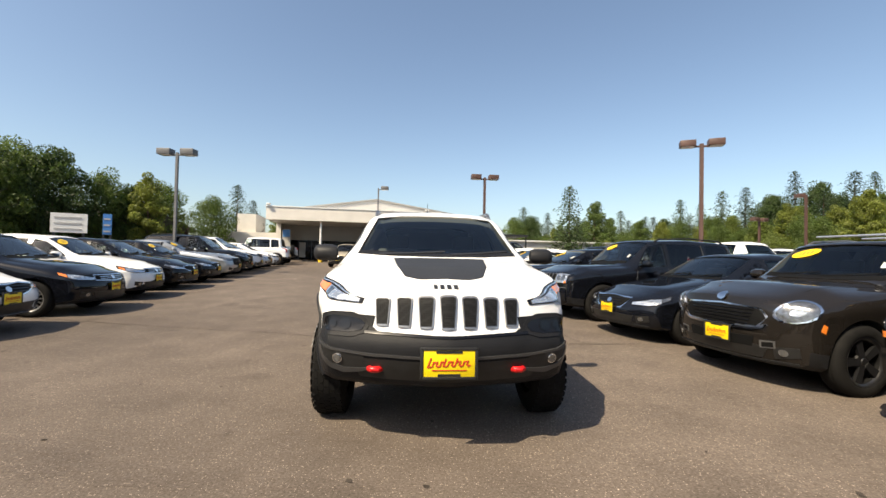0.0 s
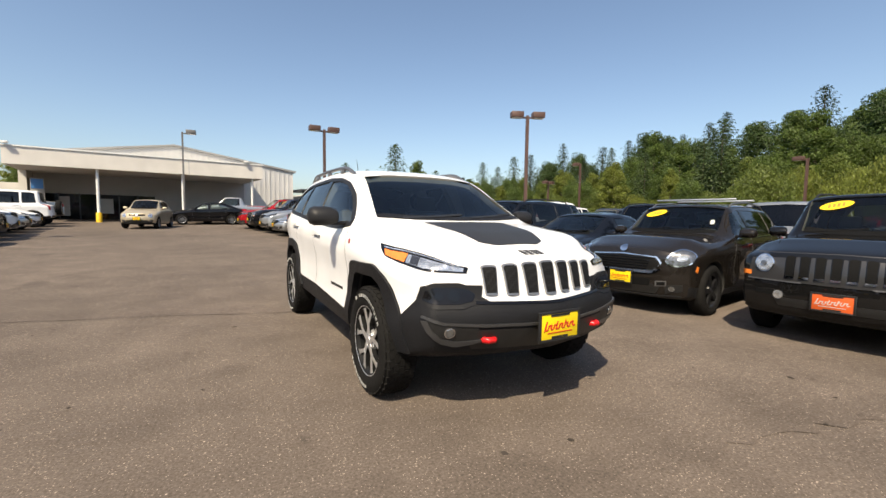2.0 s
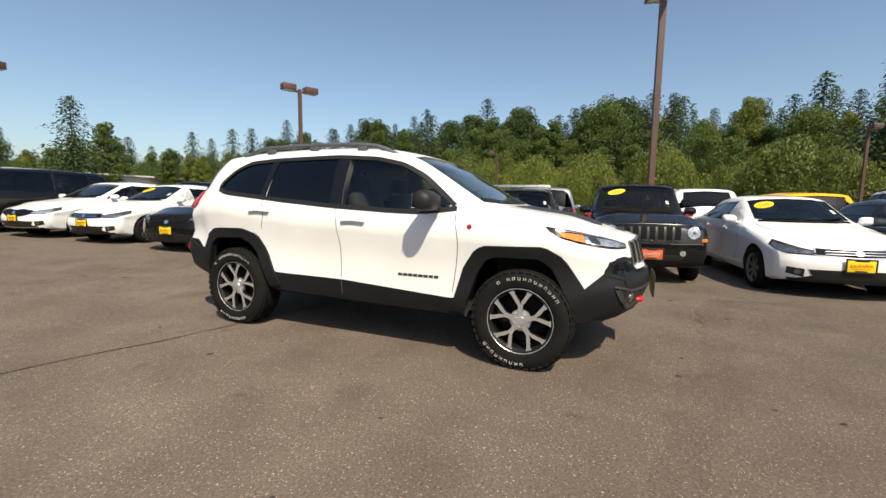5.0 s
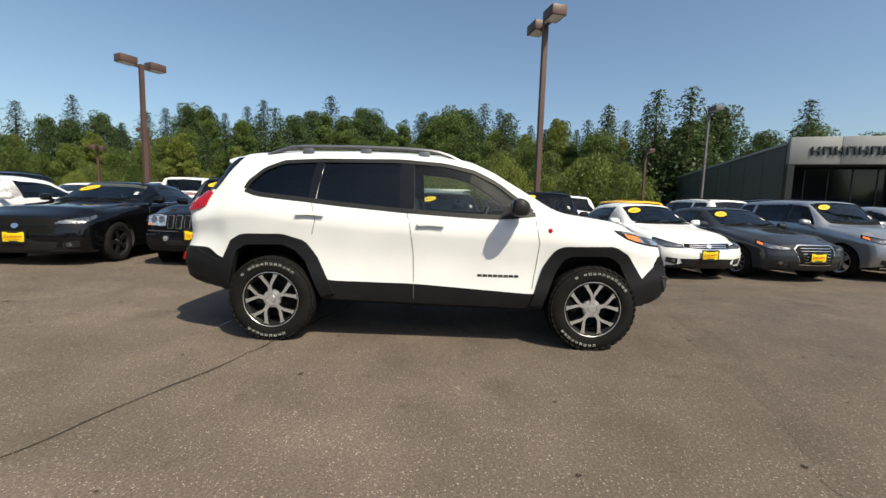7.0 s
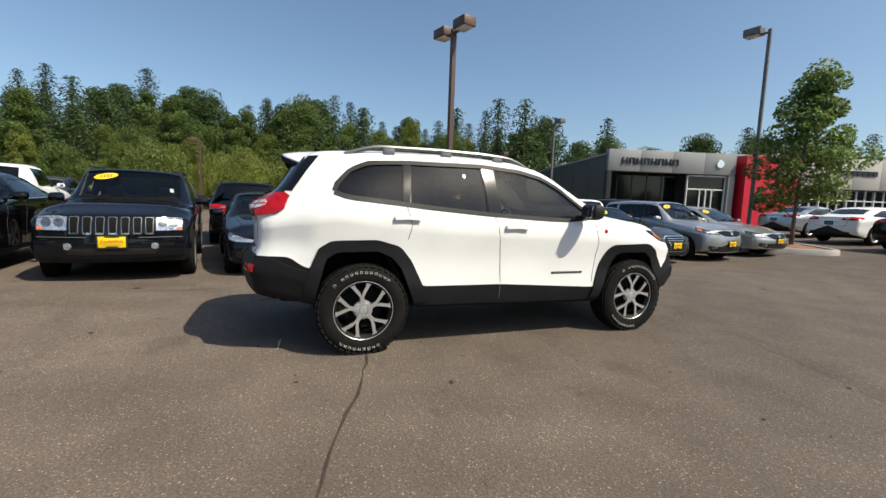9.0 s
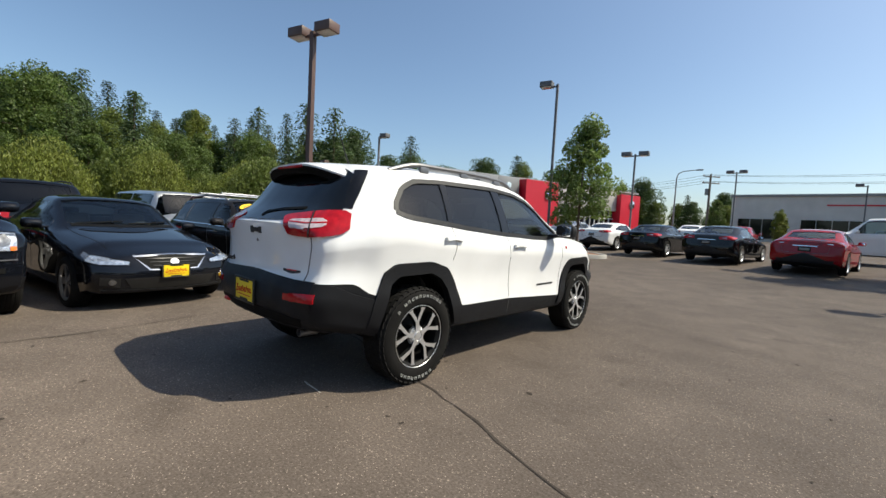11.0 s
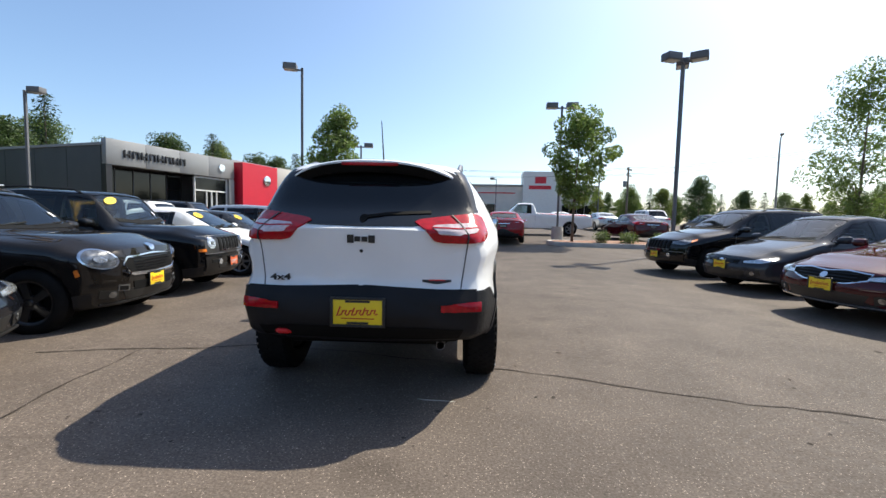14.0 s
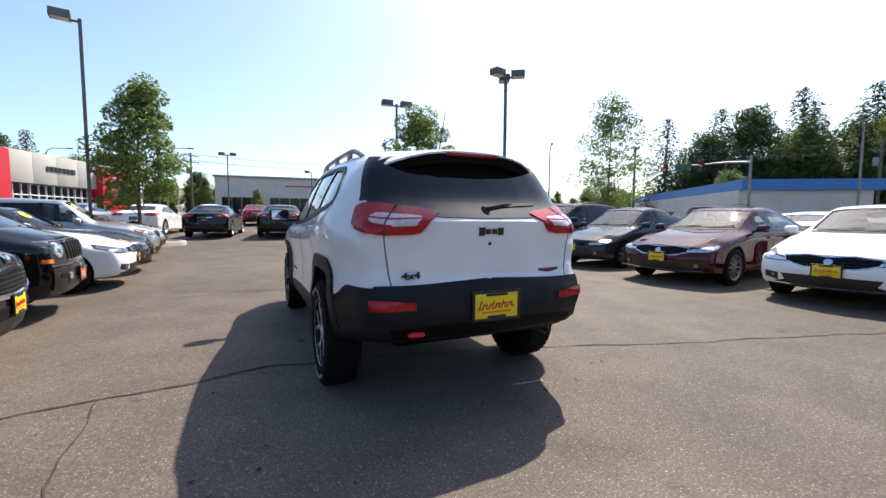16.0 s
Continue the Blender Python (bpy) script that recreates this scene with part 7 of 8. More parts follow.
# ---- planter, seams on the asphalt ----
def ribbon(name, pts, w, z, mt, label, category):
    """A thin uneven strip on the ground."""
    rng = random.Random(len(pts) * 7 + int(w * 1000))
    fine = []
    for a, c in zip(pts, pts[1:]):
        n = max(2, int(math.dist(a, c) / 0.12))
        fine += [(a[0] + (c[0] - a[0]) * k / n, a[1] + (c[1] - a[1]) * k / n) for k in range(n)]
    fine.append(pts[-1])
    bm = bmesh.new()
    prev = None
    off = 0.0
    for i, p in enumerate(fine):
        q = fine[min(i + 1, len(fine) - 1)]
        o = fine[max(i - 1, 0)]
        d = Vector((q[0] - o[0], q[1] - o[1])).normalized()
        s = Vector((-d.y, d.x))
        off = off * 0.85 + rng.uniform(-0.02, 0.02)
        hw = w / 2 * rng.uniform(0.35, 1.3)
        row = []
        for e in (-1, 1):
            x, y = p[0] + s.x * (off + e * hw), p[1] + s.y * (off + e * hw)
            row.append(bm.verts.new((x, y, gz(x, y) + z)))
        if prev:
            bm.faces.new((prev[0], row[0], row[1], prev[1]))
        prev = row
    bmesh.ops.recalc_face_normals(bm, faces=bm.faces)
    return tagged(part(name, bm, mt, None), label, category, kind="structure")


def island(cx, cy, a, c, deg):
    ob = thing("planter_island", "raised kerbed planter with red-brown bark mulch", "planter", pose(cx, cy, gz(cx, cy), 0, 0, deg))

    def ov(k, d):
        n = 40
        out = []
        for i in range(n):
            t = 2 * math.pi * i / n
            x, y = math.cos(t), math.sin(t)
            out.append((math.copysign(abs(x) ** 0.45, x) * (a - d), math.copysign(abs(y) ** 0.45, y) * (c - d)))
        return out
    bm = bmesh.new()
    rows = [[bm.verts.new((x, y, z)) for x, y in ov(0, d)] for d, z in ((0, -0.1), (0, 0.12), (0.02, 0.15), (0.13, 0.15), (0.15, 0.13), (0.15, 0.0))]
    for p, q in zip(rows, rows[1:]):
        for i in range(40):
            bm.faces.new((p[i], p[(i + 1) % 40], q[(i + 1) % 40], q[i]))
    bmesh.ops.recalc_face_normals(bm, faces=bm.faces)
    part("kerb", bm, CONCRETE, ob)
    bm = bmesh.new()
    rng = random.Random(4)
    rr = []
    for k in range(6):
        f = 1 - k / 6
        rr.append([bm.verts.new((x * f, y * f, 0.11 + 0.12 * (1 - f) + rng.uniform(-0.015, 0.015))) for x, y in ov(0, 0.15)])
    for p, q in zip(rr, rr[1:]):
        for i in range(40):
            bm.faces.new((p[i], p[(i + 1) % 40], q[(i + 1) % 40], q[i]))
    bm.faces.new(rr[-1])
    bmesh.ops.recalc_face_normals(bm, faces=bm.faces)
    part("mulch", bm, MULCH, ob)


# ---- the street beyond: signals, poles and wires ----
def traffic_signal(x, y, deg):
    ob = thing("traffic_signal", "grey mast arm with black three-light signals over the street", "traffic signal", pose(x, y, gz(x, y), 0, 0, deg))
    bm = bmesh.new()
    tube(bm, [(0, 0, 0), (0, 0, 5.6)], [0.12, 0.09], 10)
    part("pole", bm, FASCIA, ob)
    bm = bmesh.new()
    tube(bm, [(0, 0, 5.1), (1.2, 0, 5.25), (7.5, 0, 5.45)], [0.08, 0.07, 0.04], 8)
    part("mast_arm", bm, FASCIA, ob)
    for d in (3.6, 6.8):
        bm = bmesh.new()
        box(bm, (d, 0.1, 5.2), (0.34, 0.25, 1.0), bevel=0.03)
        hd = part("signal_head", bm, PLASTIC, ob)
        for z, mt in ((5.52, REDLENS), (5.2, AMBER), (4.88, LAMPDARK)):
            bm = bmesh.new()
            lathe(bm, [(0.0005, 0.26), (0.09, 0.25), (0.12, 0.22)], 16)
            bmesh.ops.translate(bm, verts=bm.verts, vec=(d, 0.01, z))
            part("signal_lens", bm, mt, hd)
    bm = bmesh.new()
    box(bm, (5.2, 0.06, 5.3), (1.5, 0.03, 0.4), bevel=0.01)
    part("street_sign", bm, mat("sign_green", (0.02, 0.12, 0.06), 0.5), ob, "plain green street sign")


traffic_signal(-31.0, -12.0, -85)


def utility_pole(x, y, h, deg):
    ob = thing("utility_pole", "weathered wooden utility pole with a cross arm", "utility pole", pose(x, y, gz(x, y), 0, 0, deg), "utility poles")
    bm = bmesh.new()
    tube(bm, [(0, 0, -0.2), (0, 0, h)], [0.16, 0.11], 10)
    part("pole", bm, BARKP, ob)
    for z in (h - 0.35, h - 1.15):
        bm = bmesh.new()
        box(bm, (0, 0.12, z), (2.4, 0.1, 0.12), bevel=0.01)
        ca = part("cross_arm", bm, BARKP, ob)
        for s in (-1.1, -0.5, 0.5, 1.1):
            bm = bmesh.new()
            lathe(bm, [(0.0005, z + 0.06), (0.04, z + 0.08), (0.05, z + 0.14), (0.03, z + 0.2), (0.0005, z + 0.21)], 8, "z")
            bmesh.ops.translate(bm, verts=bm.verts, vec=(s, 0.12, 0))
            part("insulator", bm, CONCRETE, ca)
    bm = bmesh.new()
    lathe(bm, [(0.0005, h - 2.6), (0.22, h - 2.6), (0.24, h - 2.5), (0.24, h - 1.9), (0.2, h - 1.8), (0.0005, h - 1.8)], 14, "z")
    bmesh.ops.translate(bm, verts=bm.verts, vec=(0, -0.38, 0))
    part("transformer", bm, FASCIA, ob)


BARKP = mat("weathered_pole", (0.16, 0.13, 0.1), 0.9, vary=0.25, scale=4, bump=0.4, bscale=30)
POLES = ((-19.4, -48.8, 7.6), (-34.0, -26.0, 8.2), (-52.0, -14.0, 8.6), (12.0, -51.5, 8.0), (38.0, -66.0, 8.6))
for x, y, h in POLES:
    utility_pole(x, y, h, 58)
lines = thing("power_line", "thin black overhead wires between the utility poles", "power line", pose(0, 0, 0))
for s, dz in ((-1.1, -0.15), (0.5, -0.15), (1.1, -0.95), (-0.5, -0.95)):
    bm = bmesh.new()
    order = sorted(POLES)
    for (xa, ya, ha), (xb, yb, hb) in zip(order, order[1:]):
        c, q = math.cos(radians(58)), math.sin(radians(58))
        a3 = Vector((xa + s * c, ya + s * q, ha + gz(xa, ya) + dz))
        b3 = Vector((xb + s * c, yb + s * q, hb + gz(xb, yb) + dz))
        tube(bm, [a3.lerp(b3, k / 12) - Vector((0, 0, 2.4 * (k / 12) * (1 - k / 12))) for k in range(13)], 0.016, 5)
    part("wire", bm, INK, lines)


def curved_lamp(x, y, h, deg):
    ob = thing("street_lamp", "slim pale street lamp with a curved arm", "lamp", pose(x, y, gz(x, y), 0, 0, deg), "street lamps")
    bm = bmesh.new()
    tube(bm, [(0, 0, 0), (0, 0, h * 0.9), (0.15, 0, h * 0.97), (0.6, 0, h), (2.0, 0, h + 0.05)], [0.09, 0.06, 0.05, 0.045, 0.035], 8)
    part("pole", bm, FASCIA, ob)
    bm = bmesh.new()
    box(bm, (2.2, 0, h + 0.03), (0.6, 0.24, 0.12), bevel=0.04)
    part("lamp_head", bm, GREYPOLE, ob)


for x, y, h, deg in ((11.8, -39.0, 6.8, 170), (-24.0, -27.0, 7.5, 60), (-36.0, -8.0, 7.5, 20), (24.0, -46.0, 7.0, 170)):
    curved_lamp(x, y, h, deg)
island(-7.0, -10.6, 3.1, 1.5, -4)
island(6.6, -9.2, 2.2, 1.3, -38)
island(-18.5, -12.5, 3.0, 1.6, 10)


# ---- trees ----
BARK = mat("bark", (0.13, 0.095, 0.07), 0.9, vary=0.3, scale=6, bump=0.6, bscale=25)
LEAF_MAPLE = leaf_mat("leaf_maple", (0.098, 0.145, 0.03))
LEAF_NEAR = leaf_mat("leaf_near", (0.15, 0.215, 0.05))
LEAF_BRIGHT = leaf_mat("leaf_bright", (0.18, 0.21, 0.038))
LEAF_FRESH = leaf_mat("leaf_fresh", (0.135, 0.175, 0.034))
LEAF_DEEP = leaf_mat("leaf_deep", (0.06, 0.098, 0.027))
NEEDLE = leaf_mat("needles", (0.04, 0.066, 0.03), 0.4)
NEEDLE_L = leaf_mat("needles_light", (0.07, 0.105, 0.038), 0.4)


def leaf_cloud(verts, faces, rng, c, r, n, size, flat=1.0, droop=0.0):
    for _ in range(n):
        while True:
            p = Vector((rng.uniform(-1, 1), rng.uniform(-1, 1), rng.uniform(-1, 1)))
            if 0.1 < p.length < 1:
                break
        p = p.normalized() * p.length ** 0.5
        q = Vector(c) + Vector((p.x * r, p.y * r, p.z * r * flat))
        nrm = (p * 0.7 + Vector((rng.gauss(0, 0.6), rng.gauss(0, 0.6), rng.gauss(0.3, 0.6)))).normalized()
        u = nrm.orthogonal().normalized()
        u.rotate(Matrix.Rotation(rng.uniform(0, 6.28), 3, nrm))
        if droop:
            u = (u * 0.25 + Vector((0, 0, -1)) * droop).normalized()
        v = nrm.cross(u)
        s = size * rng.uniform(0.6, 1.35)
        k = len(verts)
        verts += [q - u * s, q + v * s * 0.45 + nrm * s * 0.12, q + u * s, q - v * s * 0.45 - nrm * s * 0.05]
        faces.append((k, k + 1, k + 2, k + 3))


def mesh_of(name, verts, faces, mt):
    me = bpy.data.meshes.new(name)
    me.from_pydata([tuple(v) for v in verts], [], faces)
    me.materials.append(mt)
    return me


def broad_tree(seed, h, spread, leaf, clumps=26, per=150, size=0.14, trunk=0.12, base=0.28, open_=0.0, droop=0.0, slim=1.0):
    """A tree with tapered trunk, limbs and a crown of leaf clumps."""
    rng = random.Random(seed)
    bm = bmesh.new()
    bend_x, bend_y = rng.uniform(-0.25, 0.25), rng.uniform(-0.25, 0.25)

    def axis(t):
        return Vector((bend_x * t * t, bend_y * t * t, h * 0.93 * t))
    tube(bm, [axis(k / 8) for k in range(9)], [trunk * (1 - 0.85 * k / 8) for k in range(9)], 8)
    verts, faces = [], []
    for i in range(clumps):
        t = base + (1 - base) * (i + rng.random()) / clumps
        a = i * 2.4 + rng.uniform(-0.4, 0.4)
        prof = math.sin(math.pi * min(1, max(0.05, (t - base) / (1.02 - base))) ** (0.75 * slim)) * 0.9 + 0.15
        reach = spread * prof * rng.uniform(0.6, 1.1)
        p0 = axis(max(0.1, t - 0.1))
        p2 = axis(t) + Vector((math.cos(a) * reach, math.sin(a) * reach, rng.uniform(-0.02, 0.08) * h))
        p1 = p0.lerp(p2, 0.5) + Vector((0, 0, 0.03 * h))
        tube(bm, [p0, p1, p2], [trunk * 0.3 * (1.1 - t), trunk * 0.2 * (1.1 - t), 0.006], 5)
        r = spread * rng.uniform(0.3, 0.48) * (1 - 0.3 * open_)
        leaf_cloud(verts, faces, rng, p2, r, per, size, 0.85 if not droop else 1.3, droop)
        leaf_cloud(verts, faces, rng, p1, r * 0.8, per // 2, size, 0.8, droop)
    for f in bm.faces:
        f.smooth = True
    me = bpy.data.meshes.new("trunk")
    bm.to_mesh(me)
    bm.free()
    me.materials.append(BARK)
    return me, mesh_of("crown", verts, faces, leaf)


def conifer(seed, h, spread, leaf, layers=30, per=44, size=0.3, ragged=0.25):
    """A conifer: whorls of drooping boughs, each a spray of needle tufts."""
    rng = random.Random(seed)
    bm = bmesh.new()
    tube(bm, [(0, 0, h * 0.96 * k / 6) for k in range(7)], [0.017 * h * (1.02 - k / 6) + 0.01 for k in range(7)], 7)
    verts, faces = [], []
    for i in range(layers):
        t = 0.06 + 0.93 * i / layers
        n = max(6, int(10 * (1 - t) + 4))
        grow_f = rng.uniform(1 - ragged, 1 + ragged)
        for k in range(n):
            a = 2 * math.pi * k / n + i * 0.7 + rng.uniform(-0.25, 0.25)
            reach = (spread * (1.02 - t) ** 0.68 * grow_f * rng.uniform(0.7, 1.15) + 0.14)
            m = max(4, int(per / 3 * (0.4 + reach / spread)))
            for j in range(m):
                f = ((j + rng.random()) / m) ** 0.8
                q = Vector((math.cos(a) * reach * f, math.sin(a) * reach * f, h * t + reach * (0.12 - 0.38 * f * f)))
                sp = 0.13 * reach * f + 0.06
                q += Vector((rng.gauss(0, sp), rng.gauss(0, sp), rng.gauss(0, 0.1)))
                u = Vector((math.cos(a + rng.gauss(0, 0.7)), math.sin(a + rng.gauss(0, 0.7)), rng.gauss(-0.3, 0.35))).normalized()
                v = u.cross(Vector((rng.gauss(0, 0.6), rng.gauss(0, 0.6), 1))).normalized()
                s = size * rng.uniform(0.6, 1.3) * (0.7 + 0.3 * (1 - t))
                c = len(verts)
                verts += [q - u * s * 0.6, q + v * s * 0.34, q + u * s, q - v * s * 0.34]
                faces.append((c, c + 1, c + 2, c + 3))
    for f in bm.faces:
        f.smooth = True
    me = bpy.data.meshes.new("trunk")
    bm.to_mesh(me)
    bm.free()
    me.materials.append(BARK)
    return me, mesh_of("crown", verts, faces, leaf)


def plant(pair, x, y, s, rot, label, name="tree", group="", zoff=0.0, sz=None):
    ob = thing(name, label, "tree", Matrix.Translation((x, y, gz(x, y) + zoff)) @ Matrix.Rotation(rot, 4, "Z") @ Matrix.Diagonal((s, s, sz or s, 1)), group)
    for me, nm in zip(pair, ("trunk", "crown")):
        o = new(nm, me)
        o.parent = ob
    return ob


# young trees on the planters
near_maple = broad_tree(3, 5.9, 1.3, LEAF_NEAR, 36, 250, 0.07, 0.07, 0.27, 0.45, slim=0.62)
open_maple = broad_tree(8, 6.0, 1.45, LEAF_NEAR, 28, 300, 0.072, 0.065, 0.34, 0.55)
thin_maple = broad_tree(15, 8.4, 2.0, LEAF_NEAR, 36, 220, 0.075, 0.08, 0.12, 0.7)
plant(near_maple, 5.9, -9.0, 1.0, 0.4, "young green maple in full leaf beside a lamp", zoff=0.1)
plant(open_maple, -4.95, -10.4, 1.0, 1.2, "young open-crowned maple on a planter", zoff=0.15)
plant(thin_maple, -18.6, -12.6, 1.05, 2.0, "taller loose-crowned young tree by the street", zoff=0.1)


def bush(x, y, r):
    rng = random.Random(int(x * 10))
    verts, faces = [], []
    for k in range(14):
        a, d = rng.uniform(0, 6.28), rng.uniform(0, 0.6) * r
        leaf_cloud(verts, faces, rng, (math.cos(a) * d, math.sin(a) * d, r * rng.uniform(0.35, 0.75)), r * 0.5, 70, 0.035)
    ob = thing("bush", "small clipped round green bush on the mulch", "bush", pose(x, y, gz(x, y) + 0.14), "planter bushes")
    o = new("leaves", mesh_of("leaves", verts, faces, LEAF_MAPLE))
    o.parent = ob
    bm = bmesh.new()
    for k in range(5):
        a = k * 1.26
        tube(bm, [(0, 0, 0), (math.cos(a) * r * 0.3, math.sin(a) * r * 0.3, r * 0.5)], 0.012, 5)
    part("stems", bm, BARK, ob)


for x, y, r in ((-6.15, -9.85, 0.48), (-7.3, -9.9, 0.5), (-8.7, -10.1, 0.44)):
    bush(x, y, r)

# woods
KINDS = dict(
    oak=[broad_tree(20 + k, 11, (2.9, 2.5, 3.2)[k], (LEAF_MAPLE, LEAF_FRESH, LEAF_MAPLE)[k], 46, 300, 0.13, 0.2, 0.08, slim=(1.0, 1.15, 1.0)[k]) for k in range(3)],
    deep=[broad_tree(30 + k, 12, 3.4, LEAF_DEEP, 42, 300, 0.16, 0.22, 0.06) for k in range(2)],
    poplar=[broad_tree(40 + k, 12, 2.1, LEAF_MAPLE if k else LEAF_BRIGHT, 42, 260, 0.14, 0.2, 0.08, slim=1.2) for k in range(2)],
    willow=[broad_tree(50 + k, 6.5, 3.0, (LEAF_BRIGHT, LEAF_FRESH)[k], 44, 420, 0.13, 0.2, 0.06, droop=(0.55, 0.25)[k]) for k in range(2)],
    fir=[conifer(60 + k, 14, 3.9, NEEDLE, 34, 50, 0.32) for k in range(2)],
    pine=[conifer(70 + k, 14, 4.2, NEEDLE_L, 30, 50, 0.36, 0.32) for k in range(2)])
WORDS = dict(oak="broad green deciduous tree at the edge of the woods", deep="dark green deciduous tree in the woods", poplar="slender bright green poplar in leaf", willow="low yellow-green willow with drooping twigs",
             fir="dark pointed fir above the broad trees", pine="tall loose-branched pine of the woods")
rng = random.Random(11)


def tree(kind, x, y, s, group="woods"):
    pair = KINDS[kind][rng.randrange(len(KINDS[kind]))]
    plant(pair, x, y, s, rng.uniform(0, 6.28), WORDS[kind], kind if kind in ("willow", "poplar", "fir", "pine") else "tree", group, -0.2, s * rng.uniform(0.92, 1.1))


# belt from the north round the east to the south-east: near shrubs and willows, then trees, then the bank
for k in range(210):
    a = radians(78 - 108 * (k + rng.random()) / 210)
    ring = k % 4
    d = (46, 54, 64, 86)[ring] + rng.uniform(-4, 5)
    x, y = -2 + d * math.cos(a), 4 + d * math.sin(a)
    if x > 15 and y < -6 and x < 52:
        continue
    if x < 30 and 40 < y < 58 and ring == 0:
        d += 12
        x, y = -2 + d * math.cos(a), 4 + d * math.sin(a)
    high = 0.55 + 0.4 * sstep(75, 10, math.degrees(a))
    if ring == 0:
        kind, s = rng.choice(("willow", "willow", "willow", "poplar", "oak")), rng.uniform(0.5, 0.8)
    elif ring == 1:
        kind, s = rng.choice(("oak", "poplar", "poplar", "pine", "oak")), rng.uniform(0.66, 0.98)
    elif ring == 2:
        kind, s = rng.choice(("fir", "deep", "oak", "pine", "poplar")), rng.uniform(0.7, 1.12)
    else:
        kind, s = rng.choice(("fir", "fir", "pine", "deep")), rng.uniform(0.8, 1.3)
    tree(kind, x, y, s * high * 0.92)
# trees that stand out, and groups elsewhere
for kind, x, y, s in (("pine", 47.9, -19.7, 1.1), ("pine", 50.5, -17.0, 1.0), ("deep", 57, 7, 1.05), ("oak", 52, 9, 1.0), ("pine", 13.7, 45.5, 0.66), ("oak", 9.5, 56, 0.5), ("deep", 12, 57, 0.48), ("poplar", 18, 50, 0.62),
                      ("deep", 44, -26, 0.8), ("oak", 40, -34, 0.75), ("fir", 36, -44, 0.8), ("deep", 30, -50, 0.7), ("oak", 26, -58, 0.7), ("fir", 47, -32, 0.9), ("deep", 52, -25, 1.0),
                      ("oak", -27.5, 24.5, 0.72), ("oak", -28, 27.5, 0.68), ("deep", -26.3, 28, 0.6), ("oak", -25, 30.5, 0.58), ("deep", -24, 32, 0.5), ("poplar", -22.3, 31.5, 0.58), ("oak", -24, 36, 0.62), ("oak", -20, 36, 0.5), ("fir", -19.8, 40, 0.52),
                      ("fir", -18.7, 41, 0.42), ("poplar", -17.2, 44, 0.42), ("poplar", -18, 46, 0.44), ("oak", -33, 30, 0.68), ("oak", -35, 25, 0.76), ("deep", -36, 20, 0.72),
                      ("pine", -60, -24, 1.05), ("fir", -62, -19, 1.25), ("oak", -58, -15, 1.1), ("fir", -62, -12, 1.15), ("pine", -63, -8, 1.1), ("oak", -60, -4, 1.0), ("deep", -63, -17, 1.15), ("deep", -46, -27, 0.95), ("fir", -54, -2, 0.9), ("deep", -54, 3, 0.9),
                      ("fir", -44, -31, 1.0), ("oak", -59, -27, 1.0), ("oak", -61, -10, 1.1), ("fir", -64, -14, 1.2), ("deep", -64, -22, 1.1), ("oak", -62, 0, 1.0), ("fir", -60, -33, 0.9), ("deep", -55, 9, 0.8), ("oak", -40, -36, 0.5), ("oak", -36, -17, 0.45), ("deep", -30, -52, 0.55), ("oak", -22, -56, 0.5), ("deep", -16, -66, 0.6), ("fir", -47, 14, 0.8), ("deep", -45, 20, 0.8),
                      ("oak", 24, -60, 0.5), ("oak", 22, -62, 0.52), ("deep", 17.5, -64, 0.5), ("fir", 19, -67, 0.5), ("oak", 12.5, -63, 0.46), ("poplar", 15, -66, 0.5), ("deep", 11, -69, 0.5), ("oak", 20, -66, 0.5), ("deep", 14, -68, 0.6), ("oak", 6, -70, 0.55), ("oak", -4, -72, 0.6), ("poplar", 9.6, -46, 0.34), ("poplar", 4.2, -47, 0.3), ("poplar", -14.6, -45, 0.36), ("oak", -20.5, -40, 0.42)):
    tree(kind, x, y, s, "woods" if x > 20 else "street trees")
# bright willows before the woods, dark trees over the street, a low far belt in the south and west
for x, y, s in ((39.5, 2.6, 0.85), (37.6, -5.4, 0.8), (38.0, 8.4, 0.85), (36.5, 1.6, 0.75), (34.4, -5.6, 0.8), (33.5, -8.0, 0.7), (36.0, 13.0, 0.75), (34.0, 19.0, 0.7)):
    tree("willow", x, y, s)
for kind, x, y, s in (("oak", -46.5, -29.5, 0.8), ("pine", -50, -28.5, 1.05), ("deep", -52.5, -26, 1.1), ("oak", -54, -21.5, 1.12), ("fir", -56, -23, 1.2), ("oak", -55, -33, 0.8), ("pine", -57, -18, 1.0), ("oak", 45, -38, 0.9), ("deep", 41, -42, 0.95), ("oak", 52, -36, 0.95), ("deep", 34, -52, 0.85), ("fir", 30, -56, 0.8), ("deep", 24, -62, 0.75), ("oak", 38, -48, 0.9)):
    tree(kind, x, y, s, "street trees")
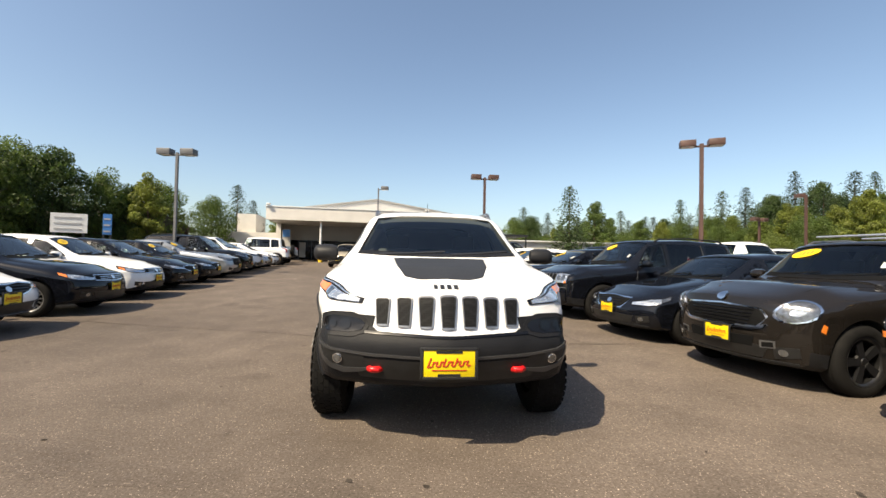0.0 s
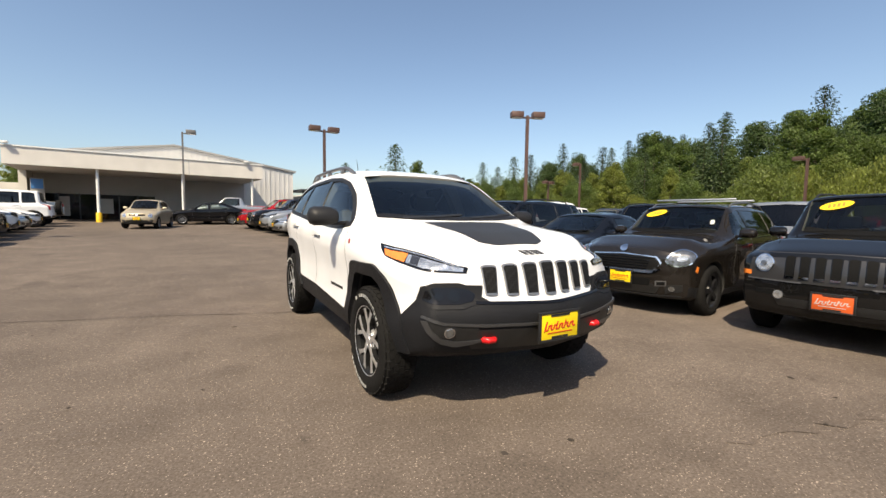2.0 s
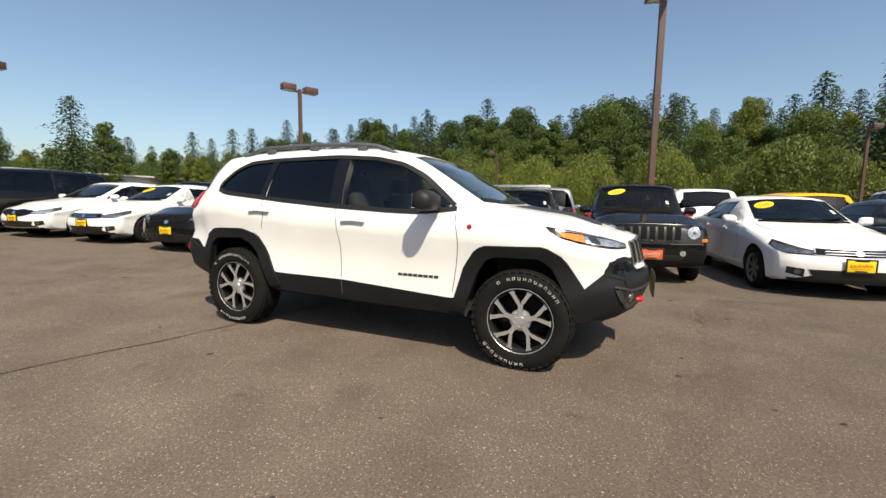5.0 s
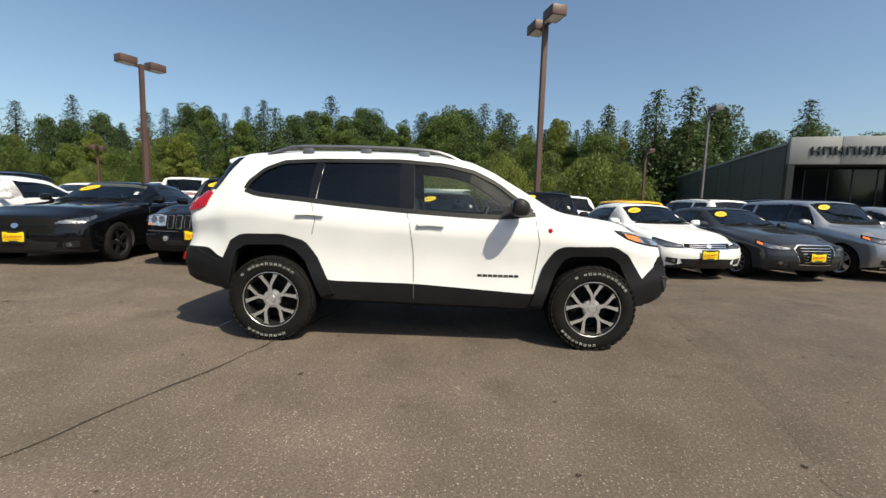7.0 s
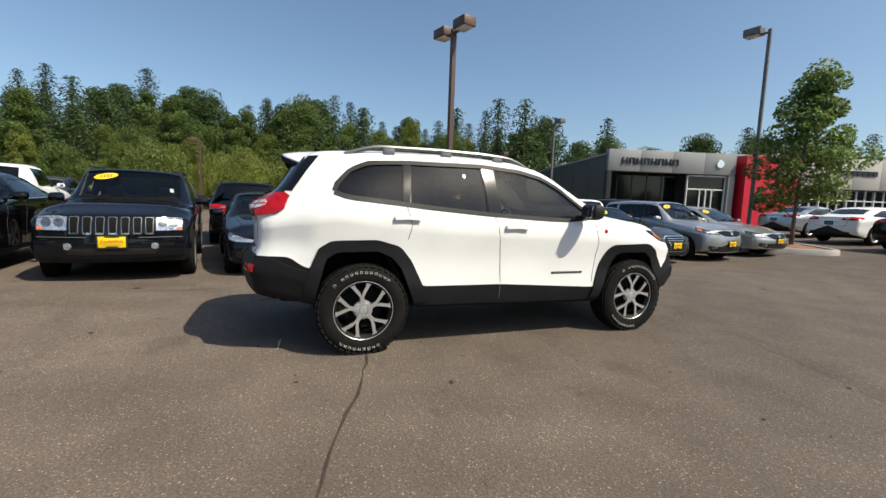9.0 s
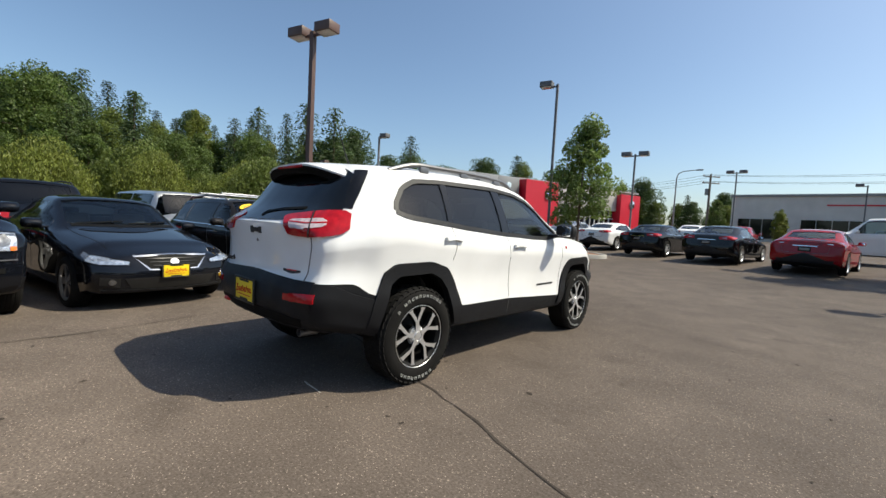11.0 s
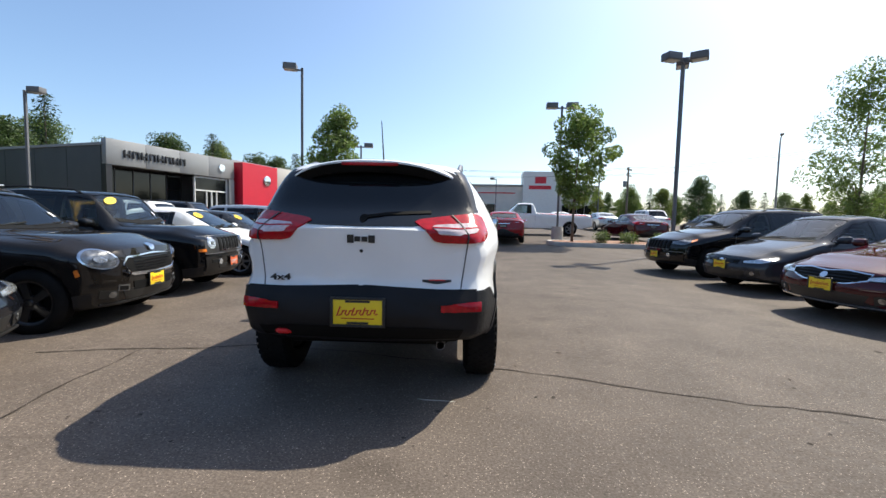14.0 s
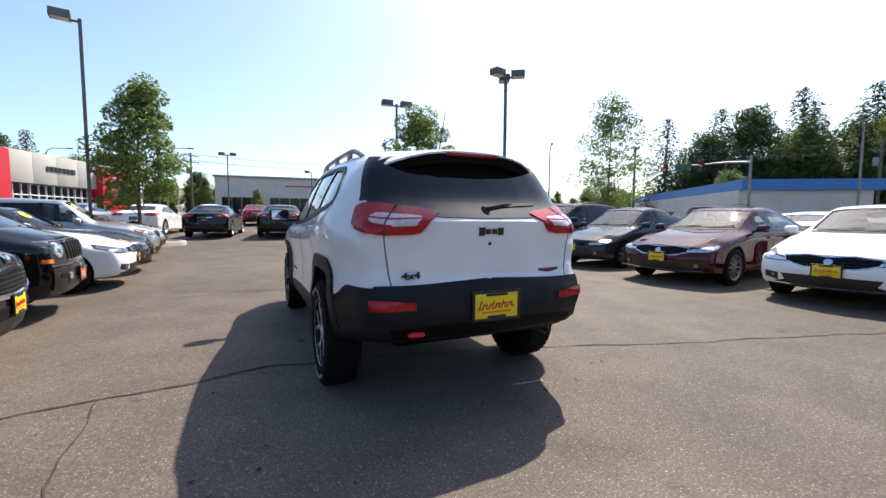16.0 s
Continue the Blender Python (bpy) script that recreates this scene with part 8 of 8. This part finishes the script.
for k in range(60):
    a = radians(182 + 92 * (k + rng.random()) / 60)
    d = rng.uniform(85, 112)
    tree(rng.choice(("oak", "deep", "oak", "poplar", "fir")), -2 + d * math.cos(a), 4 + d * math.sin(a), rng.uniform(0.4, 0.66), "far trees")
ribbon("asphalt_crack", [(-9.0, 7.6), (-5.5, 6.85), (-4.58, 6.64), (-3.39, 6.44), (-2.91, 6.37), (-2.3, 6.23), (-1.95, 6.12), (-1.2, 5.94), (0.0, 5.75), (1.0, 5.68), (1.5, 5.84), (2.0, 5.9), (2.9, 6.15)], 0.02, 0.004, TAR, "thin dark crack across the asphalt", "crack")
ribbon("asphalt_crack", [(2.05, 5.92), (1.9, 6.8), (1.7, 7.6), (1.55, 9.0)], 0.014, 0.004, TAR, "thin dark crack branching off another", "crack")

ribbon("worn_track", [(-5.0, 3.1), (-3.5, 2.6), (-2.7, 2.45), (-1.94, 2.3), (-1.0, 2.15), (0.35, 1.9), (1.8, 1.75), (3.0, 1.5)], 0.3, 0.0015, WORN, "broad worn darker track across the asphalt", "track")
ribbon("paint_mark", [(-0.62, 6.64), (-0.74, 6.66), (-0.88, 6.66)], 0.016, 0.004, LINE, "short pale scrape on the asphalt", "mark")


def ground_spots():
    """Oil drips, gum and bits of leaf, each a thin uneven disc."""
    rng = random.Random(91)
    bm = bmesh.new()
    for k in range(170):
        x, y = rng.uniform(-6.5, 3.0), rng.uniform(-2.0, 12.0)
        r = rng.uniform(0.008, 0.022) * (2.2 if rng.random() < 0.12 else 1)
        a0, q = rng.uniform(0, 6.28), rng.uniform(0.4, 1.0)
        ring = []
        for j in range(9):
            t = 2 * math.pi * j / 9
            d = r * rng.uniform(0.7, 1.2)
            u, v = d * math.cos(t), d * q * math.sin(t)
            px, py = x + u * math.cos(a0) - v * math.sin(a0), y + u * math.sin(a0) + v * math.cos(a0)
            ring.append(bm.verts.new((px, py, gz(px, py) + 0.004)))
        bm.faces.new(ring)
    bmesh.ops.recalc_face_normals(bm, faces=bm.faces)
    tagged(part("oil_spots", bm, TAR, None, smooth=False), "small dark oil drips and gum spots on asphalt", "stain", kind="stuff")


ground_spots()
